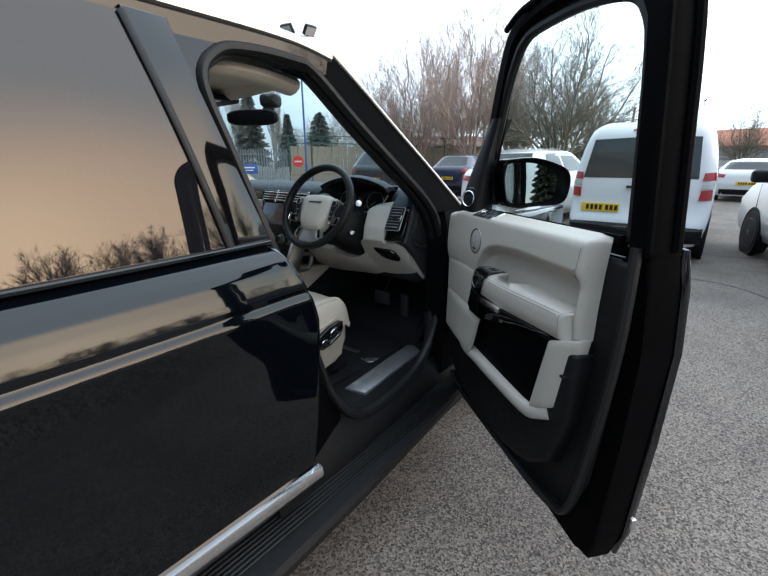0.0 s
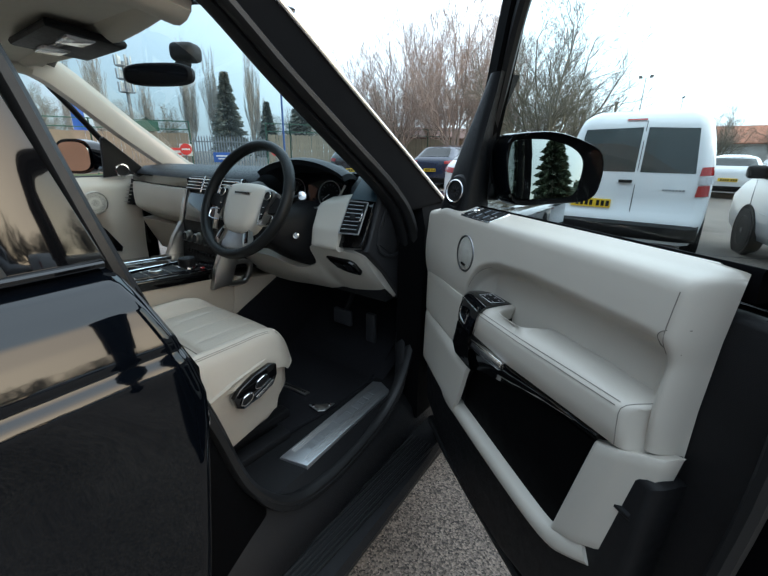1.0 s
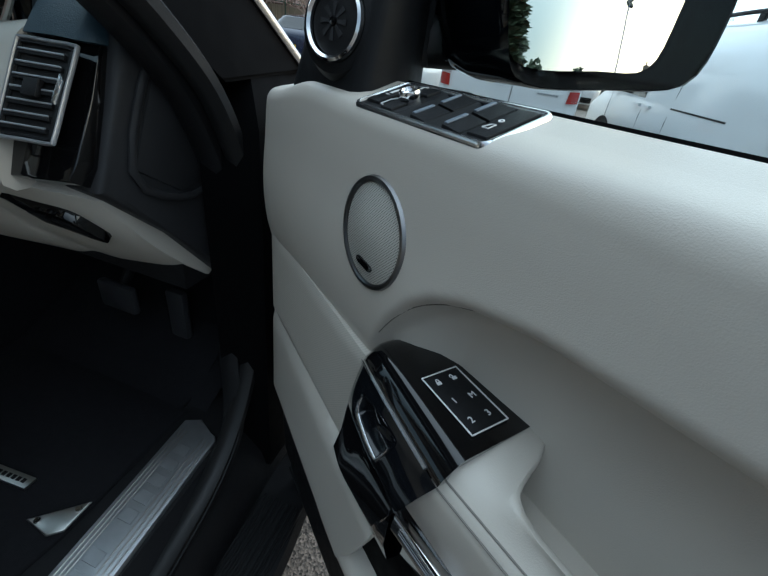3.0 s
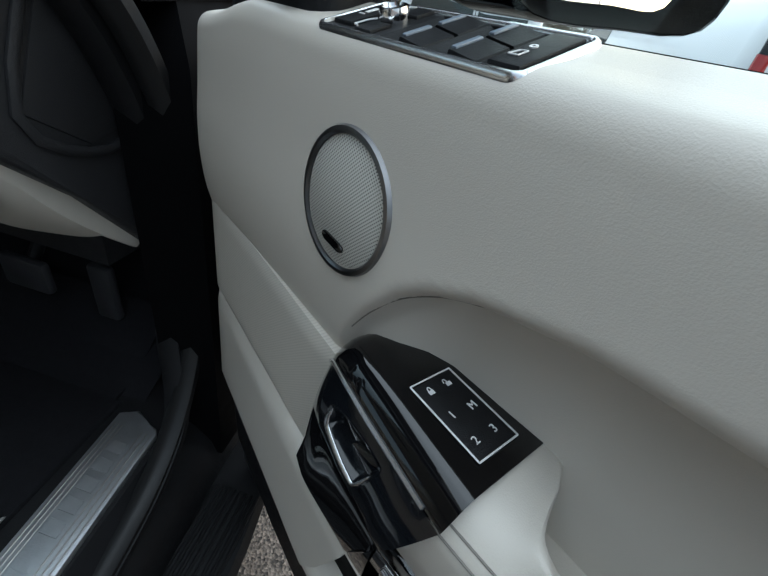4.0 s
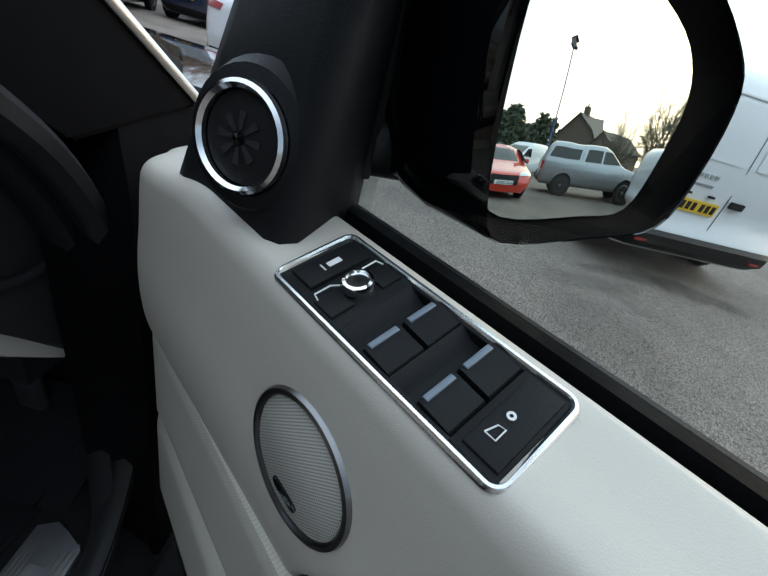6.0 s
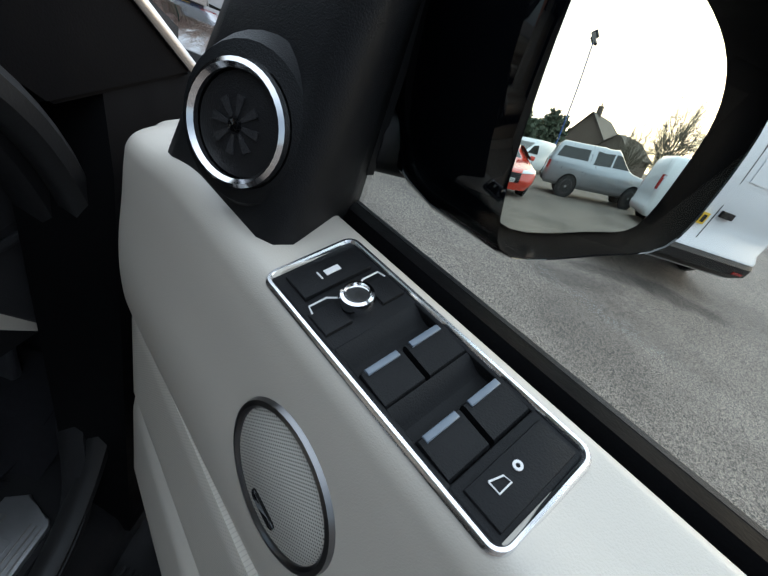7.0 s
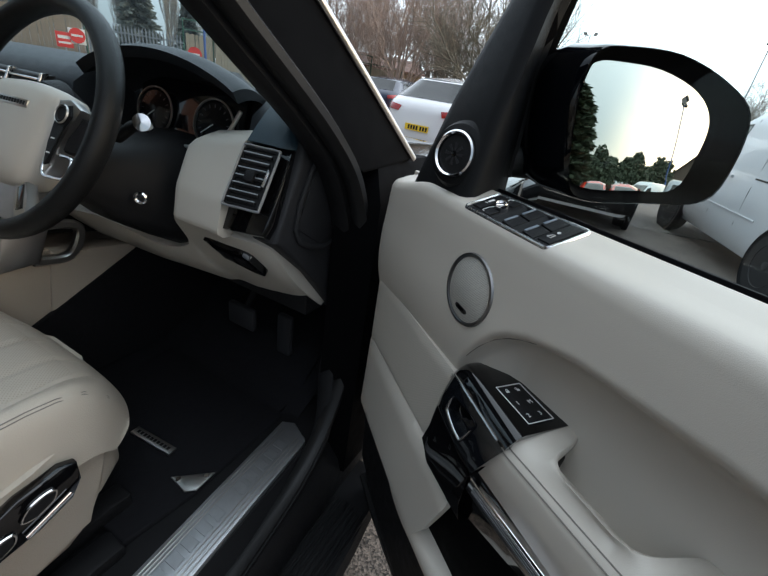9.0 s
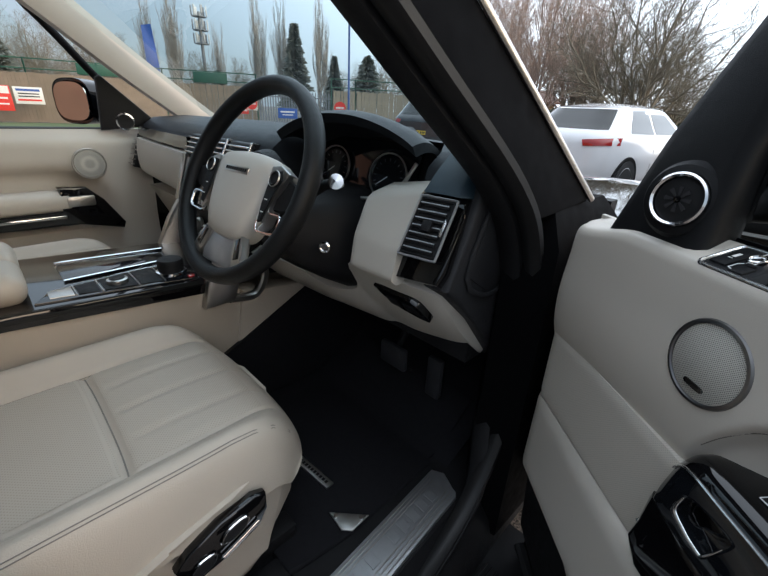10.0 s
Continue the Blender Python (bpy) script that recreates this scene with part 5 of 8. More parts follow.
# door mirror: the glass turned in towards the driver
def mir(pts, k, ds, cw=-0.19, cz=1.335):
    """A closed outline round the glass plane, scaled about its middle and moved along the door."""
    out = []
    for p in smooth_path([Vector((w, z, 0)) for w, z in pts], 4, True):
        w, z = cw + (p.x - cw) * k, cz + (p.y - cz) * k
        out.append(D(0.145 - 0.28 * (w + 0.113) - 0.11 * (z - 1.266) + ds, w, z))
    return out


MG = [(-0.105, 1.394), (-0.099, 1.350), (-0.106, 1.288), (-0.128, 1.264), (-0.200, 1.268), (-0.256, 1.276), (-0.272, 1.318), (-0.274, 1.360), (-0.247, 1.389), (-0.192, 1.406), (-0.135, 1.407), (-0.114, 1.404)]
MH = [(-0.090, 1.394), (-0.090, 1.345), (-0.100, 1.278), (-0.122, 1.250), (-0.206, 1.254), (-0.292, 1.266), (-0.316, 1.315), (-0.313, 1.374), (-0.270, 1.404), (-0.200, 1.424), (-0.130, 1.422), (-0.102, 1.415)]
MB = mir(MH, 1.02, -0.012)
rings = [mir(MH, 0.985, 0.000), mir(MH, 1.0, 0.004), mir(MH, 1.015, 0.000), MB]
for a, f, k, c0 in ((0.35, 0.02, 1.02, -0.16), (0.6, 0.02, 0.98, -0.155), (0.82, 0.015, 0.85, -0.15), (0.95, 0.01, 0.62, -0.14), (1.0, 0.01, 0.35, -0.13), (1.0, 0.008, 0.02, -0.13)):
    rings.append([D(p.x * (1 - a) + (f + 0.10 * (p.x - 0.15)) * a, c0 + (-p.y - c0) * k, 1.335 + (p.z - 1.335) * k) for p in MB])
mirror = dpart("door_mirror", loft(rings, cap=False), PAINT, "large dark door mirror", angle=60)
dpart("mirror_rim", loft([mir(MH, 0.99, 0.003), mir(MH, 0.965, -0.001), [a.lerp(b, 0.55) for a, b in zip(mir(MH, 1, -0.006), mir(MG, 1.02, -0.008))], mir(MG, 1.02, -0.011), mir(MG, 0.97, -0.020)], cap=False), JET, "black recessed mirror rim")
MN = Vector((1, -0.28, 0.11)).normalized()
MC = D(0.1575, -0.190, 1.335)
ringv = []
for k in (0.0004, 0.25, 0.5, 0.75, 1.01):
    ringv.append([p - MN * ((p - MC).length ** 2 / 2.8) + Vector((-0.016 * (p.z - 1.335), 0, 0)) for p in mir(MG, k, -0.006)])
dpart("mirror_glass", loft(ringv, False, True), MIRROR, "slightly convex mirror glass", angle=180)
dpart("mirror_arm", loft([[D(cs + a, w, cz + b) for a, b in oval(hs, hz, 20, 3)] for w, cs, hs, cz, hz in ((-0.094, 0.004, 0.042, 1.270, 0.024), (-0.108, 0.010, 0.048, 1.275, 0.028), (-0.135, 0.025, 0.060, 1.285, 0.036))]), RUBBER, "black mirror foot")
body = dpart("mirror_body", loft([[D(cs + a, w, cz + b) for a, b in oval(hs, hz, 40, 3.4)] for w, cs, cz, hs, hz in ((-0.1035, 0.027, 1.335, 0.066, 0.066), (-0.1055, 0.025, 1.335, 0.075, 0.074), (-0.110, 0.023, 1.336, 0.081, 0.080), (-0.120, 0.021, 1.337, 0.082, 0.083), (-0.170, 0.020, 1.338, 0.080, 0.083))]), PAINT, "glossy dark mirror shell", angle=60)
dpart("shell_gap", sweep([D(0.062 + 0.03 * k / 10, -0.1205, 1.258 + 0.158 * k / 10) for k in range(11)], oval(0.0012, 0.0012, 6), (0, 1, 0)), RUBBER)
# seams at the rear ends of roll and armrest
pts = [panel((lerp(REAR, p.y) - 0.028 + 0.156) / (lerp(REAR, p.y) + 0.156), i / (len(ROLLP) - 1)) for i, p in enumerate(ROLLP) if i > 48 and 1.132 < p.y < 1.232]
dpart("roll_seam", sweep(smooth_path(pts[::4], 3), oval(0.0007, 0.0007, 6), (1, 0, 0)), STITCH)
GR = [panel((a + 0.156) / (lerp(REAR, b) + 0.156), min(range(len(ROLLP)), key=lambda i: abs(ROLLP[i].y - b) + (9 if i < 40 else 0)) / (len(ROLLP) - 1)) for a, b in ((0.746, 1.172), (0.730, 1.170), (0.721, 1.163), (0.720, 1.152), (0.726, 1.144), (0.742, 1.142))]
dpart("pull_grip", sweep(smooth_path(GR, 4), oval(0.0007, 0.0007, 6), (0, 1, 0)), STITCH)
# fold of the arm recess, with its seam
dpart("fold_seam", sweep(smooth_path([panel_at(a, lerp(ARC, a) + 0.004, 0.0006) for a in (0.19, 0.205, 0.225, 0.25, 0.275)], 5), oval(0.0005, 0.0005, 6), (1, 0, 0)), STITCH)


# ---- cabin ----
part("floor", surf(8, 10, lambda u, v: Vector((-0.88 + u * 1.56, 0.2 + v * 1.72, 0.515 + 0.22 * st(1.62, 1.92, 0.2 + v * 1.72) - 0.01 * v))), CARPET, car, "black carpeted floor")
mat_ = part("floor_mat", prism([(0.20, 1.16), (0.64, 1.16), (0.655, 1.30), (0.645, 1.585), (0.19, 1.585)], lambda x, y, h: Vector((x, y, h)), 0.510, 0.527, 0.006), CARPET, car, "black carpet floor mat")
part("mat_toe", surf(6, 10, lambda u, v: Vector((0.20 + 0.43 * u, 1.57 + 0.19 * v, 0.525 + 0.12 * st(1.60, 1.82, 1.57 + 0.19 * v))), thick=(0, 0, -0.012)), CARPET, mat_)
bm = prism([(-0.062, -0.011), (0.062, -0.011), (0.062, 0.011), (-0.062, 0.011)], lambda u, v, h: pose(0.474, 1.332, 0.532, 0, 0, 5) @ Vector((u, v, h)), -0.003, 0.004, 0.0015)
part("mat_badge", bm, SATIN, mat_, "satin metal mat plate with unreadable lettering")
for k in range(10):
    u = -0.050 + k * 0.0105
    part("lettering_bar", prism([(u, -0.004), (u + 0.007, -0.004), (u + 0.007, 0.004), (u, 0.004)], lambda u, v, h: pose(0.474, 1.332, 0.532, 0, 0, 5) @ Vector((u, v, h)), 0.0035, 0.0047, 0), BLACK, mat_)
q = pose(0.634, 1.312, 0.530, 0, 0, 44)
part("mat_clip", prism([(-0.045, 0.018), (0.045, 0.018), (0.012, -0.022), (-0.012, -0.022)], lambda u, v, h: q @ Vector((u, v, h)), 0, 0.006, 0.003), SATIN, mat_, "bright triangular mat clip")
for u in (-0.028, 0.028):
    part("mat_clip", lathe([(0.006, 0.005), (0.005, 0.008), (0.0, 0.008)], q @ Matrix.Translation((u, 0.009, 0)), 12), CHROME, mat_)
part("seat_rail", box(0.53, 0.62, 0.51, 0.58, 1.22, 0.555, 0.008), BLACK, car)
part("seat_rail", box(0.60, 0.62, 0.51, 0.655, 1.16, 0.54, 0.008), BLACK, car)
# pedals
part("brake_pedal", box(0.36, 1.655, 0.665, 0.46, 1.675, 0.735, 0.008), ALLOYD, car, "dull dark brake pedal")
part("brake_arm", sweep([Vector((0.41, 1.67, 0.70)), Vector((0.41, 1.74, 0.80)), Vector((0.41, 1.78, 0.95))], oval(0.010, 0.014, 8), (1, 0, 0)), BLACK, car)
part("throttle_pedal", box(0.505, 1.700, 0.60, 0.555, 1.722, 0.73, 0.008), ALLOYD, car, "dull dark throttle pedal")


# seats
def seat(cx, mirror_x, label):
    sx = -1 if mirror_x else 1
    s = part("seat", box(cx - 0.22, 0.56, 0.555, cx + 0.22, 1.10, 0.66, 0.03, 3), BLACK, car, label)

    def cushion(u, v):
        a = (u - 0.5) * 2
        y = 0.50 + v * (0.732 + 0.044 * (1 - abs(a) ** 3.4))
        half = 0.266 - 0.008 * st(0.70, 1.0, v) - 0.046 * max(0, (v - 0.82) / 0.18) ** 3 - 0.03 * st(0.15, 0.0, v)
        x = cx + a * half
        e = abs(a)
        z = 0.832 + 0.018 * v + 0.034 * math.exp(-((e - 0.80) / 0.13) ** 2) * st(1.0, 0.80, v)
        z -= 0.085 * max(0, (e - 0.86) / 0.14) ** 2.2
        z -= 0.115 * max(0, (v - 0.86) / 0.14) ** 2.4
        z -= 0.007 * math.exp(-((e - 0.60) / 0.016) ** 2) * st(0.98, 0.90, v)
        z -= 0.009 * math.exp(-((v - 0.612) / 0.010) ** 2) * st(0.64, 0.58, e)
        z += 0.006 * math.sin(math.pi * min(max((v - 0.612) / 0.3, 0), 1)) * st(0.6, 0.5, e)
        for q0 in (-0.28, 0.0, 0.28):
            z -= 0.0042 * math.exp(-((a - q0 * (1 + 0.25 * v)) / 0.02) ** 2) * st(0.62, 0.66, v)
        return Vector((x, y, max(z, 0.735)))
    part("cushion", surf(110, 120, cushion), CREAM2, s, "cream leather cushion with perforated inserts", angle=80)
    rim = [(-0.250, 0.50), (-0.250, 1.08), (-0.238, 1.16), (-0.20, 1.212), (-0.14, 1.238), (-0.05, 1.250), (0.05, 1.250), (0.14, 1.238), (0.20, 1.212), (0.238, 1.16), (0.250, 1.08), (0.250, 0.50)]
    bm = prism([(cx + a, b) for a, b in rim], lambda x, y, h: Vector((x, y, h)), 0.640, 0.800, 0.03, 4)
    part("cushion_side", bm, CREAM2, s)
    xo = cx + sx * 0.247
    f = lambda y, z, h: Vector((xo + sx * h, y, z))
    skirt = prism([(0.46, 0.600), (0.60, 0.592), (0.95, 0.602), (1.09, 0.618), (1.125, 0.638), (1.160, 0.665), (1.183, 0.71), (1.196, 0.755), (1.198, 0.790), (1.186, 0.806), (1.15, 0.812), (1.08, 0.806), (0.98, 0.786), (0.88, 0.752), (0.78, 0.725), (0.46, 0.78)], lambda y, z, h: f(y, z, h - 0.048 * max(0, (y - 1.04) / 0.146) ** 2.2), -0.04, 0.029, 0.016, 5)
    part("side_skirt", skirt, CREAM2, s, "cream plastic seat side")
    plate = [(0.980, 0.746), (0.988, 0.714), (1.008, 0.702), (1.06, 0.712), (1.108, 0.733), (1.124, 0.760), (1.124, 0.792), (1.104, 0.800), (1.05, 0.787), (1.000, 0.766)]
    part("switch_panel", prism(plate, f, 0.016, 0.033, 0.004), GLOSS, s, "gloss black seat switch panel")
    for pts in ([(1.046, 0.752), (1.056, 0.768), (1.078, 0.776), (1.090, 0.772), (1.084, 0.758), (1.062, 0.748)], [(0.999, 0.724), (1.010, 0.740), (1.034, 0.742), (1.032, 0.726), (1.010, 0.716)]):
        loop = smooth_path([f(y, z, 0.036) for y, z in pts], 4, True)
        part("seat_switch", sweep(loop, oval(0.0022, 0.0022, 6), (1, 0, 0), True), CHROME, s)
        part("seat_switch", prism(pts, f, 0.032, 0.039, 0.002), BLACK, s)
    part("seat_switch", sweep([f(1.046, 0.722, 0.037), f(1.106, 0.750, 0.037)], oval(0.003, 0.004, 8), (1, 0, 0)), CHROME, s, "chrome switch edge")

    def back(u, v):
        a = (u - 0.5) * 2
        z = 0.86 + v * 0.66
        y = 0.56 - v * 0.20 + 0.035 * math.exp(-((abs(a) - 0.8) / 0.15) ** 2)
        return Vector((cx + a * (0.26 - 0.05 * v), y - 0.08 * max(0, (abs(a) - 0.85) / 0.15) ** 2, z))
    part("backrest", surf(24, 20, back, thick=(0, -0.13, 0)), CREAM2, s)
    hr = loft([[Vector((cx + a, 0.30 + k, 1.60 + b)) for a, b in oval(0.13, 0.085, 20, 3)] for k in (-0.05, -0.03, 0.03, 0.045)])
    part("headrest", hr, CREAM2, s)
    # perforated inserts and seams
    for v0, v1, u0, u1 in ((0.625, 0.90, -0.575, 0.575), (0.05, 0.600, -0.575, 0.575)):
        bm = surf(40, 36, lambda u, v: cushion(0.5 + (u0 + (u1 - u0) * u) / 2, v0 + (v1 - v0) * v) + Vector((0, 0, 0.0005)))
        part("seat_insert", bm, PERF, s, "finely perforated cream leather insert", angle=80)
    p = [cushion(0.5 + a / 20 * 0.6 / 2, 0.612) + Vector((0, 0, 0.001)) for a in range(-20, 21)]
    part("seam", sweep(p, oval(0.0024, 0.0013, 6), (0, 0, 1)), STITCH, s)
    for e in (-0.60, 0.60):
        p = [cushion(0.5 + e / 2, v / 40) + Vector((0, 0, 0.001)) for v in range(2, 38)]
        part("seam", sweep(p, oval(0.0010, 0.0010, 6), (0, 0, 1)), STITCH, s)
    # double stitch along the outer bolster
    for off in (0.0, 0.013):
        p = [cushion(0.5 + sx * (0.435 - off * 0.6), v / 20) + Vector((0, 0, 0.0006)) for v in range(0, 20)]
        part("stitching", sweep(p, oval(0.0009, 0.0009, 5), (0, 0, 1)), STITCH, s)
    return s


seat(0.378, False, "cream leather driver's seat with chrome-edged switches")
seat(-0.47, True, "cream leather front passenger seat")

# centre console
cons = part("centre_console", prism([(0.2, 0.52), (1.62, 0.52), (1.62, 0.84), (1.42, 0.875), (1.30, 0.915), (0.9, 0.937), (0.2, 0.935)], lambda y, z, h: Vector((h, y, z)), -0.245, 0.105, 0.012, 3), CREAM2, car, "cream leather console side with gloss black top")
part("gloss_top", prism([(0.2, 0.925), (0.88, 0.930), (1.25, 0.907), (1.33, 0.905), (1.33, 0.940), (1.25, 0.945), (0.88, 0.962), (0.2, 0.962)], lambda y, z, h: Vector((h, y, z)), -0.255, 0.115, 0.008, 3), GLOSS, cons, "gloss black console top")
def ct(y):
    return lerp([(0.2, 0.962), (0.88, 0.962), (1.25, 0.945), (1.33, 0.940)], y)
CX = lambda y: lerp([(0.95, 0.056), (1.20, 0.030)], y)
CW = lambda y: lerp([(0.95, 0.020), (1.20, 0.058)], y)
part("control_plate", prism([(0.028, 0.966), (0.088, 0.935), (0.100, 1.255), (-0.060, 1.255), (-0.055, 1.18)], lambda x, y, h: Vector((x, y, ct(y) + h)), -0.004, 0.004, 0.002), SCREEN, cons, "dark glossy control plate")
for k, (y0, y1) in enumerate(((0.962, 1.005), (1.012, 1.052), (1.060, 1.125), (1.132, 1.18))):
    part("control_inlay", prism([(CX(y0) - CW(y0), y0), (CX(y0) + CW(y0), y0), (CX(y1) + CW(y1), y1), (CX(y1) - CW(y1), y1)], lambda x, y, h: Vector((x, y, ct(y) + h)), 0.003, 0.006, 0.001), BLACK if k != 0 else SATIN, cons)
    part("inlay_divider", sweep([Vector((CX(y1) - CW(y1), y1 + 0.003, ct(y1) + 0.005)), Vector((CX(y1) + CW(y1), y1 + 0.003, ct(y1) + 0.005))], oval(0.0025, 0.0015, 6), (0, 0, 1)), SATIN, cons)
part("control_knob", lathe([(0.022, 0), (0.022, 0.010), (0.018, 0.012), (0, 0.012)], Matrix.Translation((0.045, 1.092, ct(1.07) + 0.003)), 24), SATIN, cons)
part("control_knob", lathe([(0.017, 0.010), (0.016, 0.0135), (0, 0.0135)], Matrix.Translation((0.045, 1.092, ct(1.07) + 0.003)), 24), BLACK, cons)
part("gear_selector", lathe([(0.036, 0), (0.036, 0.006), (0.031, 0.008)], Matrix.Translation((0.030, 1.215, ct(1.22) + 0.003)), 32), CHROME, cons)
part("gear_selector", lathe([(0.030, 0.004), (0.031, 0.030), (0.028, 0.036), (0.0, 0.037)], Matrix.Translation((0.030, 1.215, ct(1.22) + 0.003)), 32), BLACK, cons, "black round gear selector")
part("start_light", box(0.078, 1.235, ct(1.24), 0.094, 1.250, ct(1.24) + 0.008, 0.002), REDLENS, cons)
part("cup_tray", prism([(-0.17, 1.00), (-0.025, 1.00), (-0.075, 1.25), (-0.18, 1.26)], lambda x, y, h: Vector((x, y, ct(y) + h)), -0.004, 0.003, 0.002), SCREEN, cons, "dark tray with sliding lid")
for x, x1 in ((-0.17, -0.18), (-0.025, -0.075)):
    part("tray_edge", sweep([Vector((x, 1.0, ct(1.0) + 0.004)), Vector((x1, 1.255, ct(1.255) + 0.004))], oval(0.003, 0.003, 6), (1, 0, 0)), CHROME, cons)
part("console_edge", sweep([Vector((0.113, y, ct(y) - 0.012)) for y in (0.3, 0.9, 1.25, 1.34)], oval(0.004, 0.010, 8), (1, 0, 0)), GLOSS, cons)
for x0, x1 in ((-0.245, -0.085), (-0.075, 0.078)):
    part("console_armrest", box(x0, 0.40, 0.955, x1, 0.935, 1.025, 0.032, 5), CREAM2, cons, "cream folding armrest")

# satin centre-stack legs
for x, sgn in ((0.112, 1), (-0.262, -1)):
    bm = prism([(1.250, 0.868), (1.330, 0.872), (1.350, 0.93), (1.380, 1.00), (1.41, 1.09), (1.365, 1.10), (1.31, 1.02), (1.268, 0.94)], lambda y, z, h: Vector((h, y, z)), x - 0.006, x + 0.022, 0.005)
    part("stack_leg", bm, SATIN, cons, "satin metal centre-stack leg")
    bm = sweep(smooth_path([(x + 0.008, 1.320, 0.876), (x + 0.008, 1.385, 0.868), (x + 0.008, 1.415, 0.895), (x + 0.008, 1.425, 0.935), (x + 0.008, 1.400, 0.95), (x + 0.008, 1.36, 0.955)], 4), oval(0.013, 0.011, 8, 3), (1, 0, 0))
    part("stack_leg", bm, SATIN, cons)

# dashboard
dash = part("dashboard", loft([[Vector((x, y, z)) for y, z in ((1.43 + b, 1.225), (1.44 + b, 1.262), (1.475 + b, 1.288), (1.60, 1.300 + t), (1.80, 1.285), (1.92, 1.225), (1.92, 1.10), (1.50, 1.08), (1.47 + b, 1.19))]
                              for x, b, t in ((-0.88, 0.03, -0.02), (-0.82, 0.0, 0.0), (-0.5, -0.02, 0.004), (-0.2, -0.03, 0.008), (0.15, -0.02, 0.010), (0.185, 0.0, 0.012), (0.20, 0.15, 0.012), (0.57, 0.15, 0.0), (0.60, 0.08, -0.004), (0.66, 0.09, -0.008), (0.70, 0.12, -0.02))]), DASH, car, "navy-black leather dashboard top", angle=50)


def fascia(u, v):
    x = -0.815 + u * 0.62
    z = 1.215 - v * 0.20
    y = 1.388 + 0.016 * (2 * v - 0.7) ** 2 + 0.075 * st(0.55, 1.0, v) - 0.035 * u + 0.025 * st(0.06, 0.0, u)
    return Vector((x, y, z))


part("passenger_fascia", surf(30, 18, fascia, thick=(0, 0.03, 0)), CREAM, dash, "cream leather passenger fascia", angle=70)
part("lower_fascia", prism([(1.42, 1.03), (1.50, 0.86), (1.60, 0.82), (1.60, 1.04)], lambda y, z, h: Vector((h, y, z)), -0.83, -0.26, 0.02, 3), CREAM2, dash)
part("dash_strip", sweep([Vector((-0.83, 1.425, 1.238)), Vector((-0.5, 1.395, 1.240)), Vector((-0.2, 1.385, 1.240))], [(-0.02, -0.018), (0.006, -0.018), (0.006, 0.018), (-0.02, 0.018)], (0, -1, 0)), GLOSS, dash, "dark wood strip")
# outer vent, passenger side
part("air_vent", prism([(1.38, 1.10), (1.43, 1.085), (1.47, 1.215), (1.42, 1.225)], lambda y, z, h: Vector((h, y, z)), -0.862, -0.815, 0.006), BLACK, dash)
for k in range(6):
    part("vent_slat", box(-0.860, 1.368 + k * 0.007, 1.110 + k * 0.018, -0.818, 1.380 + k * 0.007, 1.115 + k * 0.018, 0.001), CHROME, dash)
# centre stack
part("centre_panel", prism([(1.335, 0.93), (1.36, 1.04), (1.352, 1.12), (1.395, 1.26), (1.50, 1.26), (1.50, 0.90)], lambda y, z, h: Vector((h, y, z)), -0.245, 0.10, 0.012, 3), BLACK, dash, "black centre stack")
part("touch_screen", prism([(-0.18, 1.095), (0.035, 1.095), (0.035, 1.205), (-0.18, 1.205)], lambda x, z, h: Vector((x, 1.346 + (z - 1.12) * 0.31 - h, z)), 0.0, 0.006, 0.003), DISPLAY, dash, "dim blue-grey touch screen")
for x0, x1 in ((-0.215, -0.19), (0.045, 0.07)):
    part("screen_trim", prism([(x0, 1.085), (x1, 1.085), (x1, 1.215), (x0, 1.215)], lambda x, z, h: Vector((x, 1.344 + (z - 1.12) * 0.31 - h, z)), 0.0, 0.008, 0.003), SATIN, dash)
for x in (-0.185, -0.105, -0.025, 0.045):
    q = facing((x, 1.352, 1.02), (0, -1, 0.15))
    part("climate_knob", lathe([(0.026, 0), (0.026, 0.006), (0.021, 0.010), (0.020, 0.022), (0.017, 0.025), (0, 0.025)], q, 28), SATIN, dash)
    part("climate_knob", lathe([(0.016, 0.024), (0.015, 0.027), (0, 0.027)], q, 20), BLACK, dash)
for k in range(12):
    part("button", box(-0.20 + k * 0.024, 1.335, 0.955, -0.182 + k * 0.024, 1.35, 0.967, 0.002), BLACK, dash)
for x0, x1 in ((-0.19, -0.075), (-0.065, 0.05), (0.06, 0.175)):
    part("air_vent", prism([(x0, 1.215), (x1, 1.215), (x1, 1.268), (x0, 1.268)], lambda x, z, h: Vector((x, 1.372 + (z - 1.22) * 0.5 - h, z)), -0.02, 0.004, 0.004), BLACK, dash)
    for k in range(4):
        part("vent_slat", box(x0 + 0.004, 1.362 + k * 0.006, 1.222 + k * 0.012, x1 - 0.004, 1.372 + k * 0.006, 1.226 + k * 0.012, 0.001), CHROME, dash)
    part("vent_divider", prism([(x1, 1.212), (x1 + 0.008, 1.212), (x1 + 0.008, 1.272), (x1, 1.272)], lambda x, z, h: Vector((x, 1.366 + (z - 1.22) * 0.5 - h, z)), -0.01, 0.004, 0.002), CHROME, dash)


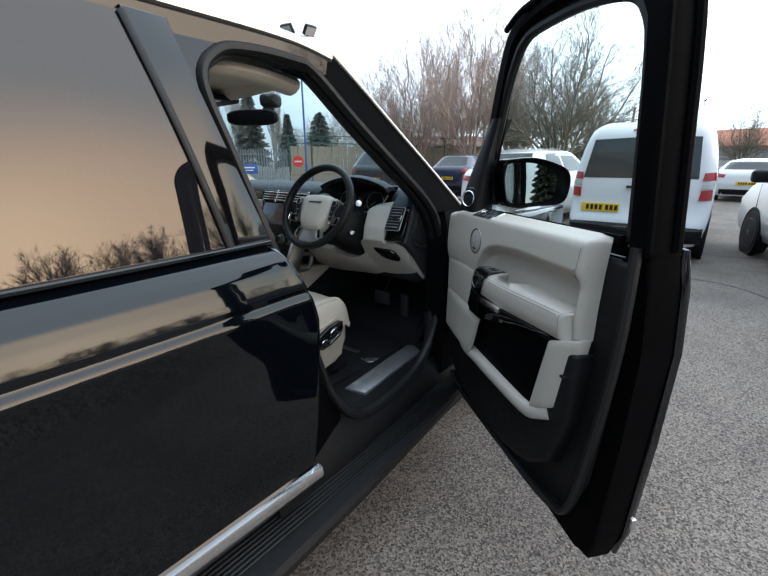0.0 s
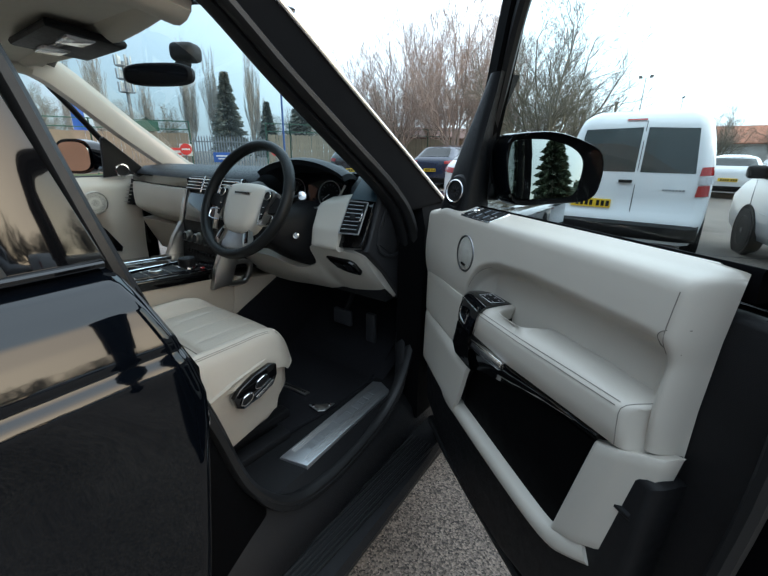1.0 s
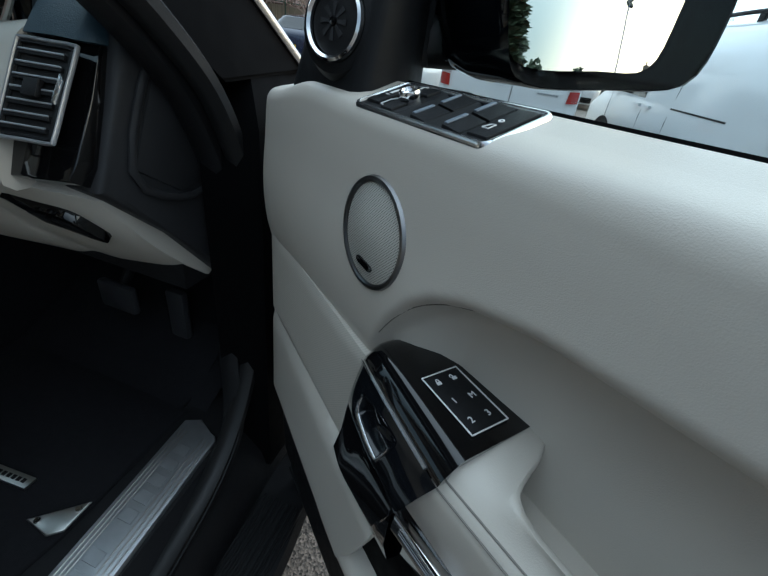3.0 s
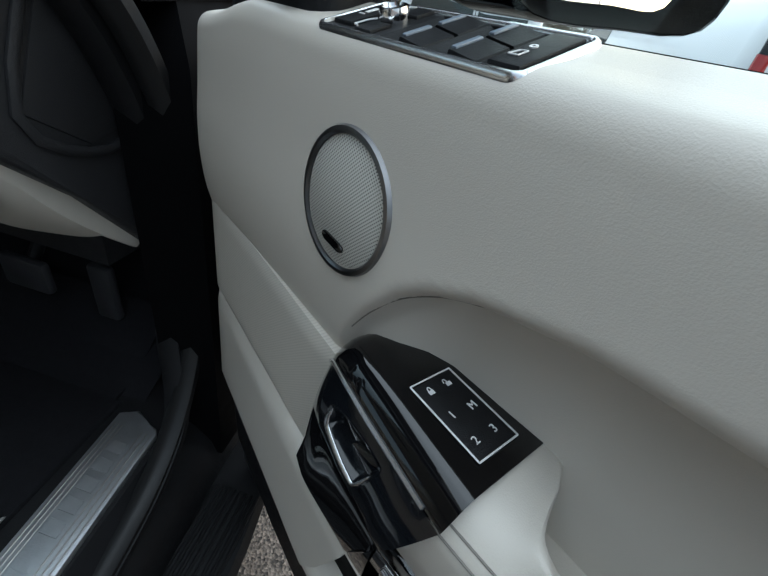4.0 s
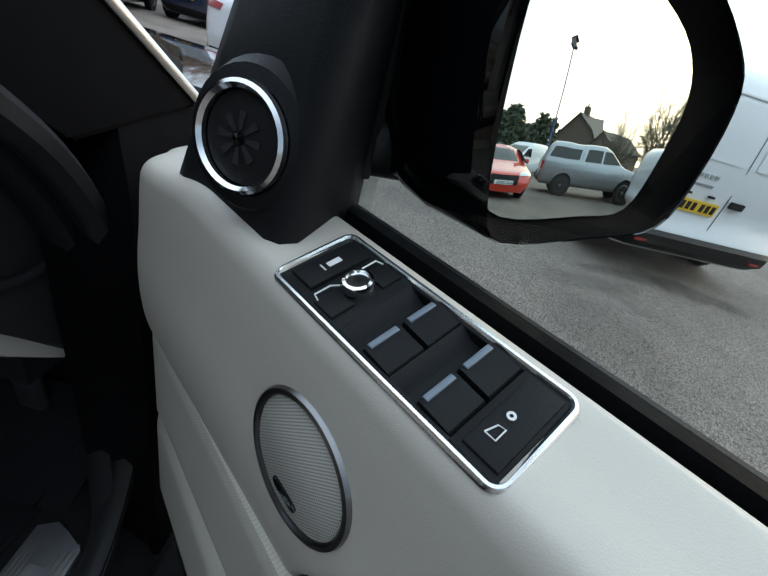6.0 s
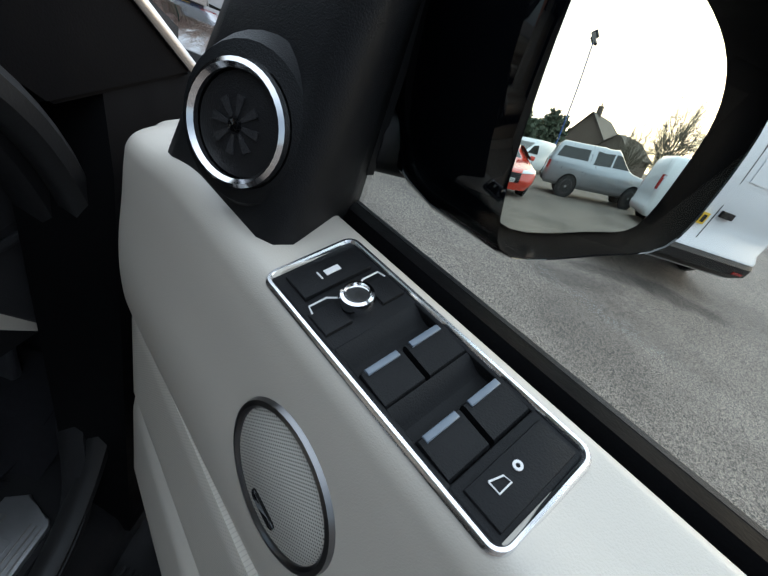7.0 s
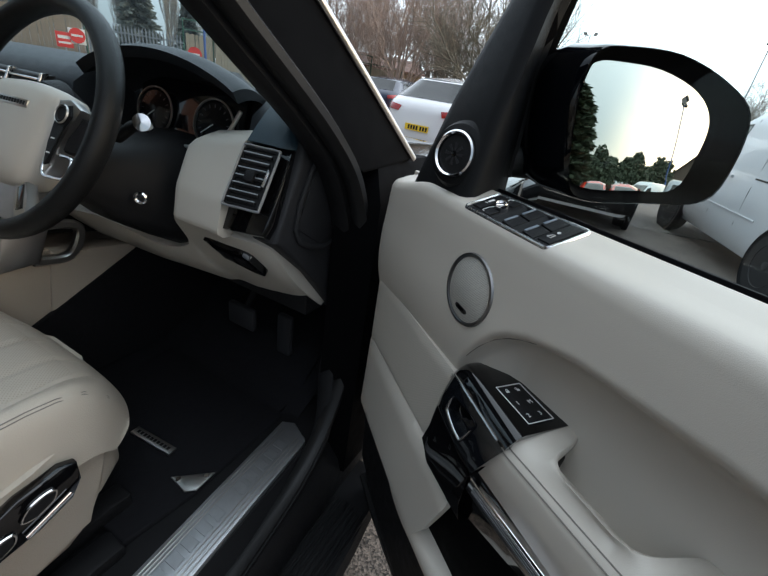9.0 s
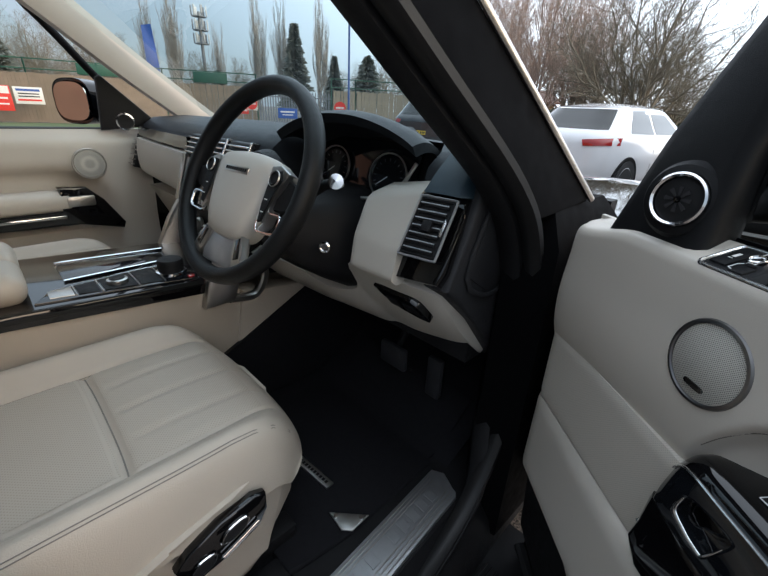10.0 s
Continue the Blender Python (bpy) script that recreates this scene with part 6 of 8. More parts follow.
# instrument binnacle: hood, screen, dials
def hood(u, v):
    a = -0.05 + u * 1.10
    x = 0.195 + u * 0.395
    top = 1.270 + 0.075 * math.sin(math.pi * min(max(0.06 + u * 0.88, 0), 1)) ** 0.6
    y = 1.445 + 0.10 * v + 0.04 * u
    z = top + 0.012 * math.sin(v * 3.14) - 0.03 * v * v
    return Vector((x, y, z))


part("binnacle_hood", surf(32, 10, hood, thick=(0, 0.012, -0.018)), DASH, dash, "stitched dark leather instrument hood", angle=60)
part("binnacle_side", prism([(0.215, 1.14), (0.555, 1.14), (0.575, 1.28), (0.48, 1.325), (0.30, 1.325), (0.205, 1.27)], lambda x, z, h: Vector((x, 1.535 + (z - 1.14) * 0.25 + h, z)), 0.0, 0.02, 0.0), BLACK, dash)
part("instrument_screen", prism([(0.235, 1.165), (0.545, 1.165), (0.555, 1.295), (0.235, 1.295)], lambda x, z, h: Vector((x, 1.525 + (z - 1.14) * 0.25 - h, z)), -0.006, 0.004, 0.002), SCREEN, dash, "dark instrument screen")
for x in (0.305, 0.485):
    q = facing((x, 1.533, 1.228), (0.15, -1, 0.22))
    part("dial", lathe([(0.044, 0.0), (0.044, 0.004), (0.041, 0.005), (0.040, 0.003), (0.0, 0.003)], q, 36), SCREEN, dash)
    bm = None
    for k in range(13):
        r = q @ Matrix.Rotation(radians(-40 + k * 21.7), 4, 'Z')
        bm = prism([(0.031, -0.0007), (0.037, -0.0007), (0.037, 0.0007), (0.031, 0.0007)], lambda u, v, h, r=r: r @ Vector((u, v, h)), 0.003, 0.0036, 0, bm=bm)
    part("dial_mark", bm, DIMMETAL, dash)
    part("dial_ring", lathe([(0.0455, 0.002), (0.0460, 0.0055), (0.0480, 0.0055), (0.0485, 0.002)], q, 40, cap=False), SATIN, dash)
    part("needle", prism([(0.0, -0.0008), (0.034, -0.0004), (0.034, 0.0004), (0.0, 0.0008)], lambda u, v, h, r=q @ Matrix.Rotation(radians(215), 4, "Z"): r @ Vector((u, v, h)), 0.004, 0.005, 0), MARK, dash)
part("binnacle_trim", sweep(smooth_path([(0.215, 1.50, 1.185), (0.30, 1.492, 1.178), (0.45, 1.495, 1.182), (0.53, 1.505, 1.205), (0.572, 1.52, 1.265)], 5), oval(0.004, 0.004, 8), (0, 1, 0)), SATIN, dash)
# cream outer pod, gloss end and vent
def pod(u, v):
    top = lerp([(0.0, 1.185), (0.35, 1.214), (1.0, 1.231)], u)
    k = max(v - 0.12, 0) / 0.88
    z = top + (1.062 - top) * k
    x = lerp([(0.0, 0.474), (1.0, 0.487)], k) * (1 - u) + 0.631 * u
    y = lerp([(1.05, 1.395), (1.08, 1.408), (1.13, 1.420), (1.18, 1.446), (1.232, 1.476)], z) + 0.045 * st(0.22, 0.0, u) + 0.02 * st(0.93, 1.0, v)
    if v < 0.12:
        r = 1 - v / 0.12
        y, z = y + 0.07 * r, z + 0.012 * math.sin(r * 2.6)
    return Vector((x, y, z))


part("driver_pod", surf(20, 20, pod, thick=(0, 0.06, 0)), CREAM, dash, "cream leather dash end beside the wheel", angle=70)
VTL, VTR, VBL, VBR = Vector((0.633, 1.471, 1.222)), Vector((0.703, 1.483, 1.221)), Vector((0.634, 1.417, 1.127)), Vector((0.711, 1.424, 1.130))
VN = (VTR - VTL).cross(VTL - VBL).normalized()


def VP(u, v, h=0.0):
    """A place on the vent's face: u across, v up, h towards the driver."""
    return VBL.lerp(VBR, u).lerp(VTL.lerp(VTR, u), v) + VN * h + Vector((0, 0.010 * max(u - 1.0, 0) / 0.1 + 0.05 * max(-v, 0), 0))


def vent_loop(u0, v0, u1, v1, h, r=0.06):
    return smooth_path([VP(u, v, h) for u, v in ((u0 + r, v0), ((u0 + u1) / 2, v0), (u1 - r, v0), (u1, v0 + r), (u1, (v0 + v1) / 2), (u1, v1 - r), (u1 - r, v1), ((u0 + u1) / 2, v1), (u0 + r, v1), (u0, v1 - r), (u0, (v0 + v1) / 2), (u0, v0 + r))], 4, True)


part("vent_surround", prism([(-0.04, -0.46), (1.02, -0.42), (1.12, -0.2), (1.16, 0.5), (1.14, 1.06), (-0.03, 1.06)], VP, -0.045, -0.004, 0.003), GLOSS, dash, "gloss black vent surround")
part("air_vent", prism([(0.03, 0.03), (0.97, 0.03), (0.97, 0.97), (0.03, 0.97)], VP, -0.006, -0.002), RUBBER, dash)
part("vent_frame", sweep(vent_loop(0.0, 0.0, 1.0, 1.0, 0.0), oval(0.0030, 0.0022, 8), VN, True), SLAT, dash, "chrome vent frame")
part("vent_frame", sweep(vent_loop(0.055, 0.04, 0.945, 0.96, -0.001), oval(0.003, 0.002, 6), VN, True), BLACK, dash)
for k in range(7):
    v = 0.09 + k * 0.125
    part("vent_slat", prism([(0.07, v), (0.84, v), (0.84, v + 0.05), (0.07, v + 0.05)], VP, -0.004, 0.0015, 0.0006), BLACK, dash)
    part("slat_edge", sweep([VP(0.07, v + 0.045, 0.0018), VP(0.84, v + 0.045, 0.0018)], oval(0.0008, 0.0011, 8), VN), SLAT, dash)
part("vent_tab", prism([(0.36, 0.42), (0.62, 0.42), (0.62, 0.60), (0.36, 0.60)], VP, 0.0, 0.008, 0.002), BLACK, dash)
part("vent_wheel", prism([(0.86, 0.40), (0.93, 0.38), (0.95, 0.62), (0.89, 0.70)], VP, -0.002, 0.006, 0.002), BRIGHT, dash, "chrome vent thumb wheel")
part("end_cap", surf(10, 12, lambda u, v: VP(-0.02 + 1.16 * u - 0.10 * v * u + 0.22 * v * (1 - u), 1.07 + 0.86 * v, -0.004 + 0.004 * math.sin(math.pi * u)) + Vector((0, 0.012 * v * v, -0.006 * v * v)), thick=(0, 0.04, -0.01)), ENDCAP, dash, "dark leather dash end cap, sky sheen in its colour")
# dash end cover
part("end_cover", prism([(1.45, 1.07), (1.54, 1.29), (1.70, 1.27), (1.72, 0.90), (1.655, 0.855), (1.55, 0.98)], lambda y, z, h: Vector((h, y, z)), 0.66, 0.728, 0.012, 3), GRAIN, dash, "black dash end cover")
part("end_panel", prism([(1.50, 1.09), (1.56, 1.22), (1.62, 1.225), (1.655, 1.17), (1.63, 1.06), (1.57, 1.045)], lambda y, z, h: Vector((h, y, z)), 0.724, 0.731, 0.003), GRAIN, dash)
part("end_panel_rib", sweep(smooth_path([(0.7315, y, z) for y, z in ((1.495, 1.09), (1.555, 1.225), (1.62, 1.232), (1.662, 1.17), (1.635, 1.055), (1.565, 1.038))], 3, True), oval(0.004, 0.006, 8), (1, 0, 0), True), GRAIN, dash)
# knee panel
KT = [(0.10, 1.40, 0.985), (0.24, 1.43, 0.99), (0.36, 1.47, 0.955), (0.46, 1.475, 0.985), (0.475, 1.435, 1.055), (0.55, 1.430, 1.062), (0.66, 1.440, 1.062), (0.70, 1.47, 1.05)]
KB = [(0.06, 1.57, 0.84), (0.20, 1.575, 0.84), (0.33, 1.585, 0.848), (0.45, 1.59, 0.855), (0.50, 1.60, 0.858), (0.56, 1.60, 0.861), (0.66, 1.615, 0.866), (0.705, 1.63, 0.868)]
KTs, KBs = smooth_path(KT, 4), smooth_path(KB, 4)


def knee(u, v):
    i = round(u * (len(KTs) - 1))
    p = KTs[i].lerp(KBs[i], v)
    return p + Vector((0, -0.020 * math.sin(math.pi * v) * 0.6, -0.004 * math.sin(math.pi * v)))


part("knee_panel", surf(len(KTs) - 1, 12, knee, thick=(0, 0.03, 0.015)), CREAM, dash, "cream knee panel", angle=60)
bm = prism([(p.x, p.y) for p in smooth_path([(0.546, 0.15, 0), (0.600, 0.16, 0), (0.650, 0.19, 0), (0.664, 0.30, 0), (0.664, 0.42, 0), (0.620, 0.42, 0), (0.575, 0.37, 0), (0.555, 0.26, 0)], 3, True)], lambda x, v, h: Vector((x, 1.432 + 0.17 * v - 0.010 - h * 0.7, 1.062 - 0.20 * v - h * 0.7)), -0.010, 0.006, 0.002)
part("knee_switch", bm, GLOSS, dash, "gloss black switch blank")
for x in (0.585, 0.63):
    part("knee_switch", prism([(x - 0.016, 0.24), (x + 0.016, 0.24), (x + 0.016, 0.35), (x - 0.016, 0.35)], lambda x, v, h: Vector((x, 1.432 + 0.17 * v - 0.011 - h * 0.7, 1.062 - 0.20 * v - h * 0.7)), 0.004, 0.008, 0.001), BLACK, dash)
part("tunnel_side", prism([(1.30, 0.52), (1.62, 0.52), (1.90, 0.60), (1.90, 0.86), (1.55, 0.86), (1.36, 0.89)], lambda y, z, h: Vector((h, y, z)), 0.05, 0.112, 0.01), CREAM2, cons)
part("tunnel_carpet", prism([(0.9, 0.515), (1.89, 0.515), (1.89, 0.95), (1.62, 0.876), (1.533, 0.832), (1.321, 0.724), (1.20, 0.665), (0.9, 0.56)], lambda y, z, h: Vector((h, y, z)), 0.10, 0.119, 0.005), CARPET, cons, "black carpet on the tunnel side")
part("under_dash", box(-0.86, 1.58, 0.86, 0.70, 1.90, 1.10, 0.0), BLACK, dash)

# steering column and wheel
part("column_shroud", loft([[Vector((0.372 + a, y + b * 0.35, z + b)) for a, b in oval(hw, hh, 16, 3)] for y, z, hw, hh in ((1.325, 1.135, 0.055, 0.045), (1.38, 1.12, 0.085, 0.075), (1.46, 1.10, 0.10, 0.10), (1.54, 1.08, 0.11, 0.12))]), BLACK, dash, "black column shroud")
part("stalk", sweep([Vector((0.44, 1.37, 1.20)), Vector((0.50, 1.36, 1.228)), Vector((0.545, 1.355, 1.24))], oval(0.009, 0.009, 10), (0, 1, 0)), BLACK, dash)
part("stalk_tip", lathe([(0.012, 0), (0.014, 0.008), (0.013, 0.018), (0.0, 0.020)], facing((0.540, 1.358, 1.238), (0.6, -0.7, 0.25)), 16), CHROME, dash, "bright stalk end")
part("stalk", sweep([Vector((0.30, 1.37, 1.20)), Vector((0.23, 1.36, 1.228)), Vector((0.195, 1.355, 1.238))], oval(0.009, 0.009, 10), (0, 1, 0)), BLACK, dash)
part("column_button", lathe([(0.011, 0), (0.011, 0.008), (0.008, 0.010), (0.007, 0.006), (0, 0.006)], facing((0.478, 1.375, 1.105), (0.6, -0.7, 0.1)), 20), CHROME, dash)
SW = Matrix.Translation((0.3535, 1.277, 1.2236)) @ Matrix.Rotation(radians(3.6), 4, 'Z') @ Matrix.Rotation(radians(-27.6), 4, 'X') @ Matrix.Rotation(radians(90), 4, 'X')
# local: x right, y up the wheel, z towards the driver
R = 0.190
wheel_ = part("steering_wheel", sweep([Vector((R * math.cos(t), R * math.sin(t) * 0.985, 0.0)) for t in [2 * math.pi * i / 64 for i in range(64)]], oval(0.0185, 0.0155, 12, 2.2), (0, 0, 1), True), WHEELL, car, "black leather steering wheel with cream airbag pad", SW)
pad = [(-0.072, 0.058), (-0.03, 0.066), (0.03, 0.066), (0.072, 0.058), (0.080, 0.03), (0.074, -0.02), (0.058, -0.062), (0.03, -0.080), (-0.03, -0.080), (-0.058, -0.062), (-0.074, -0.02), (-0.080, 0.03)]
padp = [(p.x, p.y) for p in smooth_path([(a, b, 0) for a, b in pad], 4, True)]
rings = [[Vector((a * k * 1.14 + 0.006, b * k * 1.14 - 0.022, h)) for a, b in padp] for k, h in ((0.98, -0.035), (1.0, -0.012), (0.985, 0.002), (0.93, 0.011), (0.78, 0.017), (0.5, 0.021), (0.2, 0.022))]
part("airbag_pad", loft(rings), CREAM, wheel_, "cream leather airbag pad", angle=60)
part("wheel_badge", box(-0.034, 0.006, 0.0175, 0.046, 0.018, 0.0225, 0.001), SATIN, wheel_, "small satin nameplate")
for k in range(10):
    part("lettering_bar", box(-0.029 + k * 0.0072, 0.009, 0.0225, -0.0245 + k * 0.0072, 0.015, 0.0232), BLACK, wheel_)
part("hub", lathe([(0.06, -0.07), (0.075, -0.03), (0.06, -0.01)], Matrix(), 24), BLACK, wheel_)
for sx in (-1, 1):
    f = lambda u, v, h, sx=sx: Vector((sx * (u + 0.010) + 0.008, v - 0.014, h))
    part("spoke", prism([(0.070, 0.036), (0.125, 0.030), (0.168, 0.022), (0.170, -0.018), (0.130, -0.022), (0.076, -0.030)], f, -0.020, 0.002, 0.006), BLACK, wheel_)
    part("spoke_trim", prism([(0.074, 0.048), (0.098, 0.052), (0.128, 0.040), (0.122, 0.020), (0.108, -0.005), (0.104, -0.05), (0.092, -0.065), (0.078, -0.045), (0.083, 0.0)], f, -0.015, 0.010, 0.004), SATIN, wheel_, "satin silver spoke trim")
    part("control_pod", prism([(0.086, 0.040), (0.110, 0.042), (0.118, 0.026), (0.106, 0.002), (0.100, -0.048), (0.090, -0.052), (0.084, -0.02), (0.086, 0.01)], f, 0.006, 0.0135, 0.003), SOFTBLACK, wheel_)
    part("control_ring", lathe([(0.013, 0), (0.013, 0.004), (0.0105, 0.005), (0.009, 0.003), (0, 0.003)], Matrix.Translation((sx * 0.111 + 0.008, 0.012, 0.0125)), 24), BLACK, wheel_)
    part("control_ring", lathe([(0.0125, 0.003), (0.0135, 0.0052), (0.0145, 0.003)], Matrix.Translation((sx * 0.111 + 0.008, 0.012, 0.0125)), 24, cap=False), SATIN, wheel_)
    for v in (-0.012, -0.034):
        part("marking", box(sx * 0.1055 + 0.004, v - 0.014, 0.0134, sx * 0.1055 + 0.012, v - 0.012, 0.0142), MARK, wheel_)
    part("lower_spoke", prism([(0.036, -0.098), (0.058, -0.082), (0.075, -0.125), (0.092, -0.152), (0.066, -0.168), (0.048, -0.140)], lambda u, v, h, sx=sx: Vector((sx * u, v, h)), -0.014, 0.002, 0.005), SATIN, wheel_, "satin silver lower spoke")
    part("spoke_slot", prism([(0.052, -0.112), (0.064, -0.104), (0.078, -0.140), (0.064, -0.146)], lambda u, v, h, sx=sx: Vector((sx * u, v, h)), 0.0, 0.0035, 0.001), GLOSS, wheel_)
part("lower_inlay", prism([(-0.045, -0.075), (0.045, -0.075), (0.060, -0.135), (0.05, -0.168), (-0.05, -0.168), (-0.060, -0.135)], lambda u, v, h: Vector((u, v, h)), -0.012, -0.002, 0.004), SILL, wheel_)
for sx in (-1, 1):
    loop = smooth_path([(sx * u + 0.004, v, 0.004) for u, v in ((0.096, -0.050), (0.120, -0.046), (0.150, -0.046), (0.154, -0.060), (0.150, -0.076), (0.120, -0.080), (0.098, -0.078))], 4, True)
    part("spoke_frame", sweep(loop, oval(0.004, 0.003, 8), (0, 0, 1), True), CHROME, wheel_, "chrome spoke frame")


# ---- parked vehicles ----
class Shape:
    """A vehicle as a stack of rounded outlines: half width, rear end and front end by height. y forward, origin on the ground at the rear."""

    def __init__(self, half, rear, front, corner=0.22, blur=0.02):
        self.half, self.rear, self.front, self.corner, self.blur = half, rear, front, corner, blur

    def soft(self, table, z):
        return sum(lerp(table, z + k * self.blur) for k in (-1, -0.5, 0, 0.5, 1)) / 5

    def hw(self, z):
        return self.soft(self.half, z)

    def outline(self, z):
        w, y0, y1 = self.hw(z), self.soft(self.rear, z), self.soft(self.front, z)
        c = min(self.corner, w * 0.6, (y1 - y0) * 0.4)
        pts = []
        for cx, cy, a0 in ((w - c, y1 - c, 0), (-w + c, y1 - c, 90), (-w + c, y0 + c, 180), (w - c, y0 + c, 270)):
            for k in range(7):
                a = radians(a0 + k * 15)
                pts.append(Vector((cx + c * math.cos(a), cy + c * math.sin(a), z)))
        return pts

    def back(self, x, z, h=0.0):
        w, y0 = self.hw(z), self.soft(self.rear, z)
        c = min(self.corner, w * 0.6)
        d = max(0.0, abs(x) - (w - c))
        d = min(d, c * 0.98)
        return Vector((x, y0 + c - math.sqrt(c * c - d * d) - h, z))

    def side(self, y, z, sx, h=0.0):
        return Vector((sx * (self.hw(z) + h), y, z))

    def fore(self, x, z, h=0.0):
        w, y1 = self.hw(z), self.soft(self.front, z)
        c = min(self.corner, w * 0.6)
        d = min(max(0.0, abs(x) - (w - c)), c * 0.98)
        return Vector((x, y1 - c + math.sqrt(c * c - d * d) + h, z))


def patch(quad, f, h=0.006, n=8, depth=0.012):
    """A four-cornered sheet (a, b) laid on a vehicle's face f(a, b, h), with thickness."""
    a, b, c, d = (Vector((*q, 0)) for q in quad)

    def at(u, v, hh):
        p = a.lerp(b, u).lerp(d.lerp(c, u), v)
        return f(p.x, p.y, hh)
    bm = bmesh.new()
    g0 = [[bm.verts.new(at(i / n, j / n, h)) for j in range(n + 1)] for i in range(n + 1)]
    g1 = [[bm.verts.new(at(i / n, j / n, h - depth)) for j in range(n + 1)] for i in range(n + 1)]
    for i in range(n):
        for j in range(n):
            bm.faces.new((g0[i][j], g0[i + 1][j], g0[i + 1][j + 1], g0[i][j + 1]))
            bm.faces.new((g1[i][j], g1[i][j + 1], g1[i + 1][j + 1], g1[i + 1][j]))
    for i in range(n):
        bm.faces.new((g0[i][0], g1[i][0], g1[i + 1][0], g0[i + 1][0]))
        bm.faces.new((g0[i][n], g0[i + 1][n], g1[i + 1][n], g1[i][n]))
        bm.faces.new((g0[0][i], g0[0][i + 1], g1[0][i + 1], g1[0][i]))
        bm.faces.new((g0[n][i], g1[n][i], g1[n][i + 1], g0[n][i + 1]))
    return bm


def rect(x0, z0, x1, z1):
    return ((x0, z0), (x1, z0), (x1, z1), (x0, z1))


def plate(t, f, x, z, material=None, w=0.26):
    part("number_plate", patch(rect(x - w, z - 0.056, x + w, z + 0.056), f, 0.022, 2, 0.02), material or PLATEY, t, "number plate with plain dark bars")
    for k in range(7):
        xx = x - w * 0.74 + k * w * 0.235 + (w * 0.10 if k > 3 else 0)
        part("plate_bar", patch(rect(xx, z - 0.036, xx + w * 0.16, z + 0.036), f, 0.0245, 1, 0.003), BLACK, t)


def vehicle(name, label, category, m, paint, shape, levels, wheels=(), wheel_r=0.32, rim=None, group="parked cars"):
    t = thing(name, label, category, m, group)
    bm = loft([shape.outline(z) for z in levels])
    part("body", bm, paint, t, angle=55)
    wide = max(shape.hw(wheel_r), shape.hw(wheel_r * 2), shape.hw(wheel_r * 1.5))
    for y in wheels:
        for sx in (-1, 1):
            arch = lathe([(wheel_r + 0.055, -0.06), (wheel_r + 0.055, 0.004), (wheel_r + 0.045, 0.010), (wheel_r + 0.038, 0.005), (0.0, 0.005)], facing((sx * wide, y, wheel_r), (sx, 0, 0)), 32)
            part("wheel_arch", arch, BLACK, t)
            wheel(sx * (wide + 0.014), y, wheel_r, 0.2, t, sx, rim or ALLOY)
    return t


# compact white van, seen from behind
S = Shape([(0.22, 0.80), (0.35, 0.87), (0.62, 0.905), (1.05, 0.900), (1.30, 0.865), (1.55, 0.810), (1.72, 0.755), (1.80, 0.69), (1.84, 0.58)],
          [(0.22, 0.06), (0.34, 0.0), (0.55, 0.0), (0.60, 0.05), (1.05, 0.05), (1.5, 0.11), (1.74, 0.17), (1.84, 0.32)],
          [(0.22, 4.30), (0.45, 4.38), (0.80, 4.34), (0.98, 4.05), (1.08, 3.55), (1.45, 2.95), (1.75, 2.5), (1.84, 2.3)], 0.16)
van = vehicle("van", "white compact panel van with glazed rear doors", "van", pose(0.72, 7.0, 0, 0, 0, 1.5) @ Matrix.Diagonal((1, 1, 1.05, 1)), WHITE, S, (0.22, 0.34, 0.45, 0.55, 0.60, 0.8, 1.05, 1.2, 1.35, 1.5, 1.65, 1.74, 1.80, 1.84), (0.72, 3.45), 0.315)
part("bumper", loft([[S.back(x, z, h) for x in [k * 0.086 for k in range(-10, 11)]] for z, h in ((0.24, -0.05), (0.27, 0.03), (0.34, 0.045), (0.44, 0.04), (0.48, 0.0), (0.49, -0.06))], closed=False), BLACK, van, "dark grey plastic rear bumper")
for quad in (((-0.74, 1.10), (0.03, 1.10), (0.03, 1.64), (-0.66, 1.62)), ((0.09, 1.10), (0.70, 1.10), (0.64, 1.62), (0.09, 1.64))):
    part("rear_window", patch(quad, S.back, 0.004, 8), VANGLASS, van, "dark rear door glass")
part("door_gap", patch(rect(0.055, 0.60, 0.063, 1.72), S.back, 0.003, 4), RUBBER, van)
part("door_handle", patch(rect(-0.14, 0.965, 0.02, 1.00), S.back, 0.03, 3, 0.03), BLACK, van, "black door handle")
part("brake_lamp", patch(rect(-0.18, 1.725, 0.05, 1.745), S.back, 0.012, 3), REDLENS, van)
for sx in (-1, 1):
    for z0, z1, mm in ((1.075, 1.185, REDLENS), (0.975, 1.07, CLEARLENS), (0.83, 0.97, REDLENS)):
        part("tail_lamp", patch(((sx * 0.74, z0), (sx * 0.885, z0 + 0.01), (sx * 0.872, z1), (sx * 0.75, z1 - 0.01)), S.back, 0.014, 4, 0.02), mm, van)
plate(van, S.back, -0.45, 0.685)
for k in range(7):
    part("badge_bar", patch(rect(0.38 + k * 0.037, 0.885, 0.405 + k * 0.037, 0.905), S.back, 0.008, 1), STEEL, van)
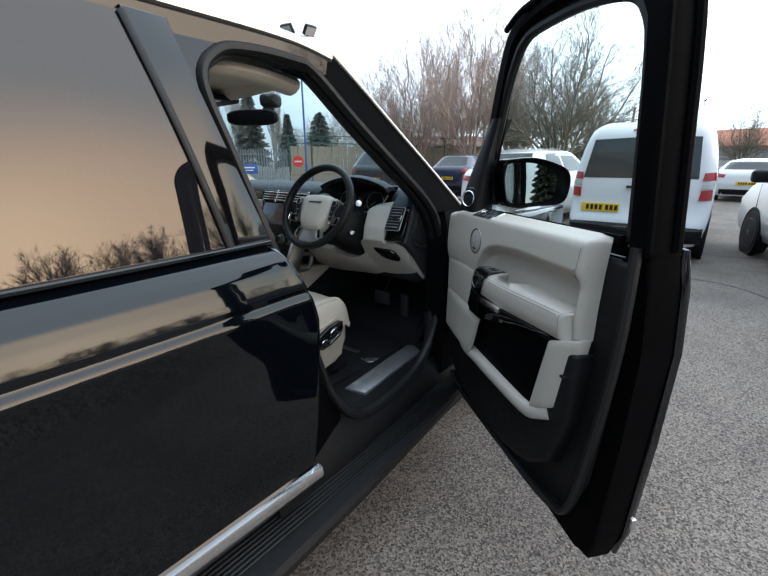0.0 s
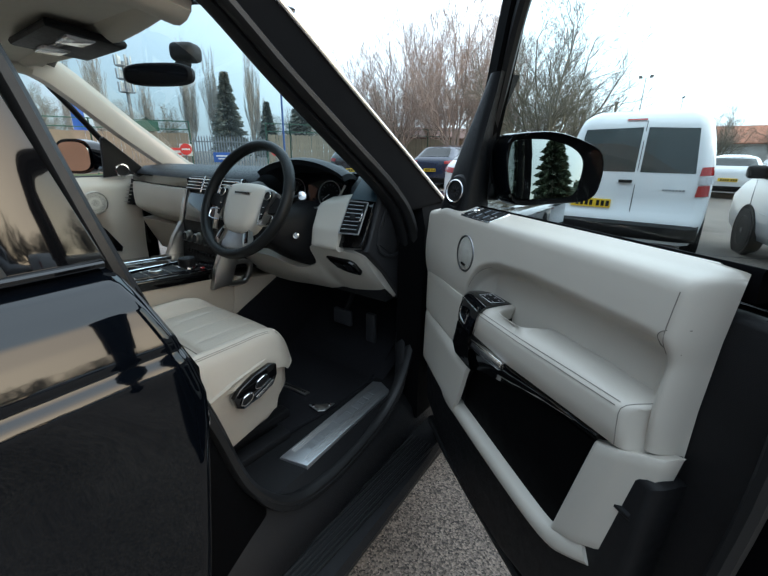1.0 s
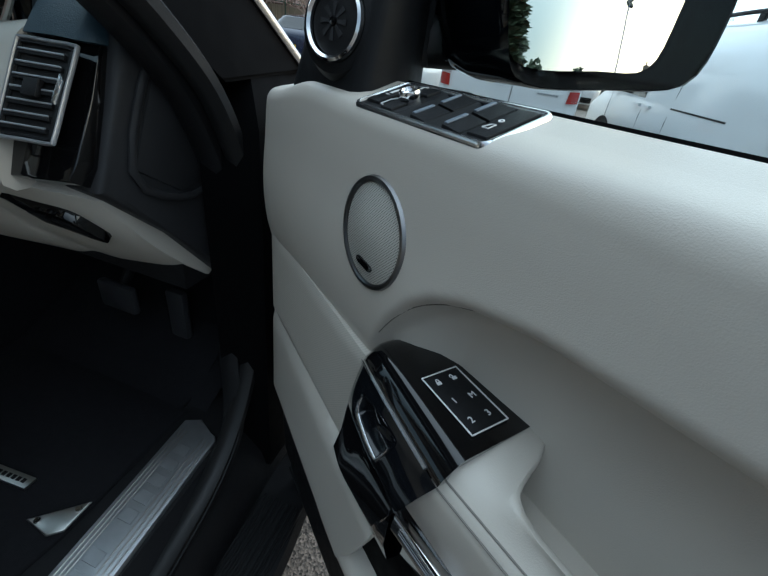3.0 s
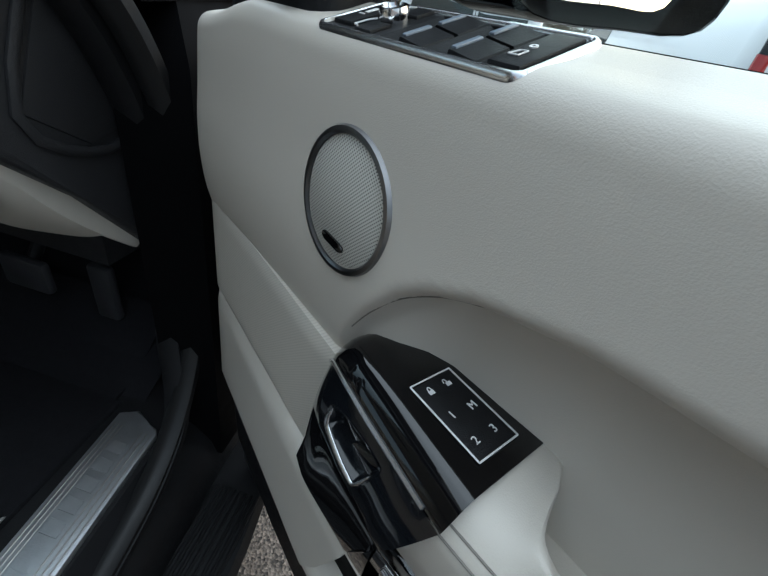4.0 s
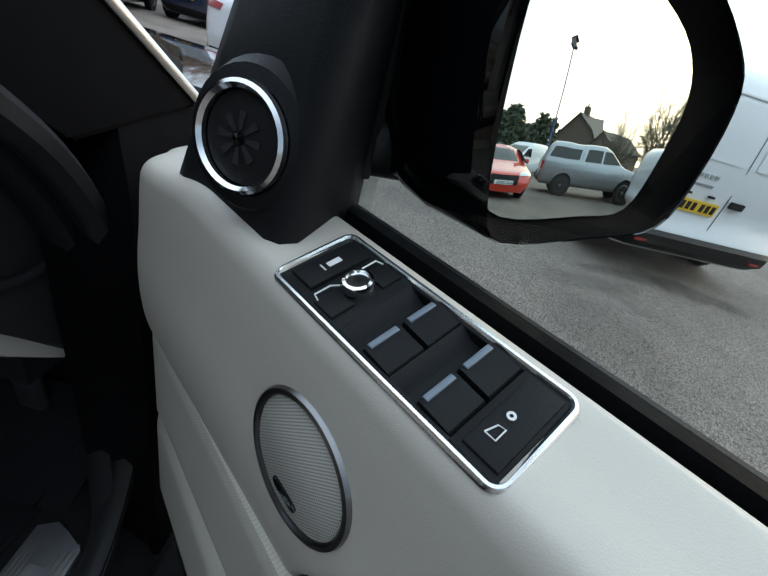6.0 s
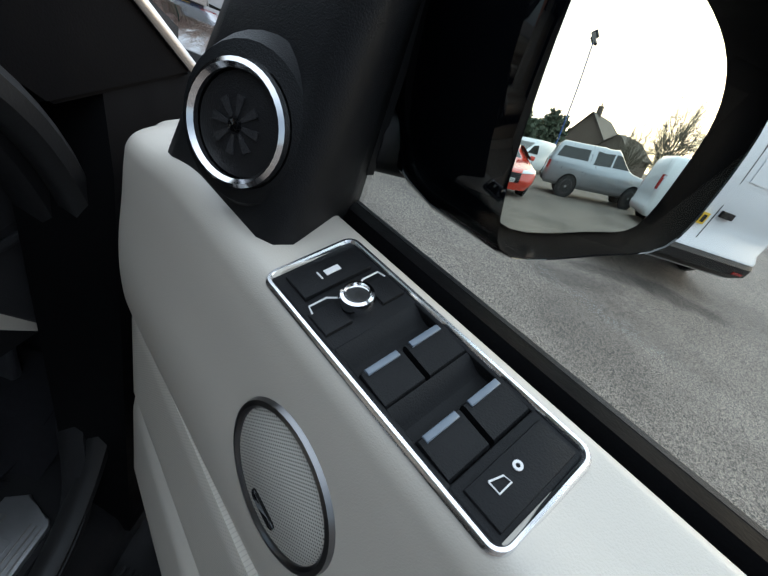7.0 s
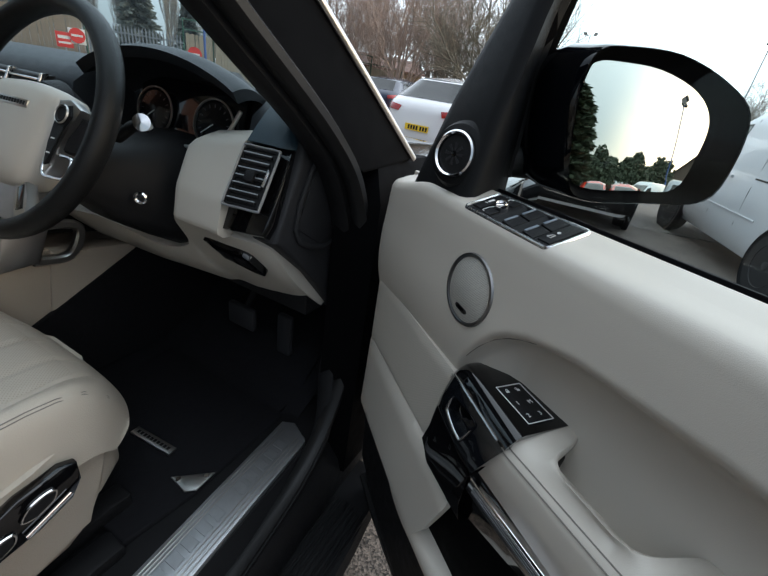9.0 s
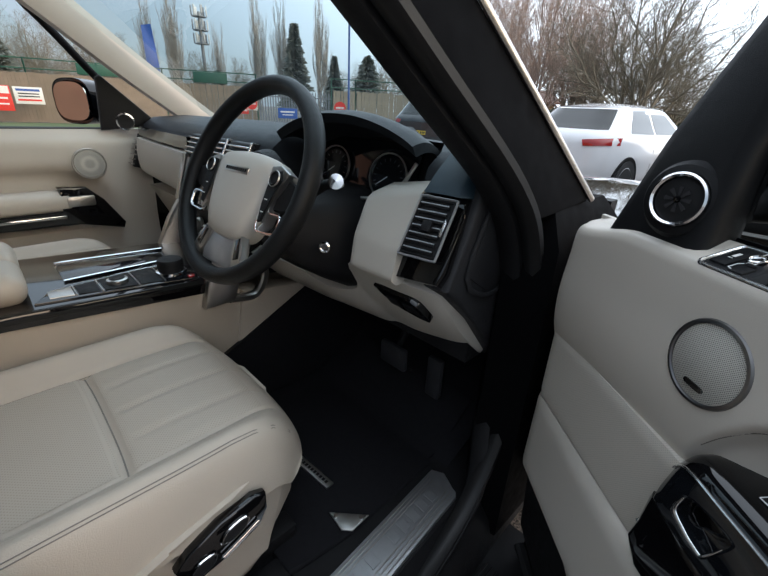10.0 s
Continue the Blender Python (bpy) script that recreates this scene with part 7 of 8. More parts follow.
for y0, y1 in ((0.5, 1.5), (1.6, 2.4)):
    for sx in (-1, 1):
        part("side_window", patch(((y0, 1.10), (y1, 1.10), (y1 - 0.02, 1.56), (y0 + 0.1, 1.56)), lambda a, b, h, sx=sx: S.side(a, b, sx, h), 0.004, 4), CARGLASS, van)

# white van with roof rails, tail towards the open door
T = Shape([(0.24, 0.82), (0.36, 0.89), (0.62, 0.915), (1.00, 0.915), (1.25, 0.895), (1.55, 0.83), (1.74, 0.76), (1.82, 0.70), (1.86, 0.60)],
          [(0.24, 0.10), (0.36, 0.0), (0.50, 0.0), (0.56, 0.06), (1.0, 0.06), (1.45, 0.12), (1.74, 0.20), (1.86, 0.34)],
          [(0.24, 4.35), (0.45, 4.42), (0.80, 4.38), (0.98, 4.10), (1.10, 3.55), (1.45, 2.95), (1.78, 2.45), (1.86, 2.25)], 0.14)
van2 = vehicle("van", "white panel van with roof rails and red tail lamps", "van", pose(3.82, 5.28, 0, 0, 0, 13.5), WHITE, T, (0.24, 0.36, 0.50, 0.56, 0.8, 1.0, 1.25, 1.4, 1.55, 1.74, 1.82, 1.86), (0.86, 3.52), 0.33, ALLOYD)
part("bumper", loft([[T.back(x, z, h) for x in [k * 0.088 for k in range(-10, 11)]] for z, h in ((0.24, -0.06), (0.27, 0.03), (0.34, 0.045), (0.43, 0.035), (0.47, 0.0), (0.48, -0.06))], closed=False), BLACK, van2, "black plastic rear bumper")
part("reflector", patch(rect(-0.72, 0.35, -0.60, 0.38), T.back, 0.052, 2), REDLENS, van2)
part("reflector", patch(rect(0.60, 0.35, 0.72, 0.38), T.back, 0.052, 2), REDLENS, van2)
for sx in (-1, 1):
    for z0, z1, x0, x1, mm in ((1.205, 1.42, 0.725, 0.835, REDLENS), (1.125, 1.20, 0.745, 0.860, CLEARLENS), (0.90, 1.12, 0.750, 0.885, REDLENS)):
        part("tail_lamp", patch(((sx * x0, z0), (sx * x1, z0), (sx * (x1 - 0.03), z1), (sx * (x0 - 0.01), z1)), T.back, 0.016, 5, 0.03), mm, van2)
    part("lamp_filler", patch(((sx * 0.73, 1.41), (sx * 0.80, 1.41), (sx * 0.745, 1.72), (sx * 0.685, 1.70)), T.back, 0.010, 4), GLOSS, van2)
    part("roof_rail", sweep(smooth_path([(sx * 0.62, 0.45, 1.84), (sx * 0.64, 0.62, 1.905), (sx * 0.65, 1.4, 1.925), (sx * 0.65, 2.2, 1.905), (sx * 0.64, 2.4, 1.85)], 5), oval(0.016, 0.02, 8), (1, 0, 0)), BLACK, van2, "black roof rail")
    for y in (0.75, 1.4, 2.1):
        part("rail_foot", box(sx * 0.63 - 0.02, y, 1.82, sx * 0.63 + 0.02, y + 0.09, 1.91, 0.008), BLACK, van2)
    part("side_window", patch(((2.45, 1.06), (3.45, 1.08), (2.95, 1.50), (2.50, 1.55)), lambda a, b, h, sx=sx: T.side(a, b, sx, h), 0.004, 5), CARGLASS, van2)
    part("slide_track", patch(rect(0.75, 1.005, 1.75, 1.022), lambda a, b, h, sx=sx: T.side(a, b, sx, h), 0.004, 3), RUBBER, van2)
    for y in (2.43, 1.75, 3.5):
        part("door_gap", patch(rect(y, 0.50, y + 0.007, 1.60 if y < 3 else 1.05), lambda a, b, h, sx=sx: T.side(a, b, sx, h), 0.003, 3), RUBBER, van2)
    part("door_crease", patch(rect(1.4, 0.62, 3.1, 0.635), lambda a, b, h, sx=sx: T.side(a, b, sx, h), 0.006, 4), WHITE, van2)
    part("door_handle", patch(rect(2.48, 0.96, 2.66, 0.99), lambda a, b, h, sx=sx: T.side(a, b, sx, h), 0.03, 2, 0.03), WHITE, van2)
    part("door_handle", patch(rect(2.20, 0.96, 2.38, 0.99), lambda a, b, h, sx=sx: T.side(a, b, sx, h), 0.03, 2, 0.03), WHITE, van2)
    part("door_mirror", box(sx * 1.0 - 0.11, 3.25, 1.08, sx * 1.0 + 0.11, 3.40, 1.26, 0.05, 4), BLACK, van2, "dark door mirror")
part("door_gap", patch(rect(0.02, 0.56, 0.028, 1.76), T.back, 0.003, 4), RUBBER, van2)
part("door_panel", patch(((-0.60, 1.15), (-0.06, 1.15), (-0.06, 1.62), (-0.54, 1.62)), T.back, -0.004 + 0.012, 4, 0.008), WHITE, van2)
part("door_panel", patch(((0.10, 1.15), (0.60, 1.15), (0.54, 1.62), (0.10, 1.62)), T.back, 0.008, 4, 0.008), WHITE, van2)
part("door_handle", patch(rect(0.06, 0.80, 0.20, 0.86), T.back, 0.03, 2, 0.03), BLACK, van2)
for x in (-0.45, -0.20):
    part("plate_lamp", patch(rect(x, 0.845, x + 0.05, 0.865), T.back, 0.035, 1, 0.03), BLACK, van2)
plate(van2, T.back, -0.30, 0.745)
for z, n, w in ((1.00, 7, 0.045), (0.925, 7, 0.030)):
    for k in range(n):
        part("badge_bar", patch(rect(-0.58 + (7 - n) * 0.04 + k * w * 1.25 + (0.12 if n == 7 and w < 0.04 else 0), z, -0.58 + k * w * 1.25 + w * 0.8 + (0.12 if w < 0.04 else 0), z + w * 0.7), T.back, 0.008, 1), STEEL, van2)
part("rear_door_rib", patch(rect(-0.55, 1.66, 0.55, 1.675), T.back, 0.010, 4), WHITE, van2)


# ordinary cars
def car_shape(h, w, length, suv=0.0, corner=0.32):
    zb = 0.97 + suv
    g = h - zb
    return Shape([(0.20, w * 0.86), (0.34, w * 0.97), (0.62 + suv, w), (zb - 0.05, w * 0.985), (zb + 0.04, w * 0.95), (zb + 0.25 * g, w * 0.88), (zb + 0.6 * g, w * 0.78), (h - 0.09, w * 0.70), (h - 0.04, w * 0.60), (h - 0.012, w * 0.42), (h, w * 0.20)],
                 [(0.20, 0.14), (0.34, 0.04), (0.60, 0.0), (zb - 0.1, 0.03), (zb + 0.03, 0.10), (zb + 0.3 * g, 0.26), (zb + 0.7 * g, 0.50), (h - 0.09, 0.58), (h - 0.06, 0.60), (h - 0.03, 0.95), (h - 0.012, 1.25), (h, 1.5)],
                 [(0.20, length - 0.08), (0.45, length), (0.72 + suv, length - 0.10), (0.85 + suv, length - 0.75), (zb, length - 1.30), (zb + 0.5 * g, length - 1.72), (h - 0.09, length - 2.0), (h - 0.04, length - 2.1), (h - 0.012, length - 2.2), (h, length - 2.3)], corner, 0.045)


def simple_car(label, m, paint, h=1.45, w=0.90, length=4.4, suv=0.0, lampw=0.30, name="car", front_plate=False, corner=0.32):
    C = car_shape(h, w, length, suv, corner)
    t = vehicle(name, label, "car", m, paint, C, [0.20 + k * (h - 0.32) / 30 for k in range(31)] + [h - 0.09, h - 0.065, h - 0.04, h - 0.025, h - 0.012, h], (0.78, length - 0.85), 0.33 + suv * 0.3)
    zb = 1.0 + suv
    part("roof_spoiler", patch(((-w * 0.62, h - 0.075), (w * 0.62, h - 0.075), (w * 0.60, h - 0.05), (-w * 0.60, h - 0.05)), C.back, 0.06, 6, 0.05), paint, t)
    part("rear_window", patch(((-w * 0.76, zb + 0.07), (w * 0.76, zb + 0.07), (w * 0.62, h - 0.11), (-w * 0.62, h - 0.11)), C.back, 0.014, 22), CARGLASS, t, "dark rear window")
    part("windscreen", patch(((-w * 0.78, zb), (w * 0.78, zb), (w * 0.62, h - 0.09), (-w * 0.62, h - 0.09)), C.fore, 0.005, 8), CARGLASS, t)
    for sx in (-1, 1):
        f = lambda a, b, hh, sx=sx: C.side(a, b, sx, hh)
        part("side_window", patch(((0.75, zb + 0.02), (1.62, zb + 0.01), (1.60, h - 0.10), (1.05, h - 0.12)), f, 0.005, 4), CARGLASS, t)
        part("side_window", patch(((1.70, zb + 0.01), (2.75, zb + 0.01), (2.20, h - 0.10), (1.68, h - 0.10)), f, 0.005, 4), CARGLASS, t)
        part("tail_lamp", patch(((sx * (w - lampw), 0.80 + suv), (sx * w * 0.985, 0.83 + suv), (sx * w * 0.97, 0.95 + suv), (sx * (w - lampw * 1.1), 0.90 + suv)), C.back, 0.012, 5, 0.02), REDLENS, t)
        part("headlamp", patch(((sx * w * 0.45, 0.66 + suv), (sx * w * 0.96, 0.70 + suv), (sx * w * 0.95, 0.80 + suv), (sx * w * 0.50, 0.74 + suv)), C.fore, 0.012, 5, 0.03), CLEARLENS, t)
        part("door_mirror", box(sx * (w + 0.08) - 0.08, length - 1.75, zb - 0.03, sx * (w + 0.08) + 0.08, length - 1.62, zb + 0.11, 0.035, 3), paint, t)
        for y in (1.66, 2.85):
            part("door_gap", patch(rect(y, 0.36, y + 0.008, zb), f, 0.003, 3), RUBBER, t)
    part("lower_bumper", patch(rect(-w * 0.75, 0.24, w * 0.75, 0.42), C.back, 0.012, 8), BLACK, t)
    part("grille", patch(rect(-w * 0.45, 0.40, w * 0.45, 0.66), C.fore, 0.010, 6), BLACK, t)
    plate(t, C.back, 0, 0.62 + suv * 0.6)
    if front_plate:
        plate(t, C.fore, 0, 0.46, PLATEW)
    return t


simple_car("white crossover SUV with slim red tail lamps", pose(-2.28, 8.42, 0, 0, 0, -8), WHITEG, 1.66, 0.95, 4.68, 0.16, 0.46, corner=0.44)
simple_car("navy blue estate SUV parked behind the white one", pose(-7.2, 14.8, 0, 0, 0, 2), NAVY, 1.66, 0.93, 4.6, 0.15)
simple_car("black luxury SUV seen from behind by the fence", pose(-8.4, 11.6, 0, 0, 0, 20), DARKCAR, 1.82, 0.98, 4.9, 0.22)
simple_car("black hatchback parked by the fence", pose(-5.8, 17.3, 0, 0, 0, 75), DARKCAR, 1.5, 0.89, 4.2, 0.05)
simple_car("white saloon with yellow rear plate", pose(2.1, 18.4, 0, 0, 0, -4), WHITEG, 1.42, 0.90, 4.5, 0.0)
simple_car("black saloon parked beyond the white one", pose(4.7, 24.5, 0, 0, 0, 10), DARKCAR, 1.45, 0.9, 4.5, 0.0)
simple_car("silver hatchback far down the car park", pose(7.5, 27, 0, 0, 0, -60), SILVERP, 1.5, 0.88, 4.1, 0.05)
simple_car("white hatchback behind the white SUV", pose(-2.0, 21.5, 0, 0, 0, -10), WHITEG, 1.6, 0.9, 4.3, 0.12)
# behind and to the right, seen in the door mirror
simple_car("bright red hatchback facing the door mirror", pose(13.6, -2.6, 0, 0, 0, 62), RED, 1.45, 0.88, 4.0, 0.0, front_plate=True)
simple_car("red hatchback in the same row", pose(15.8, -5.0, 0, 0, 0, 62), RED, 1.5, 0.88, 4.0, 0.05, front_plate=True)
simple_car("dark grey hatchback in the same row", pose(18.2, -7.3, 0, 0, 0, 62), SILVERP, 1.5, 0.88, 4.0, 0.05, front_plate=True)


def pickup(label, m, paint):
    C = Shape([(0.35, 0.80), (0.50, 0.93), (0.80, 0.97), (1.15, 0.95), (1.25, 0.90), (1.70, 0.72), (1.80, 0.66), (1.84, 0.5)],
              [(0.35, 0.15), (0.5, 0.0), (1.2, 0.02), (1.3, 0.06), (1.75, 0.25), (1.84, 0.4)],
              [(0.35, 5.0), (0.6, 5.1), (1.0, 4.95), (1.1, 4.3), (1.18, 3.75), (1.75, 2.95), (1.84, 2.75)], 0.18)
    t = vehicle("pickup", label, "pickup truck", m, paint, C, (0.35, 0.5, 0.8, 1.0, 1.1, 1.15, 1.25, 1.5, 1.7, 1.8, 1.84), (1.1, 4.15), 0.38)
    for sx in (-1, 1):
        f = lambda a, b, hh, sx=sx: C.side(a, b, sx, hh)
        for q in (((0.25, 1.30), (1.55, 1.30), (1.55, 1.66), (0.40, 1.66)), ((1.80, 1.26), (2.60, 1.26), (2.60, 1.68), (1.85, 1.68)), ((2.68, 1.26), (3.55, 1.26), (3.0, 1.66), (2.68, 1.68))):
            part("side_window", patch(q, f, 0.005, 4), CARGLASS, t)
        part("bed_gap", patch(rect(1.66, 0.5, 1.675, 1.74), f, 0.004, 3), RUBBER, t)
        part("tail_lamp", patch(rect(sx * 0.80, 0.85, sx * 0.93, 1.12), C.back, 0.012, 3), REDLENS, t)
    part("rear_bumper", patch(rect(-0.85, 0.42, 0.85, 0.60), C.back, 0.06, 4, 0.05), BLACK, t)
    return t


pickup("silver double-cab pickup with a canopy", pose(14.2, -0.5, 0, 0, 0, -12), SILVERP)
for m, lab in ((pose(23.5, -2.2, 0, 0, 0, 112), "white panel van in the far row"), (pose(26.0, -6.0, 0, 0, 0, 112), "white panel van behind the lamp post"), (pose(12.4, 3.9, 0, 0, 0, -12), "silver-white small van by the pickup")):
    v3 = vehicle("van", lab, "van", m, WHITE, T, (0.24, 0.36, 0.50, 0.56, 0.8, 1.0, 1.25, 1.4, 1.55, 1.74, 1.82, 1.86), (0.86, 3.52), 0.33)
    part("windscreen", patch(((-0.72, 1.12), (0.72, 1.12), (0.62, 1.66), (-0.62, 1.66)), T.fore, 0.005, 6), CARGLASS, v3)
    for sx in (-1, 1):
        part("side_window", patch(((2.45, 1.06), (3.45, 1.08), (2.95, 1.50), (2.50, 1.55)), lambda a, b, h, sx=sx: T.side(a, b, sx, h), 0.004, 5), CARGLASS, v3)
        part("tail_lamp", patch(rect(sx * 0.75, 0.95, sx * 0.87, 1.35), T.back, 0.012, 3), REDLENS, v3)


# ---- trees ----
def tube_lists(segs, sides):
    vs, fs = [], []
    for a, b, ra, rb in segs:
        t = (b - a).normalized()
        s = t.orthogonal().normalized()
        u = t.cross(s)
        i = len(vs)
        for p, r in ((a, ra), (b, rb)):
            for k in range(sides):
                c = 2 * math.pi * k / sides
                vs.append(p + (s * math.cos(c) + u * math.sin(c)) * r)
        for k in range(sides):
            j = (k + 1) % sides
            fs.append((i + k, i + j, i + sides + j, i + sides + k))
    return vs, fs


def list_mesh(name, vs, fs, material, smooth=True):
    me = bpy.data.meshes.new(name)
    me.from_pydata([tuple(v) for v in vs], [], fs)
    me.materials.append(material)
    if smooth:
        me.shade_smooth()
    return me


def bare_tree(seed, height, radius, limbs, bark, twig, trunk_r, label, fork=1.2, dens=2, narrow=0.0):
    """A leafless tree: limbs fan out from a low fork, curve upwards and break into ever finer twigs."""
    rng = random.Random(seed)
    big, mid, fine = [], [], []

    def rnd():
        return Vector((rng.gauss(0, 1), rng.gauss(0, 1), rng.gauss(0, 1))).normalized()

    def shoot(p, way, length, r, n, lev):
        q = p
        for k in range(n):
            way = (way + rnd() * 0.16 + Vector((0, 0, 0.05 + narrow))).normalized()
            e = q + way * (length / n)
            r2 = max(r * 0.83, 0.0055)
            (mid if lev == 1 else fine).append((q, e, r, r2))
            if rng.random() < (1.0, 0.62, 0.30, 0.0)[lev - 1]:
                for c in range(dens if lev < 3 else 1):
                    side = rnd()
                    side = (side - way * side.dot(way)).normalized()
                    w2 = (way * 0.75 + side * rng.uniform(0.40, 0.80) * (1 - narrow) + Vector((0, 0, 0.08 + narrow))).normalized()
                    shoot(e, w2, length * rng.uniform(0.38, 0.62), max(r2 * 0.62, 0.0062), (3, 2, 1)[lev - 1] if lev < 4 else 1, lev + 1)
            q, r = e, r2
    fk = height * 0.06 * fork
    big.append((Vector((0, 0, -0.1)), Vector((0.02, 0.03, fk)), trunk_r * 1.6, trunk_r * 1.3))
    for i in range(limbs):
        a = 2.4 * i + rng.uniform(-0.4, 0.4)
        f = ((i + 0.5) / limbs) ** 0.6
        top = height * (0.80 - 0.34 * f * f) * rng.uniform(0.88, 1.05)
        out = radius * 0.80 * f * rng.uniform(0.8, 1.1)
        p0 = Vector((rng.uniform(-0.1, 0.1), rng.uniform(-0.1, 0.1), fk * rng.uniform(0.5, 1.6)))
        p2 = Vector((out * math.cos(a), out * math.sin(a), top))
        p1 = Vector((out * 0.55 * math.cos(a + 0.3), out * 0.55 * math.sin(a + 0.3), fk + (top - fk) * 0.34))
        n, q, r = 9, p0, trunk_r * rng.uniform(0.7, 1.05)
        for k in range(1, n + 1):
            t_ = k / n
            e = p0 * (1 - t_) ** 2 + p1 * 2 * t_ * (1 - t_) + p2 * t_ * t_ + rnd() * 0.012 * height * (k < n)
            r2 = r * 0.84
            big.append((q, e, r, r2))
            if k > 2:
                for c in range(2):
                    way = (e - q).normalized()
                    side = rnd()
                    side = (side - way * side.dot(way)).normalized()
                    w2 = (way * 0.8 + side * rng.uniform(0.4, 0.85) * (1 - narrow) + Vector((math.cos(a), math.sin(a), 0)) * 0.3 * f).normalized()
                    shoot(e, w2, height * rng.uniform(0.16, 0.26) * (1 - 0.3 * t_), r2 * 0.62, 4, 1)
            q, r = e, r2
    t = thing("tree", label, "tree", None, "bare trees")
    for nm, segs, sides, mm in (("trunk", big + mid, 5, bark), ("crown", fine, 3, twig)):
        o = new(nm, list_mesh(nm, *tube_lists(segs, sides), mm))
        o.parent = t
    return t


def put(t, x, y, rz, k=1.0):
    t.matrix_basis = pose(x, y, 0, 0, 0, rz) @ Matrix.Scale(k, 4)
    return t


def again(t, x, y, rz, k):
    c = copy_thing(t, pose(x, y, 0, 0, 0, rz))
    c.scale = (k, k, k)
    return c


def at_az(az, dist, x0=1.4, y0=0.7):
    return x0 + dist * math.sin(radians(az)), y0 + dist * math.cos(radians(az))


bushy = bare_tree(3, 9.8, 5.0, 13, BARK, BARK, 0.14, "leafless spreading willow beside the car park")
put(bushy, *at_az(-17.2, 26), 30)
ruddy = bare_tree(8, 10.6, 3.6, 10, BARK2, BARK2, 0.11, "tall leafless tree with pinkish twigs", 1.0, 2, 0.10)
put(ruddy, *at_az(-28, 27), 0)
for az, dist, rz, k in ((-35.5, 29, 80, 0.92), (-41, 33, 200, 0.78), (-24, 31, 140, 0.95), (-31.5, 33, 290, 1.05)):
    again(ruddy, *at_az(az, dist), rz, k)
for az, dist, rz, k in ((-21.5, 31, 110, 0.9), (-13.5, 30, 250, 0.66), (-39, 31, 20, 0.7), (0.5, 60, 20, 0.72), (6.0, 62, 140, 0.7), (9.5, 58, 250, 0.75), (14, 55, 70, 0.8), (18, 52, 0, 0.7), (83, 30, 300, 0.6), (48, 26, 210, 0.9)):
    again(bushy, *at_az(az, dist), rz, k)
oak = bare_tree(31, 6.8, 2.8, 9, BARK, BARK, 0.15, "broad leafless oak beyond the parked cars", 4.0, 2)
put(oak, *at_az(74.5, 28, 0.8, 0.2), 0, 1.0)
again(oak, *at_az(67.5, 28, 0.8, 0.35), 130, 0.93)
again(oak, *at_az(62.0, 28, 0.8, 0.4), 250, 1.0)
again(oak, *at_az(78, 60), 40, 0.8)
poplar = bare_tree(21, 14.0, 1.25, 7, BARK3, BARK3, 0.12, "tall narrow leafless poplar", 0.6, 2, 0.5)
put(poplar, *at_az(-61.7, 62), 10)
for az, dist, k in ((-58.9, 62, 0.95), (-54.4, 60, 0.98), (-70.5, 60, 0.95), (-66, 70, 0.8), (-73, 64, 0.9)):
    again(poplar, *at_az(az, dist), az * 7, k)
for az, dist, k in ((-79, 60, 0.95), (-83, 55, 0.9), (-88, 58, 1.0), (-76, 66, 0.9), (-64, 72, 0.8), (-49, 64, 0.8), (-46.5, 66, 0.9), (-52, 70, 0.7), (-68.5, 68, 0.8)):
    again(bushy, *at_az(az, dist), az * 11, k)


def conifer(seed, height, radius, n, label, needle, ragged=0.35, base=0.12, narrow=1.0):
    rng = random.Random(seed)
    vs, fs = [], []
    for k in range(n):
        h = rng.random() ** 0.8
        a = rng.uniform(0, 2 * math.pi)
        layer = 0.75 + 0.25 * math.sin(h * 60 + 3 * math.sin(a * 2))
        rr = radius * (1 - h) ** narrow * layer * (1 - ragged * rng.random()) + 0.05
        c = Vector((rr * math.cos(a), rr * math.sin(a), height * (base + (1 - base) * h) - rr * 0.25))
        out = Vector((math.cos(a), math.sin(a), rng.uniform(-0.5, 0.3))).normalized()
        side = out.orthogonal().normalized()
        side = Matrix.Rotation(rng.uniform(0, 6.28), 3, out) @ side
        sz = height * 0.026 * rng.uniform(0.5, 1.4)
        i = len(vs)
        vs += [c - out * sz * 1.6 - side * sz * 0.4, c - side * sz * 0.5 + out * sz * 0.4, c + out * sz * 1.5, c + side * sz * 0.5 + out * sz * 0.2]
        fs.append((i, i + 1, i + 2, i + 3))
    t = thing("conifer", label, "tree", None, "evergreens")
    o = new("trunk", finish("trunk", lathe([(height * 0.018, 0), (height * 0.010, height * 0.6), (0.01, height * 0.97)], None, 8), BARK))
    o.parent = t
    o = new("crown", list_mesh("crown", vs, fs, needle, False))
    o.parent = t
    return t


spruce = conifer(5, 10.2, 2.7, 6500, "spruce behind the fence, its dark green paled for haze", NEEDLE)
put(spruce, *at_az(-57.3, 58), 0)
pine = conifer(6, 7.2, 2.6, 4500, "broad pine behind the fence, its dark green paled for haze", NEEDLE, 0.5, 0.25, 0.6)
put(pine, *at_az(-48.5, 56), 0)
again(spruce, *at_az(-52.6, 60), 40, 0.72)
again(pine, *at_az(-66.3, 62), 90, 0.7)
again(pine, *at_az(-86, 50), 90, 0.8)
leyl = conifer(9, 5.8, 1.7, 9000, "tall clipped dark conifer beyond the car park", HEDGE, 0.3, 0.02, 0.32)
put(leyl, *at_az(120, 16), 0, 1.25)
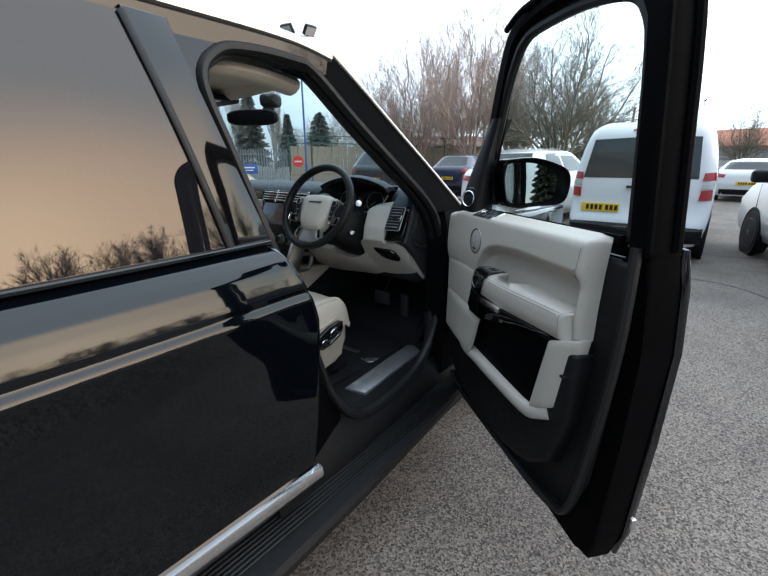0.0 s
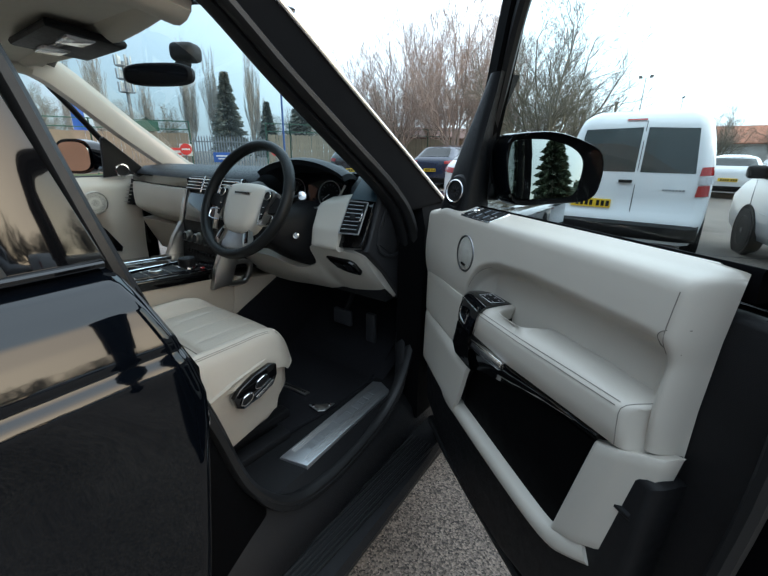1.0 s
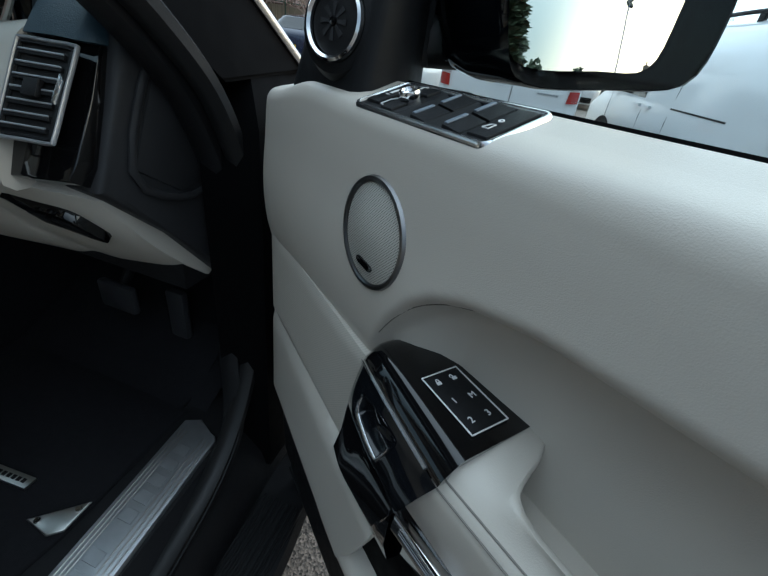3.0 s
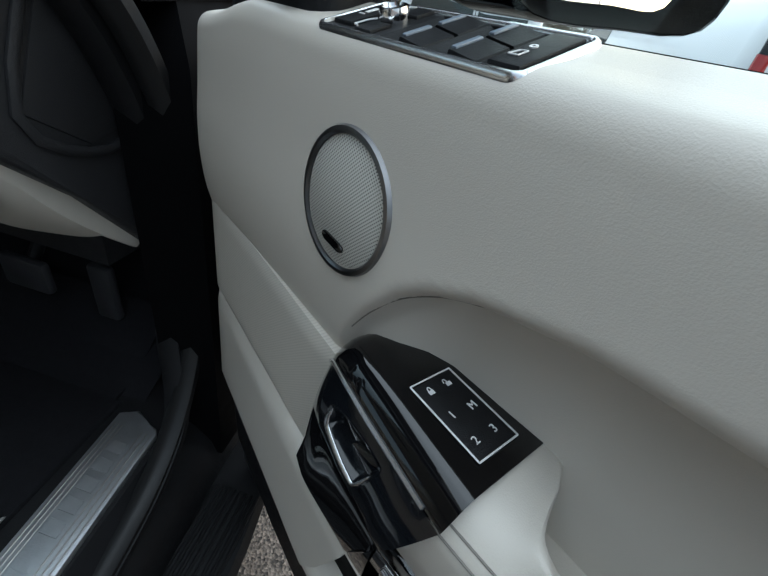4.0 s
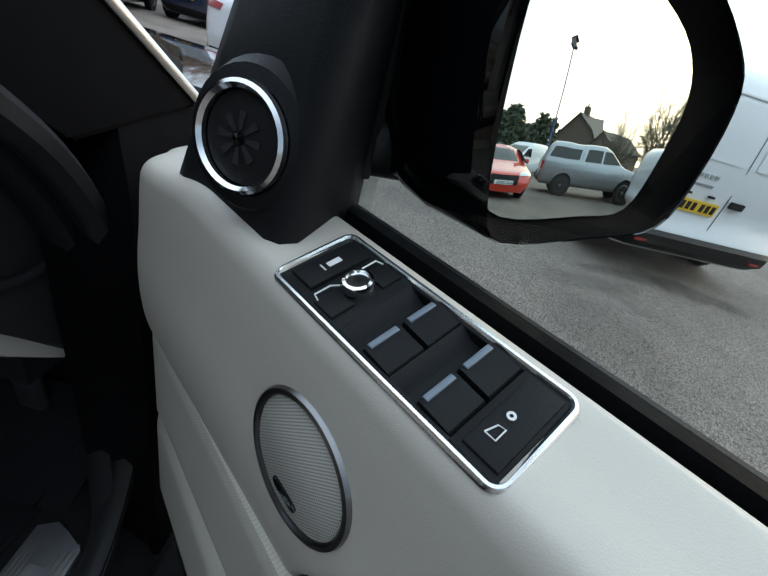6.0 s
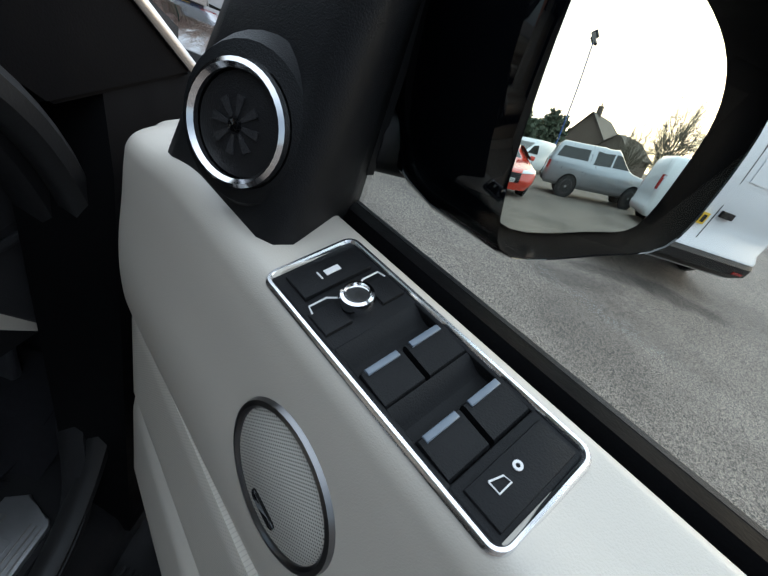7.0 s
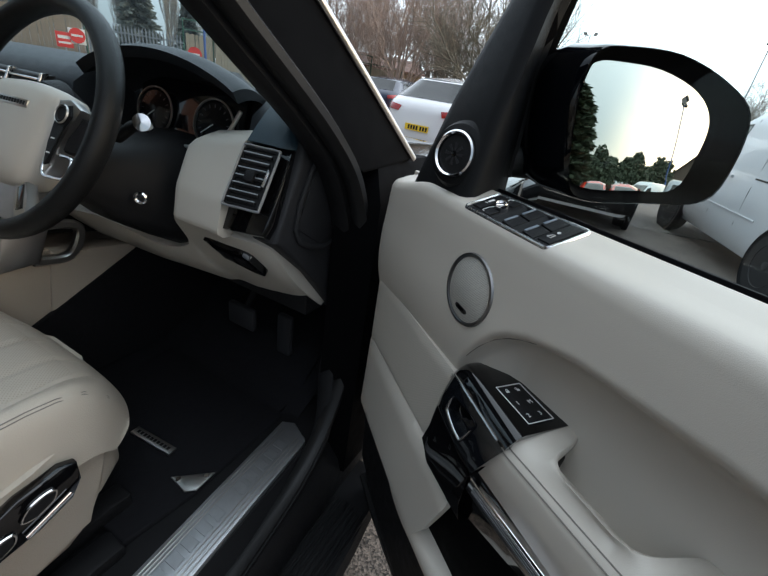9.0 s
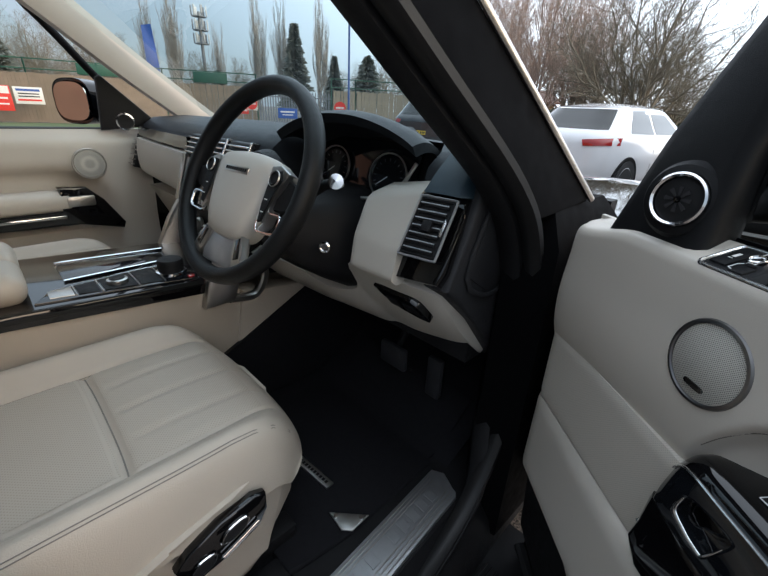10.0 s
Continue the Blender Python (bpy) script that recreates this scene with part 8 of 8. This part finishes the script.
again(leyl, *at_az(20, 48), 80, 0.6)


def hedge(p0, p1, height, depth, n, seed, label):
    rng = random.Random(seed)
    a, b = Vector((*p0, 0)), Vector((*p1, 0))
    out = (b - a).normalized().orthogonal()
    way = (b - a)
    nrm = Vector((-way.y, way.x, 0)).normalized()
    vs, fs = [], []
    for k in range(n):
        u = rng.random()
        top = height * (0.82 + 0.14 * math.sin(u * 23) + 0.10 * math.sin(u * 61 + 1))
        z = top * rng.random() ** 0.6
        w = depth * (rng.random() - 0.5) * (1.0 if z < top * 0.9 else 0.6)
        c = a + way * u + nrm * w + Vector((0, 0, z))
        d1 = Vector((rng.uniform(-1, 1), rng.uniform(-1, 1), rng.uniform(-0.2, 1))).normalized()
        d2 = d1.orthogonal().normalized()
        s_ = rng.uniform(0.10, 0.26)
        i = len(vs)
        vs += [c - d1 * s_, c - d2 * s_ * 0.6, c + d1 * s_, c + d2 * s_ * 0.6]
        fs.append((i, i + 1, i + 2, i + 3))
    o = new("hedge", list_mesh("hedge", vs, fs, HEDGE, False))
    return tagged(o, label, "hedge", kind="stuff")


hedge(at_az(97, 29), at_az(126, 20), 4.3, 1.8, 14000, 1, "dark evergreen hedge along the car park edge")
hedge(at_az(-12, 34), at_az(-44, 36), 2.2, 3.0, 9000, 2, "tangled undergrowth below the bare trees")
hedge(at_az(-3, 70), at_az(26, 62), 3.0, 2.5, 7000, 3, "far dark hedge at the car park end")

# ---- fence round the yard ----
fence = thing("fence", "weathered close-board timber fence with green rail above", "fence")
FP = [at_az(-28, 33), at_az(-36, 30), at_az(-50, 27.5), at_az(-53, 27.3)]
FQ = [at_az(-62, 28), at_az(-72, 28.5), at_az(-84, 29), at_az(-97, 31)]
board = finish("board", box(-0.072, -0.012, 0.03, 0.072, 0.012, 2.28, 0.006, 1), TIMBER)
board2 = finish("board", box(-0.072, -0.012, 0.03, 0.072, 0.012, 2.30, 0.006, 1), TIMBER2)
rngf = random.Random(4)
count = 0
for run, bmesh_data in ((FP, board2), (FQ, board)):
    for a, b in zip(run, run[1:]):
        a, b = Vector((*a, 0)), Vector((*b, 0))
        way = b - a
        n = int(way.length / 0.155)
        for k in range(n):
            if count >= 296:
                break
            o = new("board", bmesh_data)
            o.parent = fence
            p = a + way * (k / n)
            o.matrix_basis = pose(p.x, p.y, rngf.uniform(-0.03, 0.02), 0, rngf.uniform(-0.6, 0.6), math.degrees(math.atan2(way.y, way.x)))
            count += 1
        m = a.lerp(b, 0.5)
        rail = part("rail", box(-way.length / 2, -0.03, 0.5, way.length / 2, 0.03, 0.6), TIMBER, fence, m=pose(m.x, m.y, 0, 0, 0, math.degrees(math.atan2(way.y, way.x))))
        nn = max(1, int(way.length / 2.6))
        for k in range(nn + 1):
            p = a + way * (k / nn)
            part("post", lathe([(0.04, 0), (0.04, 2.95), (0.02, 2.97)], pose(p.x, p.y, 0), 8), GREENP, fence)
        for z in (2.45, 2.9):
            part("rail", box(-way.length / 2, -0.025, z, way.length / 2, 0.025, z + 0.05), GREENP, fence, m=pose(m.x, m.y, 0, 0, 0, math.degrees(math.atan2(way.y, way.x))))
        if run is FQ:
            part("green_board", box(-0.9, -0.03, 2.35, 0.9, 0.03, 2.88, 0.01), GREENP, fence, m=pose(m.x, m.y, 0, 0, 0, math.degrees(math.atan2(way.y, way.x))))
# the boards past the counted ones
a, b = Vector((*FQ[1], 0)), Vector((*FQ[3], 0))
way = b - a
bm = None
n = int(way.length / 0.155)
own = bmesh.new()
for k in range(n):
    p = a + way * (k / n)
    tmp = pose(p.x, p.y, 0.02 * math.sin(k * 7.0), 0, 0, math.degrees(math.atan2(way.y, way.x)))
    vsx = [own.verts.new(tmp @ Vector(c)) for c in ((-0.072, -0.01, 0), (0.072, -0.01, 0), (0.072, -0.01, 2.28), (-0.072, -0.01, 2.28), (-0.072, 0.012, 0), (0.072, 0.012, 0), (0.072, 0.012, 2.28), (-0.072, 0.012, 2.28))]
    for f in ((0, 1, 2, 3), (5, 4, 7, 6), (1, 5, 6, 2), (4, 0, 3, 7), (3, 2, 6, 7)):
        own.faces.new([vsx[i] for i in f])
o = part("far_board", own, TIMBER, fence, smooth=False)
tagged(o, kind="stuff")
gate = thing("palisade_gate", "grey galvanised palisade gate in the fence", "gate")
a, b = Vector((*FP[-1], 0)), Vector((*FQ[0], 0))
way = b - a
ang = math.degrees(math.atan2(way.y, way.x))
pale = finish("pale", prism([(-0.035, 0.1), (0.035, 0.1), (0.035, 2.05), (0.0, 2.2), (-0.035, 2.05)], lambda x, z, h: Vector((x, h, z)), -0.006, 0.006), STEEL)
n = int(way.length / 0.155)
for k in range(n + 1):
    p = a + way * (k / n)
    o = new("pale", pale)
    o.parent = gate
    o.matrix_basis = pose(p.x, p.y, 0, 0, 0, ang)
m = a.lerp(b, 0.5)
for z in (0.4, 1.8):
    part("rail", box(-way.length / 2, 0.01, z, way.length / 2, 0.05, z + 0.06), STEEL, gate, m=pose(m.x, m.y, 0, 0, 0, ang))
bm = surf(24, 2, lambda u, v: Vector((*at_az(-70 - 34 * u, 26.6 - 5.0 * v + 1.6), 0.012 + 0.05 * math.sin(3.1 * v))))
verge = part("verge", bm, GRASS)
tagged(verge, "strip of short grass below the fence", "grass", kind="structure")


def sign(label, az, dist, z, w, h, face, bars=(), pole=True, x0=1.1, y0=0.92):
    x, y = at_az(az, dist, x0, y0)
    t = thing("sign", label, "sign", pose(x, y, 0, 0, 0, -az))
    part("face", box(-w / 2, -0.03, z - h / 2, w / 2, -0.015, z + h / 2, 0.004), face, t)
    if pole:
        part("pole", lathe([(0.03, 0), (0.03, z + h / 2)], None, 8), STEEL, t)
    for (bx, bz, bw, bh, mm) in bars:
        part("bar", box(bx - bw / 2, -0.036, z + bz - bh / 2, bx + bw / 2, -0.028, z + bz + bh / 2), mm, t)
    return t


sign("round red no-entry sign on a white board", -62.8, 25.5, 1.35, 0.62, 0.62, SIGNWHITE)
o = sign("red and white notice board beside the gate", -63.9, 25.5, 1.15, 0.60, 0.60, SIGNRED, ((0, 0.1, 0.45, 0.12, SIGNWHITE), (0, -0.12, 0.45, 0.08, SIGNWHITE)))
for az, dd in ((-62.8, 25.45), (-51.9, 23.4)):
    x, y = at_az(az, dd, 1.1, 0.92)
    t = thing("sign", "red no-entry disc with a white bar", "sign", pose(x, y, 0, 0, 0, -az))
    part("disc", lathe([(0.30, -0.008), (0.30, 0.008), (0.0, 0.009)], facing((0, -0.05, 1.38), (0, -1, 0)), 28), SIGNRED, t)
    part("bar", box(-0.21, -0.068, 1.34, 0.21, -0.058, 1.42), SIGNWHITE, t)
    part("pole", lathe([(0.03, 0), (0.03, 1.7)], None, 8), STEEL, t)
sign("blue notice board on the gate", -58.5, 26.4, 0.95, 1.1, 0.55, SIGNBLUE, ((0, 0.08, 0.8, 0.08, SIGNWHITE), (0, -0.08, 0.6, 0.06, SIGNWHITE)), False)
sign("white notice board with coloured lines on the fence", -84.6, 27.6, 1.25, 1.1, 0.75, SIGNWHITE, ((0, 0.24, 0.9, 0.10, SIGNBLUE), (0, 0.08, 0.8, 0.05, BLACK), (0, -0.04, 0.8, 0.05, BLACK), (0, -0.2, 0.9, 0.08, SIGNRED)), False)
sign("white and red notice board on the fence", -86.9, 27.6, 1.10, 0.9, 1.1, SIGNRED, ((0, 0.36, 0.8, 0.32, SIGNWHITE), (0, 0.0, 0.6, 0.08, SIGNWHITE), (0, -0.25, 0.6, 0.06, SIGNWHITE)), False)


def lamp_post(label, x, y, h, heads, material, turn=0.0, k_=1.0):
    t = thing("lamp_post", label, "lamp post", pose(x, y, 0, 0, 0, turn), "lamp posts")
    part("pole", lathe([(0.09, 0), (0.085, 1.2), (0.055, 1.25), (0.045, h)], None, 12), material, t)
    part("cross_arm", sweep([Vector((-0.55 if heads > 1 else 0, 0, h)), Vector((0.55, 0, h))], oval(0.025, 0.025, 8), (0, 0, 1)), STEEL, t)
    for k in range(heads):
        sx = 1 if k else (-1 if heads > 1 else 1)
        q = pose(sx * 0.55, 0, h + 0.16 * k_, 40, 0, sx * 35) @ Matrix.Scale(k_, 4)
        o = part("floodlight", box(-0.19, -0.06, -0.15, 0.19, 0.06, 0.15, 0.02), BLACK, t, m=q)
        part("lens", box(-0.16, -0.068, -0.12, 0.16, -0.058, 0.12), CLEARLENS, o)
    return t


lamp_post("blue lamp post with twin floodlights", *at_az(-50.2, 24, 1.77, 0.05), 7.5, 2, BLUEP, 50, 1.7)
lamp_post("slim lamp post with twin floodlights", *at_az(-7.4, 58), 9.5, 2, STEEL, 0)
lamp_post("slim grey street lamp by the exit", *at_az(8.6, 46), 8.2, 1, STEEL, 90)
lamp_post("slim grey street lamp beyond the hedge", *at_az(-3.6, 70), 8.5, 1, STEEL, 90)
lamp_post("tall lamp post with floodlights beyond the parked cars", *at_az(96.5, 22), 7.4, 2, BLUEP, -6.5, 1.4)
for az, dist, h in ((-9.8, 40, 5.4), (-13.2, 42, 5.0)):
    t = thing("utility_pole", "dark timber utility pole", "pole", pose(*at_az(az, dist), 0))
    part("pole", lathe([(0.12, 0), (0.09, h)], None, 10), BARK, t)

# telecom mast and banner behind the fence
t = thing("mast", "grey lattice telecom mast with panel antennas", "mast", pose(*at_az(-67.6, 70), 0))
part("column", lathe([(0.28, 0), (0.22, 9.0), (0.2, 12.4)], None, 12), STEEL, t)
for z in (8.6, 10.2, 11.8):
    part("platform", lathe([(0.95, z), (0.95, z + 0.08), (0.2, z + 0.08), (0.2, z)], None, 12), STEEL, t)
    for k in range(6):
        a = k * math.pi / 3
        part("antenna", box(-0.14, -0.08, z + 0.1, 0.14, 0.08, z + 1.3, 0.03), SIGNWHITE if k % 2 else STEEL, t, m=pose(0.95 * math.cos(a), 0.95 * math.sin(a), 0, 0, 0, math.degrees(a) + 90))
t = thing("banner", "tall blue feather banner behind the fence", "banner", pose(*at_az(-73.4, 34), 0, 0, 0, 73))
part("pole", lathe([(0.03, 0), (0.02, 5.6)], None, 8), STEEL, t)
bm = surf(6, 20, lambda u, v: Vector((0.02 + u * 0.75 * (1 - 0.25 * v), 0.06 * math.sin(v * 7 + u * 3), 2.2 + v * 3.4 + 0.1 * u)), thick=(0, 0.004, 0))
part("cloth", bm, SIGNBLUE, t, "royal blue cloth")


# ---- buildings ----
def house(label, m, w, d, eaves, ridge, wall, roofm, chimney=True):
    t = thing("house", label, "house", m, "houses")
    part("wall", box(-w / 2, -d / 2, 0, w / 2, d / 2, eaves), wall, t)
    part("gable", prism([(-w / 2, eaves), (w / 2, eaves), (0, ridge)], lambda x, z, h: Vector((x, h, z)), -d / 2, d / 2), wall, t)
    for sx in (-1, 1):
        ov = 0.35
        k = (ridge - eaves) / (w / 2)
        part("roof", prism([(-d / 2 - ov, 0), (d / 2 + ov, 0), (d / 2 + ov, 1), (-d / 2 - ov, 1)], lambda y, v, h, sx=sx: Vector((sx * (w / 2 + ov) * (1 - v), y, eaves - ov * k + (ridge - eaves + ov * k) * v + 0.02 + h)), 0, 0.14), roofm, t)
    if chimney:
        part("chimney", box(-0.45, -d * 0.30, ridge - 0.4, 0.45, -d * 0.30 + 0.7, ridge + 1.3, 0.03), wall, t)
        part("chimney_pot", lathe([(0.14, ridge + 1.3), (0.12, ridge + 1.8)], pose(0, -d * 0.30 + 0.35, 0), 10), BRICK, t)
    for sx in (-0.25, 0.25):
        for z in (1.0, 3.4):
            if z + 1.2 < eaves + 0.6:
                wn_ = part("window", box(sx * w - 0.55, -d / 2 - 0.05, z, sx * w + 0.55, -d / 2 + 0.02, z + 1.2, 0.01), SIGNWHITE, t)
                part("pane", box(sx * w - 0.47, -d / 2 - 0.06, z + 0.08, sx * w + 0.47, -d / 2 - 0.045, z + 1.12), CARGLASS, wn_)
    return t


house("dark brick house with a steep gable and chimney", pose(*at_az(91.5, 60), 0, 0, 0, -70), 8.5, 10, 4.0, 7.8, DUNBRICK, DUNROOF)
house("low brick building beside the house", pose(*at_az(85, 58), 0, 0, 0, -60), 8, 12, 2.8, 5.2, DUNBRICK, DUNROOF, False)
house("far single-storey building with an orange roof", pose(*at_az(0.5, 66), 0, 0, 0, 80), 7, 10, 2.8, 4.6, SIGNWHITE, ORANGE, False)
house("red brick building across the yard", pose(*at_az(-148, 16), 0, 0, 0, 40), 9, 15, 6.2, 9.0, BRICK, ROOFT, False)
house("low dark shed below the bare trees", pose(*at_az(-33, 36), 0, 0, 0, -35), 3, 9, 2.5, 3.2, TIMBER, ROOFT, False)
